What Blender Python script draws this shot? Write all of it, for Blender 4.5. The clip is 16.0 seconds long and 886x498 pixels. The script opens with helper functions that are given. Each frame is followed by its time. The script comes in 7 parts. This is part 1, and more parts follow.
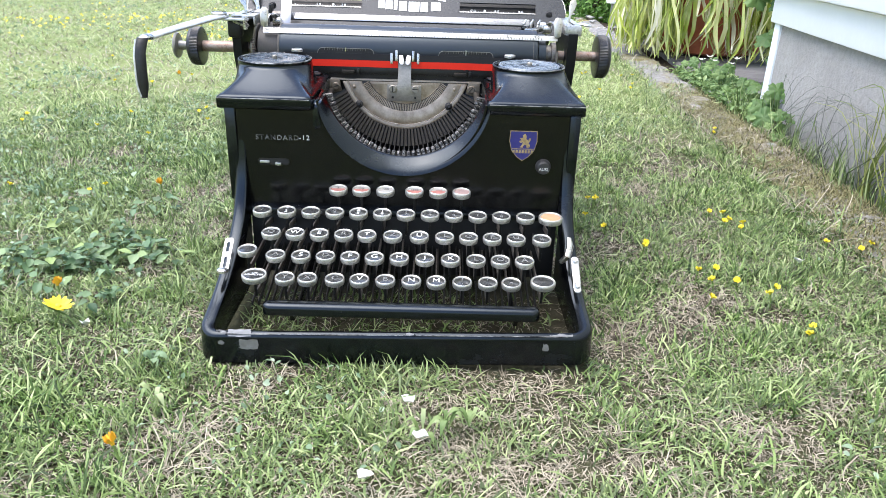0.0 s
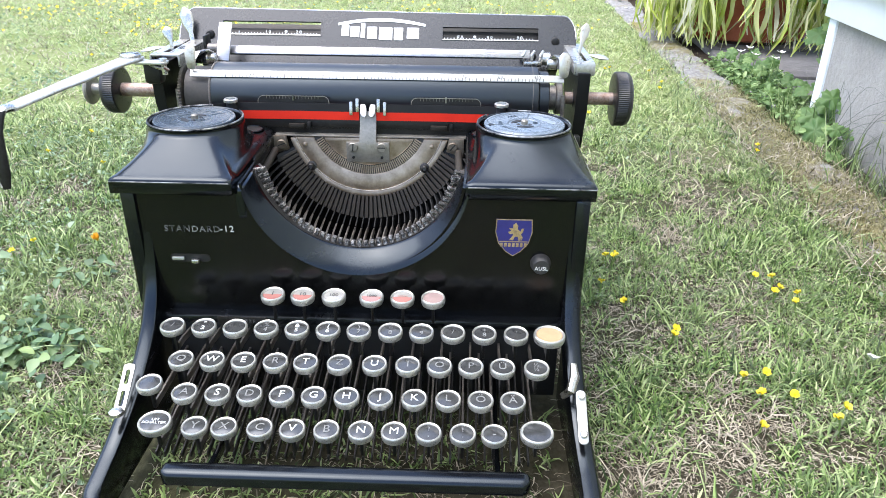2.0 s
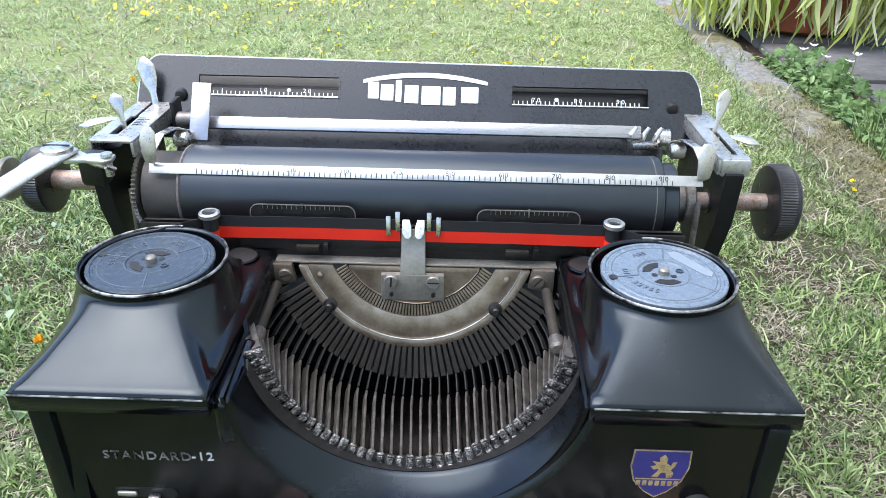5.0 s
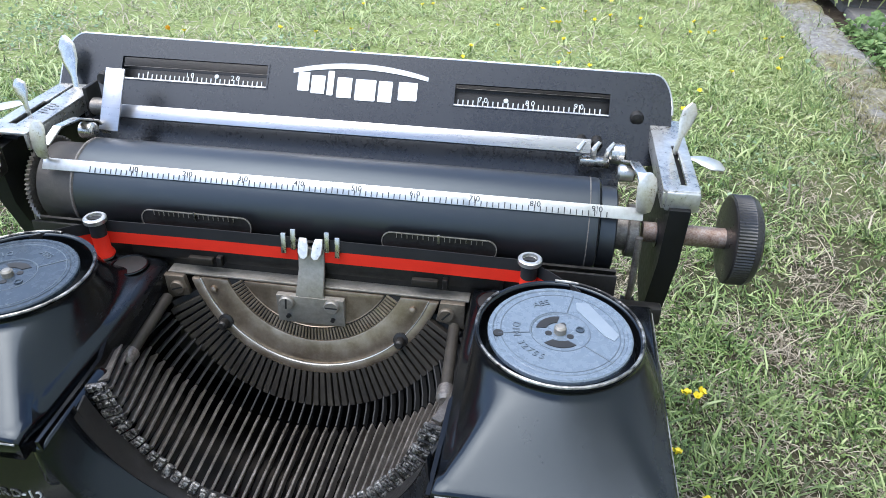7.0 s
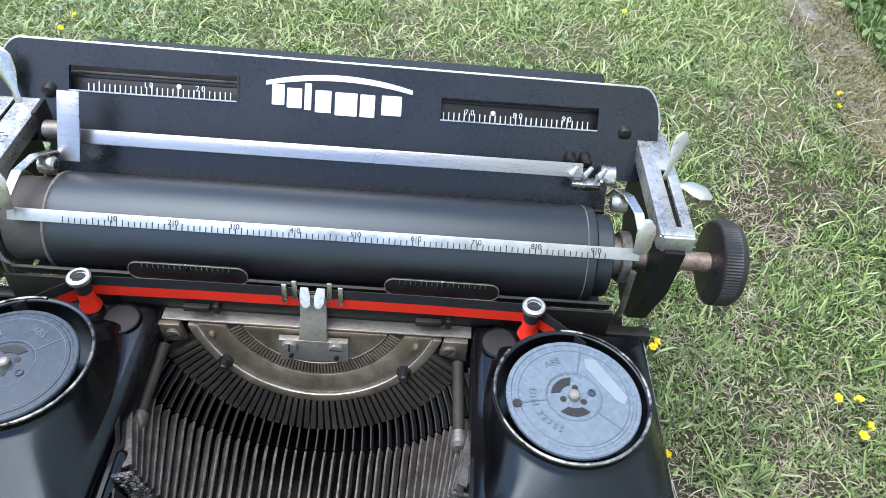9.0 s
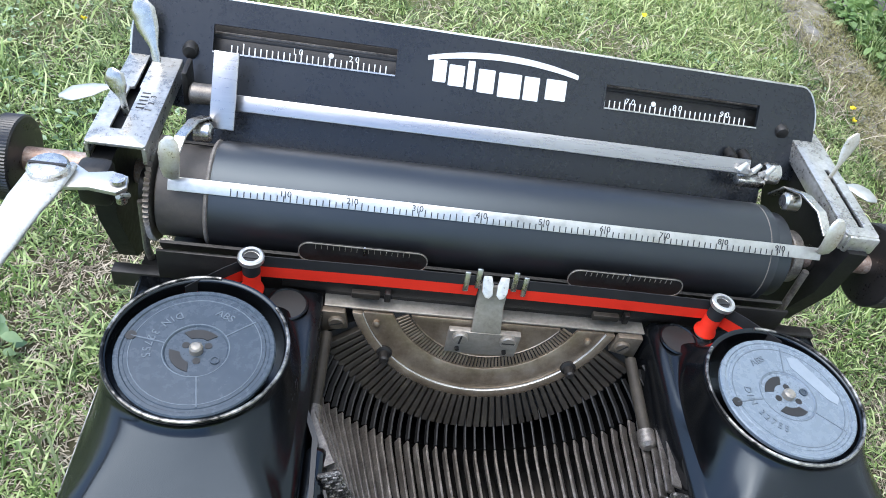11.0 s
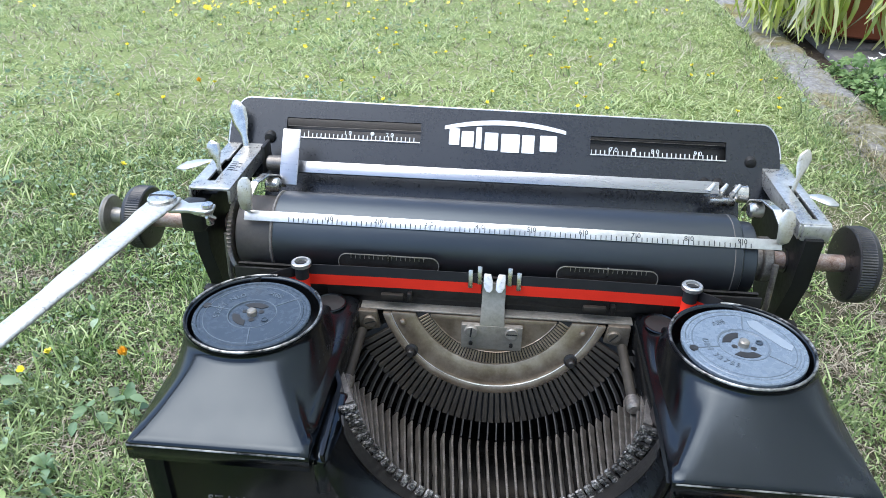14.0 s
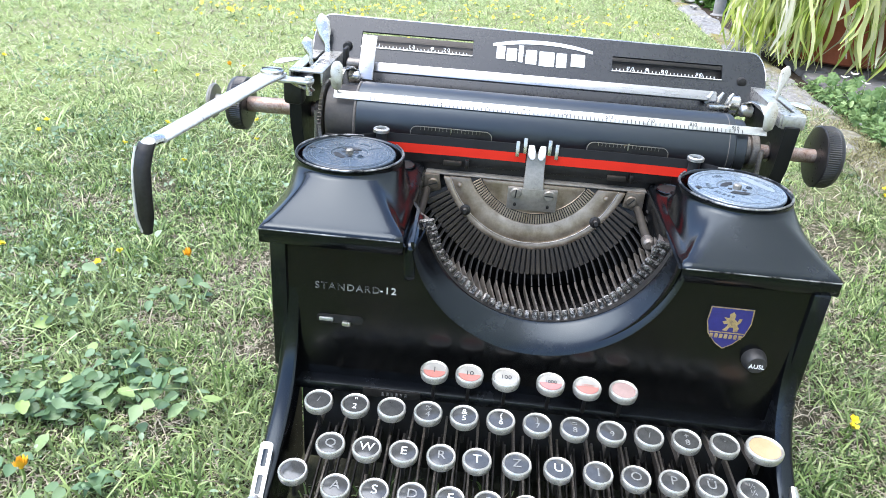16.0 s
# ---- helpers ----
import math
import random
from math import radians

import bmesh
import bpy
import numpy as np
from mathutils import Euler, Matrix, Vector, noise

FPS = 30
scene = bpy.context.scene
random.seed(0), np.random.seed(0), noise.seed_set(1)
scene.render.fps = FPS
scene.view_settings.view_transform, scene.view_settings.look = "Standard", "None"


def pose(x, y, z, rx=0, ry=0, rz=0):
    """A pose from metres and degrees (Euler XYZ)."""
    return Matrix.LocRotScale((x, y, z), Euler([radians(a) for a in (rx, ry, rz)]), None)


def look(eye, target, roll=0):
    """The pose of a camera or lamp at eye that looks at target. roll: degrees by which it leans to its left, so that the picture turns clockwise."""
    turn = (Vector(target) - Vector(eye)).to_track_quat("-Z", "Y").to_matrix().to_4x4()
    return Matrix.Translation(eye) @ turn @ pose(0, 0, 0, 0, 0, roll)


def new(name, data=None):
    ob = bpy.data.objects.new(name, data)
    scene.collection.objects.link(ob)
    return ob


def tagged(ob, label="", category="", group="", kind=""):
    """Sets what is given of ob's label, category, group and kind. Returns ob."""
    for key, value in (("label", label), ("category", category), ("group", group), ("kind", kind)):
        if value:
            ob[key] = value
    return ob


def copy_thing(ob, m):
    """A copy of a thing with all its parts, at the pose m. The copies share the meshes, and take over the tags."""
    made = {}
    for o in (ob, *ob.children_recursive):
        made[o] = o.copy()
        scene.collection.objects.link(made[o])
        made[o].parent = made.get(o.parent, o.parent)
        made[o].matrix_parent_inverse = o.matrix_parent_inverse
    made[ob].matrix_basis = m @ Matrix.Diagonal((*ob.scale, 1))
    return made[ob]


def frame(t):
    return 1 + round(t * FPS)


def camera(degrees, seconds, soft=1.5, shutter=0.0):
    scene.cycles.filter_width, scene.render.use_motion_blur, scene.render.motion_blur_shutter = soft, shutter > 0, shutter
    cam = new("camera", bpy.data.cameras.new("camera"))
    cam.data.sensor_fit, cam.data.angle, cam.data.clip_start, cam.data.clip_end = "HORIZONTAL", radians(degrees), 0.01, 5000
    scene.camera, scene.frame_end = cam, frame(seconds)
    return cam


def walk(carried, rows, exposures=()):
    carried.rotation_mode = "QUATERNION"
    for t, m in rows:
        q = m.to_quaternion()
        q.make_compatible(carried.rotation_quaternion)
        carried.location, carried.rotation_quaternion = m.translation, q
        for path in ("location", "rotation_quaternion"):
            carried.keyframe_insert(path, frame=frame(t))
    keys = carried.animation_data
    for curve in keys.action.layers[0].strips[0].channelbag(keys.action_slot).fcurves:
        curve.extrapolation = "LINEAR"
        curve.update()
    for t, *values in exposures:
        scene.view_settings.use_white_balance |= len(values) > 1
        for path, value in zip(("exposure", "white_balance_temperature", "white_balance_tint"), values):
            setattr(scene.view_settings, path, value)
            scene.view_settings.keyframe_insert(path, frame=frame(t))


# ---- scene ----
cam = camera(62.7, 16.0, soft=0.6)
PATH = [
    (0, (0.0577, -0.4737, 0.3045), (0.0182, 1.3596, -0.4939), 1.80),
    (0.5, (0.0503, -0.4285, 0.3006), (-0.0116, 1.4015, -0.504), 1.30),
    (1, (0.0557, -0.3922, 0.3149), (-0.0261, 1.4267, -0.5128), 1.30),
    (1.5, (0.0763, -0.3464, 0.3328), (-0.0101, 1.4574, -0.5268), 0.73),
    (2, (0.09, -0.2973, 0.3385), (-0.0189, 1.4954, -0.5414), 0.63),
    (2.5, (0.1034, -0.2445, 0.3494), (-0.059, 1.5397, -0.5398), 0.12),
    (3, (0.0949, -0.2141, 0.3692), (-0.0751, 1.5608, -0.5367), 1.03),
    (3.5, (0.0517, -0.2036, 0.3918), (0.0014, 1.5693, -0.5323), 3.68),
    (4, (0.0344, -0.1851, 0.3876), (0.1005, 1.5833, -0.5443), 4.59),
    (4.2, (0.0274, -0.1569, 0.373), (0.0668, 1.6021, -0.5779), 3.88),
    (6.3, (0.0764, -0.065, 0.3565), (-0.1681, 1.6589, -0.6276), 0.78),
    (6.5, (0.088, -0.0569, 0.3583), (-0.1798, 1.6542, -0.6419), 0.99),
    (7, (0.1075, -0.0307, 0.3747), (-0.1796, 1.614, -0.7264), 1.00),
    (7.5, (0.1166, -0.0116, 0.3898), (-0.1386, 1.5479, -0.8361), 0.59),
    (8, (0.1176, 0.0129, 0.4058), (-0.1318, 1.439, -0.974), -1.53),
    (8.5, (0.0893, 0.0178, 0.425), (-0.0408, 1.4642, -0.9501), 1.45),
    (9, (0.058, 0.0195, 0.4445), (0.0539, 1.4236, -0.9797), 5.06),
    (9.5, (0.0138, 0.0234, 0.4321), (0.1028, 1.4535, -0.9632), 9.04),
    (10, (-0.028, 0.0299, 0.4309), (0.0748, 1.422, -1.0014), 11.68),
    (10.2, (-0.0577, 0.04, 0.4269), (0.1592, 1.4073, -1.0164), 16.23),
    (12.3, (-0.0318, -0.0253, 0.4107), (0.0522, 1.533, -0.8401), 4.46),
    (12.5, (-0.0231, -0.0296, 0.408), (0.0205, 1.5479, -0.8206), 3.57),
    (13, (-0.0143, -0.0397, 0.4019), (-0.0095, 1.5679, -0.7879), 2.61),
    (13.5, (-0.0088, -0.0607, 0.398), (-0.085, 1.5931, -0.7242), 1.61),
    (14, (0.01, -0.0889, 0.399), (-0.1874, 1.6241, -0.6142), 1.01),
    (14.5, (0.0401, -0.1246, 0.3836), (-0.2851, 1.6284, -0.5226), 0.58),
    (15, (0.0219, -0.1607, 0.3425), (-0.1739, 1.6412, -0.503), 3.41),
    (15.5, (-0.0054, -0.197, 0.3473), (-0.1704, 1.6079, -0.4983), 3.53),
    (16, (-0.0164, -0.2212, 0.3473), (-0.1705, 1.5517, -0.5655), 4.25),
]
walk(cam, [(t, look(eye, target, roll)) for t, eye, target, roll in PATH], [(0, 1.66, 6100, 12), (1, 1.76, 6080, 12), (4, 1.66, 5950, 11), (6.5, 1.40, 5830, 9), (10, 1.47, 5870, 9), (12.5, 1.46, 5870, 9), (14.5, 1.31, 5780, 8), (16, 1.84, 5920, 10)])

# ---- daylight: a bright, softly veiled sky ----
world = bpy.data.worlds.new("daylight")
scene.world = world
world.use_nodes = True
wn = world.node_tree.nodes
sky = wn.new("ShaderNodeTexSky")
sky.sky_type = "NISHITA"
sky.sun_disc = False
SUN_UP, SUN_ROUND = 71.0, 262.0
sky.sun_elevation, sky.sun_rotation = radians(SUN_UP), radians(SUN_ROUND)
sky.air_density, sky.dust_density, sky.ozone_density = 1.0, 2.5, 1.0
wn["Background"].inputs[1].default_value = 0.15
world.node_tree.links.new(sky.outputs[0], wn["Background"].inputs[0])
sun = new("sun", bpy.data.lights.new("sun", "SUN"))
sun.data.energy, sun.data.angle, sun.data.color = 1.45, radians(66), (1.0, 0.965, 0.90)
_a, _e = radians(SUN_ROUND), radians(SUN_UP)
sun.matrix_world = look((math.sin(_a) * math.cos(_e) * 9, math.cos(_a) * math.cos(_e) * 9, math.sin(_e) * 9), (0, 0, 0))


# ---- materials ----
class Mat:
    """A small builder round one node material."""

    def __init__(self, name, rough=0.5, metal=0.0, color=(0.5, 0.5, 0.5), spec=0.5, coat=0.0):
        self.m = bpy.data.materials.new(name)
        self.m.use_nodes = True
        self.t = self.m.node_tree
        self.b = self.t.nodes["Principled BSDF"]
        self.b.inputs["Base Color"].default_value = (*color, 1)
        self.b.inputs["Roughness"].default_value = rough
        self.b.inputs["Metallic"].default_value = metal
        self.b.inputs["Specular IOR Level"].default_value = spec
        self.b.inputs["Coat Weight"].default_value = coat
        self.b.inputs["Coat Roughness"].default_value = 0.08

    def node(self, kind, **kw):
        n = self.t.nodes.new(kind)
        for k, v in kw.items():
            n.inputs[k].default_value = v
        return n

    def link(self, a, b):
        self.t.links.new(a, b)

    def coords(self, scale=(1, 1, 1)):
        tc = self.node("ShaderNodeTexCoord")
        mp = self.node("ShaderNodeMapping")
        mp.inputs["Scale"].default_value = scale
        self.link(tc.outputs["Object"], mp.inputs["Vector"])
        return mp.outputs[0]

    def noise(self, scale, detail=4.0, rough=0.6, stretch=(1, 1, 1)):
        n = self.node("ShaderNodeTexNoise", Scale=scale, Detail=detail, Roughness=rough)
        self.link(self.coords(stretch), n.inputs["Vector"])
        return n.outputs["Fac"]

    def ramp(self, fac, stops):
        r = self.node("ShaderNodeValToRGB")
        el = r.color_ramp.elements
        while len(el) < len(stops):
            el.new(0.5)
        for e, (p, c) in zip(el, stops):
            e.position, e.color = p, (*c, 1) if len(c) == 3 else c
        self.link(fac, r.inputs[0])
        return r.outputs[0]

    def mix(self, fac, a, b, mode="MIX"):
        n = self.t.nodes.new("ShaderNodeMix")
        n.data_type, n.blend_type = "RGBA", mode
        for s, v in ((0, fac), (6, a), (7, b)):
            if isinstance(v, (int, float)):
                n.inputs[s].default_value = v
            elif isinstance(v, tuple):
                n.inputs[s].default_value = (*v, 1)
            else:
                self.link(v, n.inputs[s])
        return n.outputs[2]

    def color(self, sock):
        self.link(sock, self.b.inputs["Base Color"])
        return self

    def roughness(self, fac, lo, hi):
        r = self.node("ShaderNodeMapRange")
        r.inputs["From Min"].default_value, r.inputs["From Max"].default_value = 0.34, 0.66
        r.inputs["To Min"].default_value, r.inputs["To Max"].default_value = lo, hi
        self.link(fac, r.inputs["Value"])
        self.link(r.outputs[0], self.b.inputs["Roughness"])
        return self

    def bump(self, fac, strength=0.2, dist=0.001):
        b = self.node("ShaderNodeBump", Strength=strength, Distance=dist)
        self.link(fac, b.inputs["Height"])
        self.link(b.outputs[0], self.b.inputs["Normal"])
        return self

    def island(self):
        return self.t.nodes.new("ShaderNodeNewGeometry").outputs["Random Per Island"]

    def each(self):
        return self.t.nodes.new("ShaderNodeObjectInfo").outputs["Random"]


def mottled(name, stops, scale, rough=(0.4, 0.6), metal=0.0, bump=0.1, dist=0.0005, fine=8.0, spec=0.5, coat=0.0, stretch=(1, 1, 1)):
    """A surface whose colour and gloss wander at two scales."""
    m = Mat(name, metal=metal, spec=spec, coat=coat)
    big, small = m.noise(scale, stretch=stretch), m.noise(scale * fine, 6, 0.7, stretch)
    both = m.mix(0.45, big, small)
    m.color(m.ramp(both, stops))
    m.roughness(m.mix(0.6, big, small), *rough)
    if bump:
        m.bump(small, bump, dist)
    return m.m


def enamel():
    """Old blue-black stove enamel: smeared gloss, slightly wavy sheet, fine dust."""
    m = Mat("black_enamel", spec=0.46)
    m.b.inputs["Specular Tint"].default_value = (0.80, 0.91, 1.0, 1)
    big, smear, dust = m.noise(11, 3, 0.5), m.noise(26, 6, 0.7, (1, 0.45, 1.6)), m.noise(420, 5, 0.75)
    c = m.ramp(smear, [(0.35, (0.0018, 0.0020, 0.0024)), (0.58, (0.0034, 0.0038, 0.0046)), (0.72, (0.0095, 0.0105, 0.012))])
    m.color(m.mix(m.ramp(dust, [(0.62, (0, 0, 0)), (0.82, (0.18, 0.18, 0.18))]), c, (0.03, 0.029, 0.026)))
    m.roughness(smear, 0.13, 0.30)
    b1 = m.node("ShaderNodeBump", Strength=0.30, Distance=0.002)
    m.link(big, b1.inputs["Height"])
    b2 = m.node("ShaderNodeBump", Strength=0.06, Distance=0.0004)
    m.link(dust, b2.inputs["Height"])
    m.link(b1.outputs[0], b2.inputs["Normal"])
    m.link(b2.outputs[0], m.b.inputs["Normal"])
    return m.m


ENAMEL = enamel()
ENAMEL_FRONT = mottled("black_enamel_front", [(0.3, (0.0020, 0.0020, 0.0020)), (0.6, (0.0034, 0.0034, 0.0034)), (0.8, (0.0060, 0.0060, 0.0060))], 18, (0.12, 0.24), bump=0.03, dist=0.0002, fine=14, spec=0.36)
TABLE_BLACK = mottled("paper_table_lacquer", [(0.3, (0.005, 0.006, 0.008)), (0.7, (0.011, 0.013, 0.016))], 25, (0.22, 0.36), bump=0.02, dist=0.0002, fine=20, spec=0.55)
CASTING = mottled("dull_black_casting", [(0.3, (0.004, 0.004, 0.004)), (0.6, (0.009, 0.009, 0.009)), (0.8, (0.022, 0.021, 0.020))], 40, (0.45, 0.65), bump=0.1, dist=0.0003, spec=0.25)
DARK_STEEL = mottled("oily_dark_steel", [(0.3, (0.012, 0.011, 0.010)), (0.6, (0.03, 0.028, 0.026)), (0.8, (0.07, 0.06, 0.05))], 60, (0.3, 0.55), metal=0.5, bump=0.2, fine=8)
NICKEL = mottled("worn_nickel", [(0.25, (0.28, 0.255, 0.22)), (0.5, (0.54, 0.52, 0.48)), (0.8, (0.70, 0.69, 0.66))], 70, (0.18, 0.38), metal=1.0, bump=0.06, dist=0.0003, fine=6)
SATIN = mottled("satin_nickel", [(0.25, (0.34, 0.325, 0.29)), (0.5, (0.55, 0.54, 0.51)), (0.8, (0.72, 0.72, 0.70))], 45, (0.3, 0.48), metal=0.9, bump=0.06, dist=0.0003, fine=6)
SEGMENT = mottled("tarnished_steel", [(0.25, (0.065, 0.045, 0.026)), (0.5, (0.24, 0.190, 0.136)), (0.78, (0.52, 0.445, 0.36))], 22, (0.26, 0.44), metal=0.75, bump=0.10, dist=0.0003, fine=7)
BAR_STEEL = mottled("typebar_steel", [(0.3, (0.070, 0.061, 0.051)), (0.55, (0.215, 0.195, 0.172)), (0.8, (0.46, 0.43, 0.39))], 120, (0.35, 0.55), metal=0.7, bump=0.1, dist=0.0002)
TYPE_STEEL = mottled("inked_type_steel", [(0.3, (0.012, 0.011, 0.010)), (0.48, (0.050, 0.046, 0.042)), (0.66, (0.42, 0.40, 0.37))], 300, (0.30, 0.55), metal=0.6, bump=0.5, dist=0.0004, fine=4)
RUBBER = mottled("platen_rubber", [(0.3, (0.008, 0.008, 0.009)), (0.56, (0.013, 0.013, 0.014)), (0.78, (0.024, 0.025, 0.026))], 10, (0.34, 0.43), bump=0.0, fine=5, stretch=(0.5, 2, 2), spec=0.7)
RUBBER.node_tree.nodes["Principled BSDF"].inputs["Specular Tint"].default_value = (0.80, 0.92, 1.0, 1)
PLATEN_END = mottled("platen_end_rubber", [(0.3, (0.03, 0.026, 0.023)), (0.7, (0.075, 0.066, 0.058))], 60, (0.5, 0.7), bump=0.2, dist=0.0004)
PLATEN_EDGE = mottled("dusty_platen_edge", [(0.3, (0.05, 0.045, 0.040)), (0.5, (0.12, 0.108, 0.095)), (0.75, (0.26, 0.24, 0.215))], 90, (0.6, 0.8), bump=0.2, dist=0.0004)
BAKELITE = mottled("black_bakelite", [(0.3, (0.012, 0.011, 0.011)), (0.7, (0.026, 0.024, 0.023))], 80, (0.24, 0.42), bump=0.1, dist=0.0003)
RUSTY = mottled("rusty_shaft", [(0.3, (0.13, 0.06, 0.035)), (0.5, (0.33, 0.24, 0.19)), (0.7, (0.52, 0.48, 0.44))], 140, (0.4, 0.7), metal=0.7, bump=0.3, dist=0.0004)
RED_RIBBON = mottled("red_ribbon", [(0.3, (0.62, 0.018, 0.006)), (0.7, (0.78, 0.032, 0.010))], 60, (0.6, 0.8), bump=0.15, dist=0.0002, fine=20, spec=0.3)
BLACK_RIBBON = mottled("black_ribbon", [(0.3, (0.012, 0.012, 0.013)), (0.7, (0.028, 0.027, 0.027))], 60, (0.6, 0.85), bump=0.15, dist=0.0002, fine=20, spec=0.3)
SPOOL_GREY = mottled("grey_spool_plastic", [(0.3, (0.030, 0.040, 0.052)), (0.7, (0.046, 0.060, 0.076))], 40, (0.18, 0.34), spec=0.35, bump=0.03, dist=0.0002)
# right spool: the sky's reflection is put into a paler base colour
SPOOL_SHEEN = mottled("sheen_spool_plastic", [(0.3, (0.105, 0.130, 0.158)), (0.7, (0.140, 0.170, 0.202))], 40, (0.20, 0.34), bump=0.03, dist=0.0002, spec=0.7)
SPOOL_MARK = mottled("spool_relief", [(0.3, (0.075, 0.092, 0.112)), (0.7, (0.105, 0.128, 0.150))], 40, (0.3, 0.4), bump=0)
WING = mottled("dull_brown_steel", [(0.3, (0.085, 0.066, 0.045)), (0.55, (0.17, 0.142, 0.108)), (0.8, (0.28, 0.245, 0.20))], 60, (0.35, 0.55), metal=0.5, bump=0.1, dist=0.0003)
TEETH = mottled("oily_brown_steel", [(0.3, (0.012, 0.010, 0.008)), (0.55, (0.034, 0.029, 0.022)), (0.8, (0.080, 0.068, 0.052))], 60, (0.5, 0.75), metal=0.15, bump=0.2, fine=8, spec=0.3)
BOX_NICKEL = mottled("tarnished_box_nickel", [(0.25, (0.16, 0.15, 0.13)), (0.5, (0.44, 0.43, 0.40)), (0.8, (0.72, 0.72, 0.70))], 55, (0.22, 0.42), metal=0.75, bump=0.08, dist=0.0002)
BRIGHT = mottled("bright_nickel", [(0.25, (0.30, 0.285, 0.25)), (0.5, (0.58, 0.57, 0.54)), (0.8, (0.80, 0.80, 0.78))], 70, (0.25, 0.45), metal=0.5, bump=0.08, dist=0.0002)
GUIDE_STEEL = mottled("grey_guide_steel", [(0.25, (0.15, 0.135, 0.11)), (0.5, (0.26, 0.24, 0.205)), (0.78, (0.38, 0.355, 0.31))], 60, (0.3, 0.5), metal=0.5, bump=0.1, dist=0.0002)
# near-black that paints in the shade of holes, slots and gaps between parts
RECESS_SHADE = mottled("recess_shade", [(0.3, (0.006, 0.006, 0.006)), (0.7, (0.012, 0.012, 0.012))], 40, (0.5, 0.7), bump=0)
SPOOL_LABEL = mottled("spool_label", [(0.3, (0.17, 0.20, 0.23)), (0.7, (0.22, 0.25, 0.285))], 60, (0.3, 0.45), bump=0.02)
IVORY = mottled("yellowed_nickel_tip", [(0.25, (0.34, 0.28, 0.16)), (0.5, (0.52, 0.49, 0.42)), (0.8, (0.68, 0.67, 0.63))], 130, (0.25, 0.45), metal=0.7, bump=0.1, dist=0.0003)
KEY_RING = mottled("key_ring_nickel", [(0.25, (0.42, 0.40, 0.345)), (0.55, (0.60, 0.58, 0.53)), (0.85, (0.77, 0.76, 0.72))], 220, (0.24, 0.42), metal=0.75, bump=0.08, dist=0.0002)
KEY_GLASS = mottled("dark_key_glass", [(0.3, (0.022, 0.023, 0.022)), (0.7, (0.062, 0.062, 0.060))], 200, (0.10, 0.2), bump=0, coat=0.6)
KEY_MAUVE = mottled("faded_red_key_face", [(0.3, (0.26, 0.185, 0.165)), (0.7, (0.34, 0.245, 0.225))], 200, (0.12, 0.22), bump=0, coat=0.6)
KEY_RED = mottled("red_key_face", [(0.3, (0.32, 0.125, 0.10)), (0.7, (0.40, 0.185, 0.155))], 200, (0.12, 0.22), bump=0, coat=0.6)
KEY_WHITE = mottled("white_key_face", [(0.3, (0.25, 0.24, 0.215)), (0.7, (0.34, 0.33, 0.30))], 200, (0.12, 0.22), bump=0, coat=0.6)
KEY_ORANGE = mottled("orange_key_face", [(0.3, (0.44, 0.26, 0.14)), (0.7, (0.53, 0.33, 0.19))], 200, (0.12, 0.22), bump=0, coat=0.6)
LEGEND = mottled("white_legend", [(0.3, (0.66, 0.66, 0.63)), (0.7, (0.82, 0.82, 0.80))], 300, (0.4, 0.5), bump=0)
FADED_LEGEND = mottled("worn_legend", [(0.35, (0.06, 0.06, 0.06)), (0.55, (0.22, 0.22, 0.21)), (0.75, (0.40, 0.40, 0.39))], 260, (0.4, 0.5), bump=0)
BAIL = mottled("brushed_nickel", [(0.3, (0.34, 0.33, 0.33)), (0.7, (0.46, 0.45, 0.45))], 8, (0.24, 0.36), metal=0.9, bump=0.03, dist=0.0002, fine=30, stretch=(0.3, 3, 3))
INK = mottled("black_ink", [(0.3, (0.015, 0.015, 0.016)), (0.7, (0.035, 0.035, 0.036))], 300, (0.5, 0.6), bump=0)
SILVER_PAINT = mottled("silver_lettering", [(0.3, (0.48, 0.48, 0.47)), (0.5, (0.70, 0.70, 0.69)), (0.8, (0.86, 0.86, 0.85))], 500, (0.3, 0.5), metal=0.4, bump=0.1, dist=0.0002)
FADED_SILVER = mottled("faded_lettering", [(0.42, (0.012, 0.012, 0.012)), (0.52, (0.20, 0.20, 0.195)), (0.7, (0.46, 0.46, 0.45))], 110, (0.35, 0.5), metal=0.3, bump=0)
SHIELD_BLUE = mottled("blue_decal", [(0.3, (0.020, 0.019, 0.12)), (0.7, (0.036, 0.032, 0.19))], 150, (0.3, 0.45), bump=0)
SHIELD_GOLD = mottled("gold_decal", [(0.36, (0.06, 0.05, 0.14)), (0.46, (0.34, 0.24, 0.10)), (0.7, (0.60, 0.46, 0.22))], 260, (0.35, 0.5), metal=0.3, bump=0)
CHIP = mottled("bare_metal_chip", [(0.3, (0.17, 0.165, 0.16)), (0.7, (0.30, 0.295, 0.29))], 200, (0.4, 0.6), metal=0.5, bump=0.2, dist=0.0003)
BUTTON_GREY = mottled("grey_button", [(0.3, (0.012, 0.012, 0.012)), (0.7, (0.040, 0.038, 0.037))], 300, (0.4, 0.55), bump=0.3, dist=0.0004)

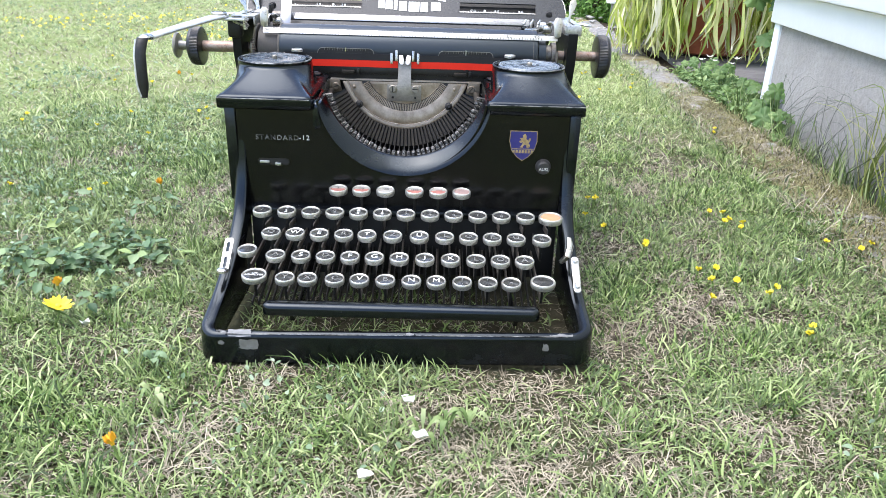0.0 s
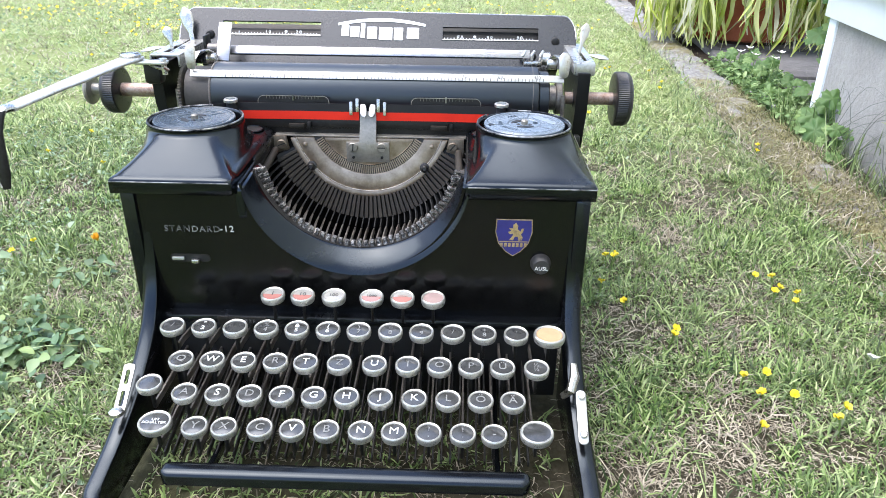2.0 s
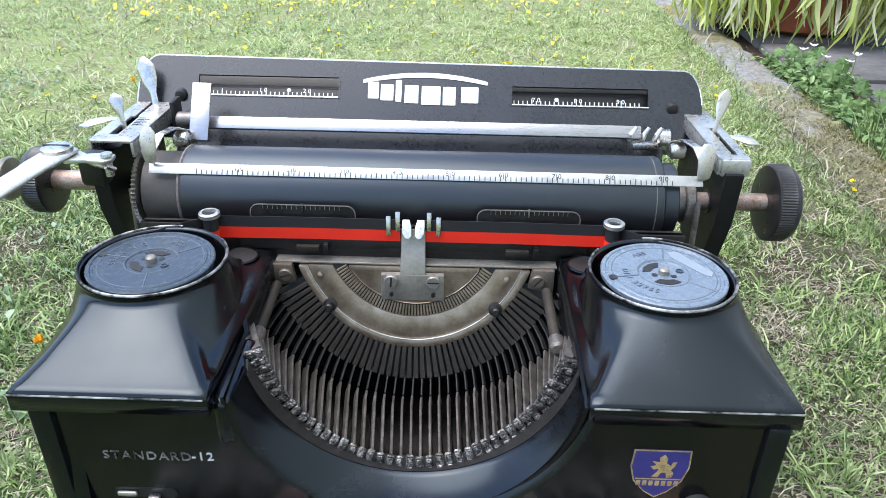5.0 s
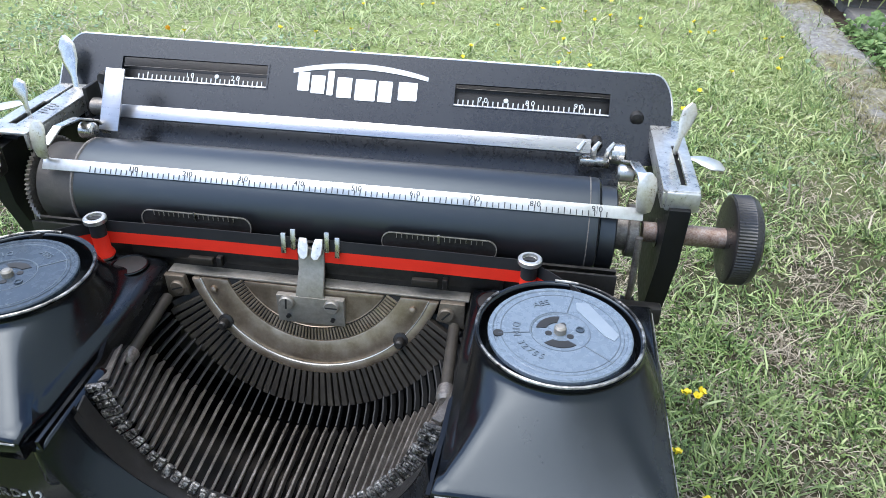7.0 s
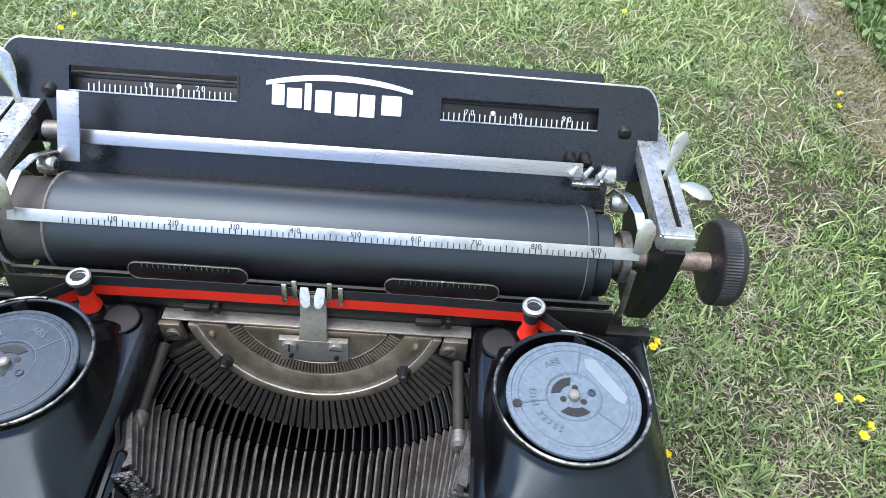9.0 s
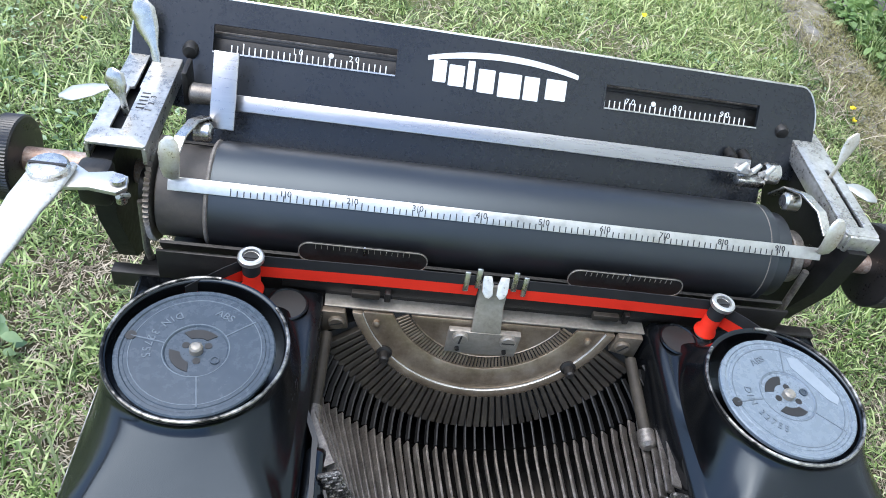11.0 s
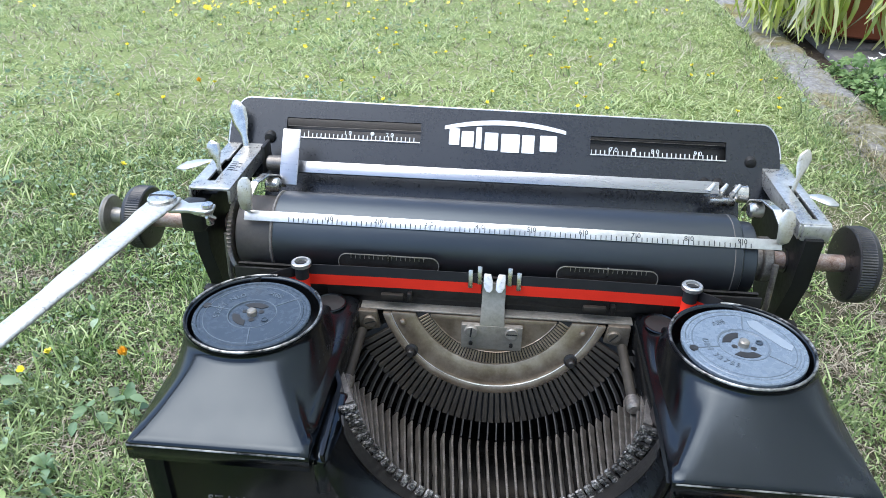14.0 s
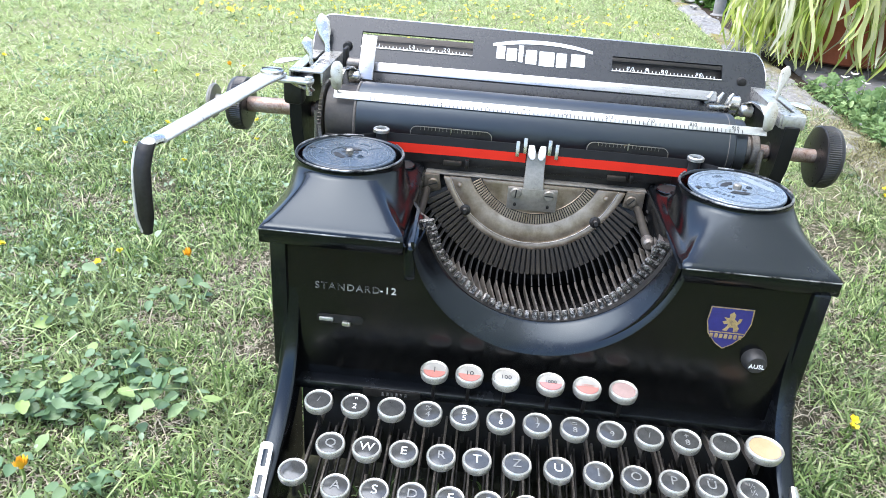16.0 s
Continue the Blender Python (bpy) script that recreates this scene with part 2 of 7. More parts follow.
RIM_WORN = mottled("worn_cup_rim", [(0.46, (0.012, 0.012, 0.012)), (0.56, (0.30, 0.29, 0.27)), (0.7, (0.66, 0.65, 0.62))], 55, (0.25, 0.45), metal=0.8, bump=0.2, dist=0.0003, fine=5)
WORN_EDGE = mottled("rubbed_edge", [(0.42, (0.012, 0.012, 0.012)), (0.55, (0.30, 0.29, 0.27)), (0.75, (0.62, 0.60, 0.56))], 60, (0.3, 0.5), metal=0.7, bump=0.1, dist=0.0002, fine=5)

# ---- geometry helpers ----
def make(name, bm, mat, sharp=32):
    me = bpy.data.meshes.new(name)
    bm.to_mesh(me)
    bm.free()
    me.materials.append(mat)
    me.shade_smooth()
    me.set_sharp_from_angle(angle=radians(sharp))
    return me


def part(name, bm, mat, parent=None, label="", sharp=32):
    """One mesh object out of bm, under a thing or a part."""
    me = bm if isinstance(bm, bpy.types.Mesh) else make(name, bm, mat, sharp)
    ob = new(name, me)
    if parent is not None:
        ob.parent = parent
        ob.matrix_parent_inverse = parent.matrix_basis.inverted() if parent.parent is None else (parent.parent.matrix_basis @ parent.matrix_parent_inverse @ parent.matrix_basis).inverted()
    if label:
        tagged(ob, label)
    return ob


def thing(name, label, category, group="", kind="", at=(0, 0, 0)):
    ob = new(name)
    ob.location = at
    ob.empty_display_size = 0.02
    return tagged(ob, label, category, group, kind)


def box(lo, hi, bevel=0.0, seg=2, bm=None, m=None):
    """A box from corner to corner, with rounded edges."""
    b = bmesh.new()
    bmesh.ops.create_cube(b, size=1)
    for v in b.verts:
        v.co = Vector([lo[i] + (v.co[i] + 0.5) * (hi[i] - lo[i]) for i in range(3)])
    if bevel:
        bmesh.ops.bevel(b, geom=b.edges[:], offset=bevel, segments=seg, affect="EDGES", profile=0.5)
    if m is not None:
        bmesh.ops.transform(b, matrix=m, verts=b.verts)
    return merge(bm, b)


def merge(bm, b):
    if bm is None:
        return b
    me = bpy.data.meshes.new("scratch")
    b.to_mesh(me)
    b.free()
    bm.from_mesh(me)
    bpy.data.meshes.remove(me)
    return bm


def loft(rings, bm=None, caps=(True, True), closed=True):
    """Skin between rings of equally many points."""
    b = bmesh.new()
    rows = [[b.verts.new(p) for p in r] for r in rings]
    n = len(rows[0])
    for r, s in zip(rows, rows[1:]):
        for i in range(n if closed else n - 1):
            b.faces.new((r[i], r[(i + 1) % n], s[(i + 1) % n], s[i]))
    if caps[0]:
        b.faces.new(rows[0][::-1])
    if caps[1]:
        b.faces.new(rows[-1])
    bmesh.ops.recalc_face_normals(b, faces=b.faces)
    return merge(bm, b)


def ring(c, r, n=24, axis="z", sx=1.0, sy=1.0, turn=0.0):
    out = []
    for i in range(n):
        a = 2 * math.pi * i / n + turn
        u, v = r * math.cos(a) * sx, r * math.sin(a) * sy
        out.append({"z": (c[0] + u, c[1] + v, c[2]), "y": (c[0] + u, c[1], c[2] + v), "x": (c[0], c[1] + u, c[2] + v)}[axis])
    return out


def lathe(axis, centre, profile, n=32, bm=None, caps=(True, True)):
    """A turned body: profile of (place along the axis, radius)."""
    rings = []
    for h, r in profile:
        c = list(centre)
        c["xyz".index(axis)] += h
        rings.append(ring(c, max(r, 1e-5), n, axis))
    return loft(rings, bm, caps)


def half_ring(centre, profile, a0=4, a1=176, n=61):
    """A ring round the y axis that hangs below its centre; profile of (y, radius), closed."""
    rings = []
    for a in np.linspace(radians(a0), radians(a1), n):
        rings.append([(centre[0] + r * math.cos(a), centre[1] + h, centre[2] - r * math.sin(a)) for h, r in profile])
    return loft(rings)


def tube(points, r, n=10, bm=None, flat=1.0):
    """A round or flattened rod along points; r a radius or one for each point."""
    pts = [Vector(p) for p in points]
    rings = []
    side = None
    for i, p in enumerate(pts):
        d = (pts[min(i + 1, len(pts) - 1)] - pts[max(i - 1, 0)]).normalized()
        ref = side if side is not None else (Vector((0, 0, 1)) if abs(d.z) < 0.9 else Vector((0, 1, 0)))
        s = d.cross(ref).normalized() if side is None else (side - d * side.dot(d)).normalized()
        side = s
        u = s.cross(d)
        rr = r[i] if isinstance(r, (list, tuple)) else r
        rings.append([p + s * math.cos(2 * math.pi * k / n) * rr + u * math.sin(2 * math.pi * k / n) * rr * flat for k in range(n)])
    return loft(rings, bm)


def strip(points, side, w, h, bm=None, bevel=0.0003):
    """A flat bar along points; side is its width's direction."""
    pts, s = [Vector(p) for p in points], Vector(side).normalized()
    ws = w if isinstance(w, (list, tuple)) else [w] * len(pts)
    rings = []
    for i, p in enumerate(pts):
        d = (pts[min(i + 1, len(pts) - 1)] - pts[max(i - 1, 0)]).normalized()
        u = d.cross(s).normalized()
        a, b, c = ws[i] / 2, h / 2, bevel
        rings.append([p + s * x + u * y for x, y in ((-a + c, -b), (a - c, -b), (a, -b + c), (a, b - c), (a - c, b), (-a + c, b), (-a, b - c), (-a, -b + c))])
    return loft(rings, bm)


def plate(loops, thick, m, bm=None, bevel=0.0):
    """A flat plate in its own xy plane, from an outline and holes, then placed by m; it grows to -z by thick."""
    b = bmesh.new()
    edges = []
    for lp in loops:
        vs = [b.verts.new((p[0], p[1], 0)) for p in lp]
        edges += [b.edges.new((vs[i], vs[(i + 1) % len(vs)])) for i in range(len(vs))]
    bmesh.ops.triangle_fill(b, use_beauty=True, use_dissolve=False, edges=edges, normal=(0, 0, 1))
    for f in b.faces:
        if f.normal.z < 0:
            f.normal_flip()
    got = bmesh.ops.extrude_face_region(b, geom=b.faces[:])
    bmesh.ops.translate(b, vec=(0, 0, -thick), verts=[v for v in got["geom"] if isinstance(v, bmesh.types.BMVert)])
    bmesh.ops.recalc_face_normals(b, faces=b.faces)
    if bevel:
        es = [e for e in b.edges if e.is_manifold and e.calc_face_angle(0) > 1.2]
        bmesh.ops.bevel(b, geom=es, offset=bevel, segments=2, affect="EDGES", profile=0.5)
    bmesh.ops.transform(b, matrix=m, verts=b.verts)
    return merge(bm, b)


def rrect(x0, y0, x1, y1, r, n=5):
    pts = []
    for cx, cy, a0 in ((x1 - r, y1 - r, 0), (x0 + r, y1 - r, 90), (x0 + r, y0 + r, 180), (x1 - r, y0 + r, 270)):
        pts += [(cx + r * math.cos(radians(a0 + 90 * i / n)), cy + r * math.sin(radians(a0 + 90 * i / n))) for i in range(n + 1)]
    return pts


def text_mesh(words, size, m, depth=0.00015, spacing=1.0, shear=0.0, narrow=1.0):
    """Letters of the built-in font as a mesh, centred on m."""
    cu = bpy.data.curves.new("letters", "FONT")
    cu.body, cu.size, cu.align_x, cu.align_y, cu.extrude, cu.space_character, cu.shear, cu.resolution_u = words, size, "CENTER", "CENTER", depth, spacing, shear, 3
    ob = bpy.data.objects.new("letters", cu)
    me = bpy.data.meshes.new_from_object(ob)
    bpy.data.objects.remove(ob)
    bpy.data.curves.remove(cu)
    me.transform(m @ Matrix.Diagonal((narrow, 1, 1, 1)))
    b = bmesh.new()
    b.from_mesh(me)
    bpy.data.meshes.remove(me)
    return b


def facing(origin, right, up):
    """A frame whose x and y lie along right and up, with z out of the surface."""
    r, u = Vector(right).normalized(), Vector(up).normalized()
    n = r.cross(u)
    return Matrix(((r.x, u.x, n.x, origin[0]), (r.y, u.y, n.y, origin[1]), (r.z, u.z, n.z, origin[2]), (0, 0, 0, 1)))


FRONT = lambda x, y, z: facing((x, y, z), (1, 0, 0), (0, 0, 1))
FLAT = lambda x, y, z, turn=0: Matrix.Translation((x, y, z)) @ Matrix.Rotation(radians(turn), 4, "Z")

# ---- the typewriter ----
machine = thing("typewriter", "old black enamelled typewriter with worn nickel parts on the lawn", "typewriter")
BX = 0.0075            # middle of the body
XL, XR = -0.1365, 0.1515   # outer faces of the body


def bezier(p, n):
    """Points on a Catmull-Rom line through p."""
    p = [Vector(q) for q in p]
    q = [2 * p[0] - p[1]] + p + [2 * p[-1] - p[-2]]
    out = []
    for i in range(1, len(q) - 2):
        for k in range(n):
            t = k / n
            a, b, c, d = q[i - 1], q[i], q[i + 1], q[i + 2]
            out.append(0.5 * ((2 * b) + (c - a) * t + (2 * a - 5 * b + 4 * c - d) * t * t + (3 * b - a - 3 * c + d) * t ** 3))
    return out + [p[-1]]


def base_frame():
    """The cast front rail with rounded corners, and the two arms that sweep up to the front panel."""
    half = XR - BX
    prof = bezier([(0, 0.1235, 0.1655), (0, 0.1215, 0.135), (0, 0.117, 0.108), (0, 0.108, 0.088), (0, 0.092, 0.070), (0, 0.066, 0.0515), (0, 0.038, 0.0385), (0, 0.018, 0.0335)], 5)
    flare = lambda y: 0.0036 * min(1.0, max(0.0, (0.105 - y) / 0.075))      # the arms spread a little towards the rail
    spine = [(Vector((BX - half - flare(p.y), p.y, p.z)), Vector((1, 0, 0))) for p in prof]
    rc = 0.016
    for k in range(1, 9):
        a = radians(90 * k / 8)
        spine.append((Vector((BX - half - flare(0) + rc - rc * math.cos(a), 0.014 - 0.018 * math.sin(a), 0.0330 - 0.003 * math.sin(a))), Vector((math.cos(a), math.sin(a), 0))))
    left = spine[:]
    for p, s in reversed(left):
        spine.append((Vector((2 * BX - p.x, p.y, p.z)), Vector((-s.x, s.y, 0))))
    rings = []
    for i, (p, s) in enumerate(spine):
        d = (spine[min(i + 1, len(spine) - 1)][0] - spine[max(i - 1, 0)][0]).normalized()
        u = s.cross(d).normalized()
        u = u if u.z < 0.1 and (u.z < -0.02 or u.y > 0) else -u
        low = max(0.0, 1 - p.y / 0.05)
        p = p + Vector((0, 0, (p.x - BX) * 0.018 * low))
        deep = 0.0270 if p.y < 0.03 else 0.0270 - 0.010 * min(1, (p.y - 0.03) / 0.05)
        w = 0.0070 + 0.0045 * min(1, max(0, abs(s.x) - 0.1) / 0.8)
        c, r = 0.0022, min(0.0052, w * 0.62)      # r: the wide round of the outer top edge
        rings.append([p + s * x + u * y for x, y in [(w - c, 0), (w - c * 0.3, c * 0.3), (w, c), (w, deep - c), (w - c, deep), (c, deep), (0, deep - c)] + [(r - r * math.cos(radians(q)), r - r * math.sin(radians(q))) for q in (0, 15, 30, 45, 60, 75, 90)]])
    bm = loft(rings)
    # inner shoulder of each corner and the side cheeks below the arms
    for sx in (-1, 1):
        x0 = BX + sx * (half - 0.003)
        x1 = BX + sx * (half - 0.0075)
        top = [(p.y + 0.006, p.z - 0.012) for p in prof[3:]]
        line = [(0.135, 0.155)] + top + [(0.012, 0.0075), (0.135, 0.0075)]
        loft([[(min(x0, x1), y, z) for y, z in line], [(max(x0, x1), y, z) for y, z in line]], bm)
    return bm


part("base_frame", base_frame(), ENAMEL, machine, "glossy black cast frame with chipped paint", 40)
for x, y in ((-0.124, 0.012), (0.139, 0.012), (-0.120, 0.285), (0.135, 0.285)):
    part("foot", lathe("z", (x, y, 0.0), [(-0.004, 0.006), (-0.002, 0.0065), (0.008, 0.0062), (0.009, 0.005)], 16), BAKELITE, machine, "black rubber foot")
# bare patches on the front rail
def blot(cx, cz, rx, rz, seed, y=-0.0043):
    rnd = random.Random(seed)
    return plate([[(cx + rx * math.cos(a) * rnd.uniform(0.75, 1.1), cz + rz * math.sin(a) * rnd.uniform(0.75, 1.1)) for a in [2 * math.pi * k / 14 for k in range(14)]]], 0.0004, FRONT(0, y, 0))




def ragged(m, x0, y0, x1, y1, seed, n=7):
    """A flat chip with a torn outline, about the box given, laid on the plane m."""
    rnd = random.Random(seed)
    side = lambda a, b: [(a[0] + (b[0] - a[0]) * k / n + rnd.gauss(0, 0.0004), a[1] + (b[1] - a[1]) * k / n + rnd.gauss(0, 0.0004)) for k in range(n)]
    c = [(x0, y0), (x1, y0), (x1, y1), (x0, y1)]
    return plate([side(c[0], c[1]) + side(c[1], c[2]) + side(c[2], c[3]) + side(c[3], c[0])], 0.0004, m)


RAIL_EDGE = lambda x, y, z: facing((x, y, z), (1, 0, 0.018), (0, 0.62, 0.78))
part("paint_chip", ragged(FRONT(-0.1010, -0.0042, 0.0190), -0.0068, -0.0040, 0.0070, 0.0040, 1), CHIP, machine, "bare metal where the paint chipped")
part("paint_chip", blot(-0.1210, 0.0200, 0.0024, 0.0020, 2), CHIP, machine)
part("paint_chip", ragged(FRONT(0.1180, -0.0042, 0.0225), -0.0020, -0.0030, 0.0022, 0.0030, 3, 4), CHIP, machine)
part("paint_chip", ragged(RAIL_EDGE(-0.1075, -0.0022, 0.0274), -0.0085, -0.0026, 0.0085, 0.0030, 4), CHIP, machine)
part("paint_chip", ragged(RAIL_EDGE(-0.1205, -0.0012, 0.0274), -0.0040, -0.0018, 0.0036, 0.0016, 5, 5), WORN_EDGE, machine)
part("paint_chip", ragged(RAIL_EDGE(0.1290, -0.0022, 0.0316), -0.0080, -0.0010, 0.0085, 0.0012, 6), CHIP, machine)
part("paint_chip", ragged(RAIL_EDGE(0.0180, -0.0020, 0.0297), -0.0030, -0.0006, 0.0030, 0.0008, 7, 5), CHIP, machine)

# thin bright tube draws the sky's highlight along the rubbed rail edge
part("rubbed_edge", tube([(x, -0.0033, 0.0293 + (x - BX) * 0.018) for x in np.linspace(-0.118, 0.134, 12)], 0.0004, 6), WORN_EDGE, machine, "bright sky highlight drawn along the rubbed rail edge")

# front panel with its round opening
ARC_X, ARC_Z, ARC_R = 0.0065, 0.1853, 0.0702
def front_panel():
    x0, x1, z0, z1 = XL + 0.005, XR - 0.009, 0.079, 0.172
    a_end = math.asin((ARC_Z - z1) / ARC_R)
    arc = [(ARC_X + ARC_R * math.cos(a), ARC_Z - ARC_R * math.sin(a)) for a in np.linspace(a_end, math.pi - a_end, 49)]
    return plate([[(x0, z0), (x1, z0), (x1, z1)] + arc + [(x0, z1)]], 0.004, FRONT(0, 0.122, 0))


part("front_panel", front_panel(), ENAMEL_FRONT, machine, "black front panel with a round opening")
for x in (XL + 0.0008, XR - 0.0045):
    part("panel_edge", box((x - 0.0045, 0.1195, 0.088), (x + 0.0045, 0.230, 0.1690), 0.0015), ENAMEL, machine)
part("panel_ledge", box((XL + 0.008, 0.1135, 0.0775), (XR - 0.008, 0.126, 0.0835), 0.0015), ENAMEL, machine)
def serial_plate():
    bm = box((-0.0875, 0.1128, 0.0775), (-0.0545, 0.1137, 0.0832), 0.0004)
    return bm


nb = part("number_plate", serial_plate(), DARK_STEEL, machine, "dark plate stamped with small figures")
bm = None
for k in range(6):
    bm = box((-0.0765 + k * 0.0026, 0.1124, 0.0792), (-0.0752 + k * 0.0026, 0.1129, 0.0815), 0, bm=bm)
part("stamped_bars", bm, FADED_SILVER, nb)
def basket_walls():
    """Dark inner walls that close the machine behind the panel."""
    bm = box((XL + 0.004, 0.236, 0.014), (XR - 0.004, 0.240, 0.168), 0.0005)
    box((XL + 0.004, 0.128, 0.070), (XR - 0.004, 0.236, 0.073), 0.0005, bm=bm)
    return bm


part("inner_case", basket_walls(), DARK_STEEL, machine)
def arch_lip():
    """The rolled lip of the opening: broad below, narrow at the sides, leading in to the type rest."""
    rings = []
    for a in np.linspace(radians(12.5), radians(167.5), 73):
        ca, sa = math.cos(a), math.sin(a)
        sec = []
        for k in range(11):
            t = k / 10
            r, zc = 0.0718 - 0.0053 * t, 0.1853 + 0.0079 * t
            y = 0.1195 + 0.0135 * t ** 1.15 - 0.0014 * math.sin(math.pi * t)
            sec.append((ARC_X + r * ca, y, zc - r * sa))
        x, y, z = sec[-1]
        sec += [(x + 0.0006 * ca, y + 0.004, z - 0.0012 * sa), (ARC_X + 0.0690 * ca, 0.138, ARC_Z - 0.0690 * sa), (ARC_X + 0.0718 * ca, 0.129, ARC_Z - 0.0718 * sa)]
        rings.append(sec)
    return loft(rings)


part("opening_lip", arch_lip(), ENAMEL, machine, "rolled glossy black lip", 60)
part("hood_cheek", box((-0.0697, 0.1209, 0.1500), (-0.0608, 0.1640, 0.1738), 0.004, 3), ENAMEL, machine)

# lettering and fittings on the panel
part("lettering", text_mesh("STANDARD", 0.0060, FRONT(-0.0985, 0.1218, 0.1432), 0.0003, 1.2), FADED_SILVER, machine, "worn silver model lettering")
part("lettering", text_mesh("-12", 0.0060, FRONT(-0.0762, 0.1218, 0.1436), 0.0003, 1.2), SILVER_PAINT, machine, "silver model lettering")
def slot_frame():
    bm = plate([rrect(-0.1155, 0.1195, -0.0895, 0.1252, 0.0025), rrect(-0.1142, 0.1206, -0.0908, 0.1241, 0.0017)], 0.0006, FRONT(0, 0.1217, 0))
    return bm


part("lever_slot", plate([rrect(-0.1145, 0.1203, -0.0905, 0.1244, 0.0018)], 0.0003, FRONT(0, 0.12185, 0)), RECESS_SHADE, machine, "dark slot")
part("slot_frame", slot_frame(), DARK_STEEL, machine)
part("slot_lever", box((-0.1140, 0.1200, 0.1212), (-0.1060, 0.1216, 0.1236), 0.0006), SATIN, machine, "small bright lever in the slot")
part("slot_knob", box((-0.1010, 0.1182, 0.1196), (-0.0960, 0.1216, 0.1226), 0.0008), NICKEL, machine, "small nickel slide knob")
def shield_outline(k):
    cx, w, top, low = 0.1055, 0.0112 * k, 0.1420 + 0.0130 * k, 0.1420 - 0.0130 * k
    pts = [(cx - w, top), (cx - w * 1.04, top - 0.009 * k), (cx - w * 0.86, top - 0.0168 * k), (cx - w * 0.42, top - 0.0228 * k), (cx, low)]
    return pts + [(2 * cx - x, z) for x, z in reversed(pts[:-1])]


shield = part("shield_badge", plate([shield_outline(1.0)], 0.0003, FRONT(0, 0.12165, 0)), SHIELD_BLUE, machine, "blue shield badge with worn gold emblem")
def emblem():
    mark_ = [(0.1028, 0.1408), (0.1046, 0.1432), (0.1052, 0.1452), (0.1030, 0.1446), (0.1018, 0.1462), (0.1040, 0.1470), (0.1022, 0.1490), (0.1050, 0.1486), (0.1048, 0.1512), (0.1066, 0.1526), (0.1080, 0.1506),
             (0.1078, 0.1482), (0.1096, 0.1466), (0.1102, 0.1486), (0.1118, 0.1488), (0.1112, 0.1462), (0.1098, 0.1444), (0.1112, 0.1428), (0.1108, 0.1404), (0.1086, 0.1402), (0.1082, 0.1428), (0.1062, 0.1430), (0.1052, 0.1404)]
    bm = plate([mark_], 0.0002, FRONT(0, 0.12155, 0))
    for k in range(7):
        plate([rrect(0.0972 + k * 0.0025, 0.1357, 0.0989 + k * 0.0025, 0.1384, 0.0003)], 0.0002, FRONT(0, 0.12155, 0), bm)
    plate([rrect(0.0966, 0.1391, 0.1146, 0.1397, 0.0002)], 0.0002, FRONT(0, 0.12155, 0), bm)
    return plate([shield_outline(1.0), shield_outline(0.95)], 0.0002, FRONT(0, 0.12155, 0), bm)


part("emblem", emblem(), SHIELD_GOLD, shield)
button = part("release_button", lathe("y", (0.1235, 0.122, 0.1245), [(0.0005, 0.0066), (-0.0012, 0.0066), (-0.0055, 0.0056), (-0.0066, 0.0048)], 24), BUTTON_GREY, machine, "small round grey release button")
part("lettering", text_mesh("AUSL", 0.0036, FRONT(0.1235, 0.1152, 0.1236), 0.0002, 1.0), LEGEND, button)

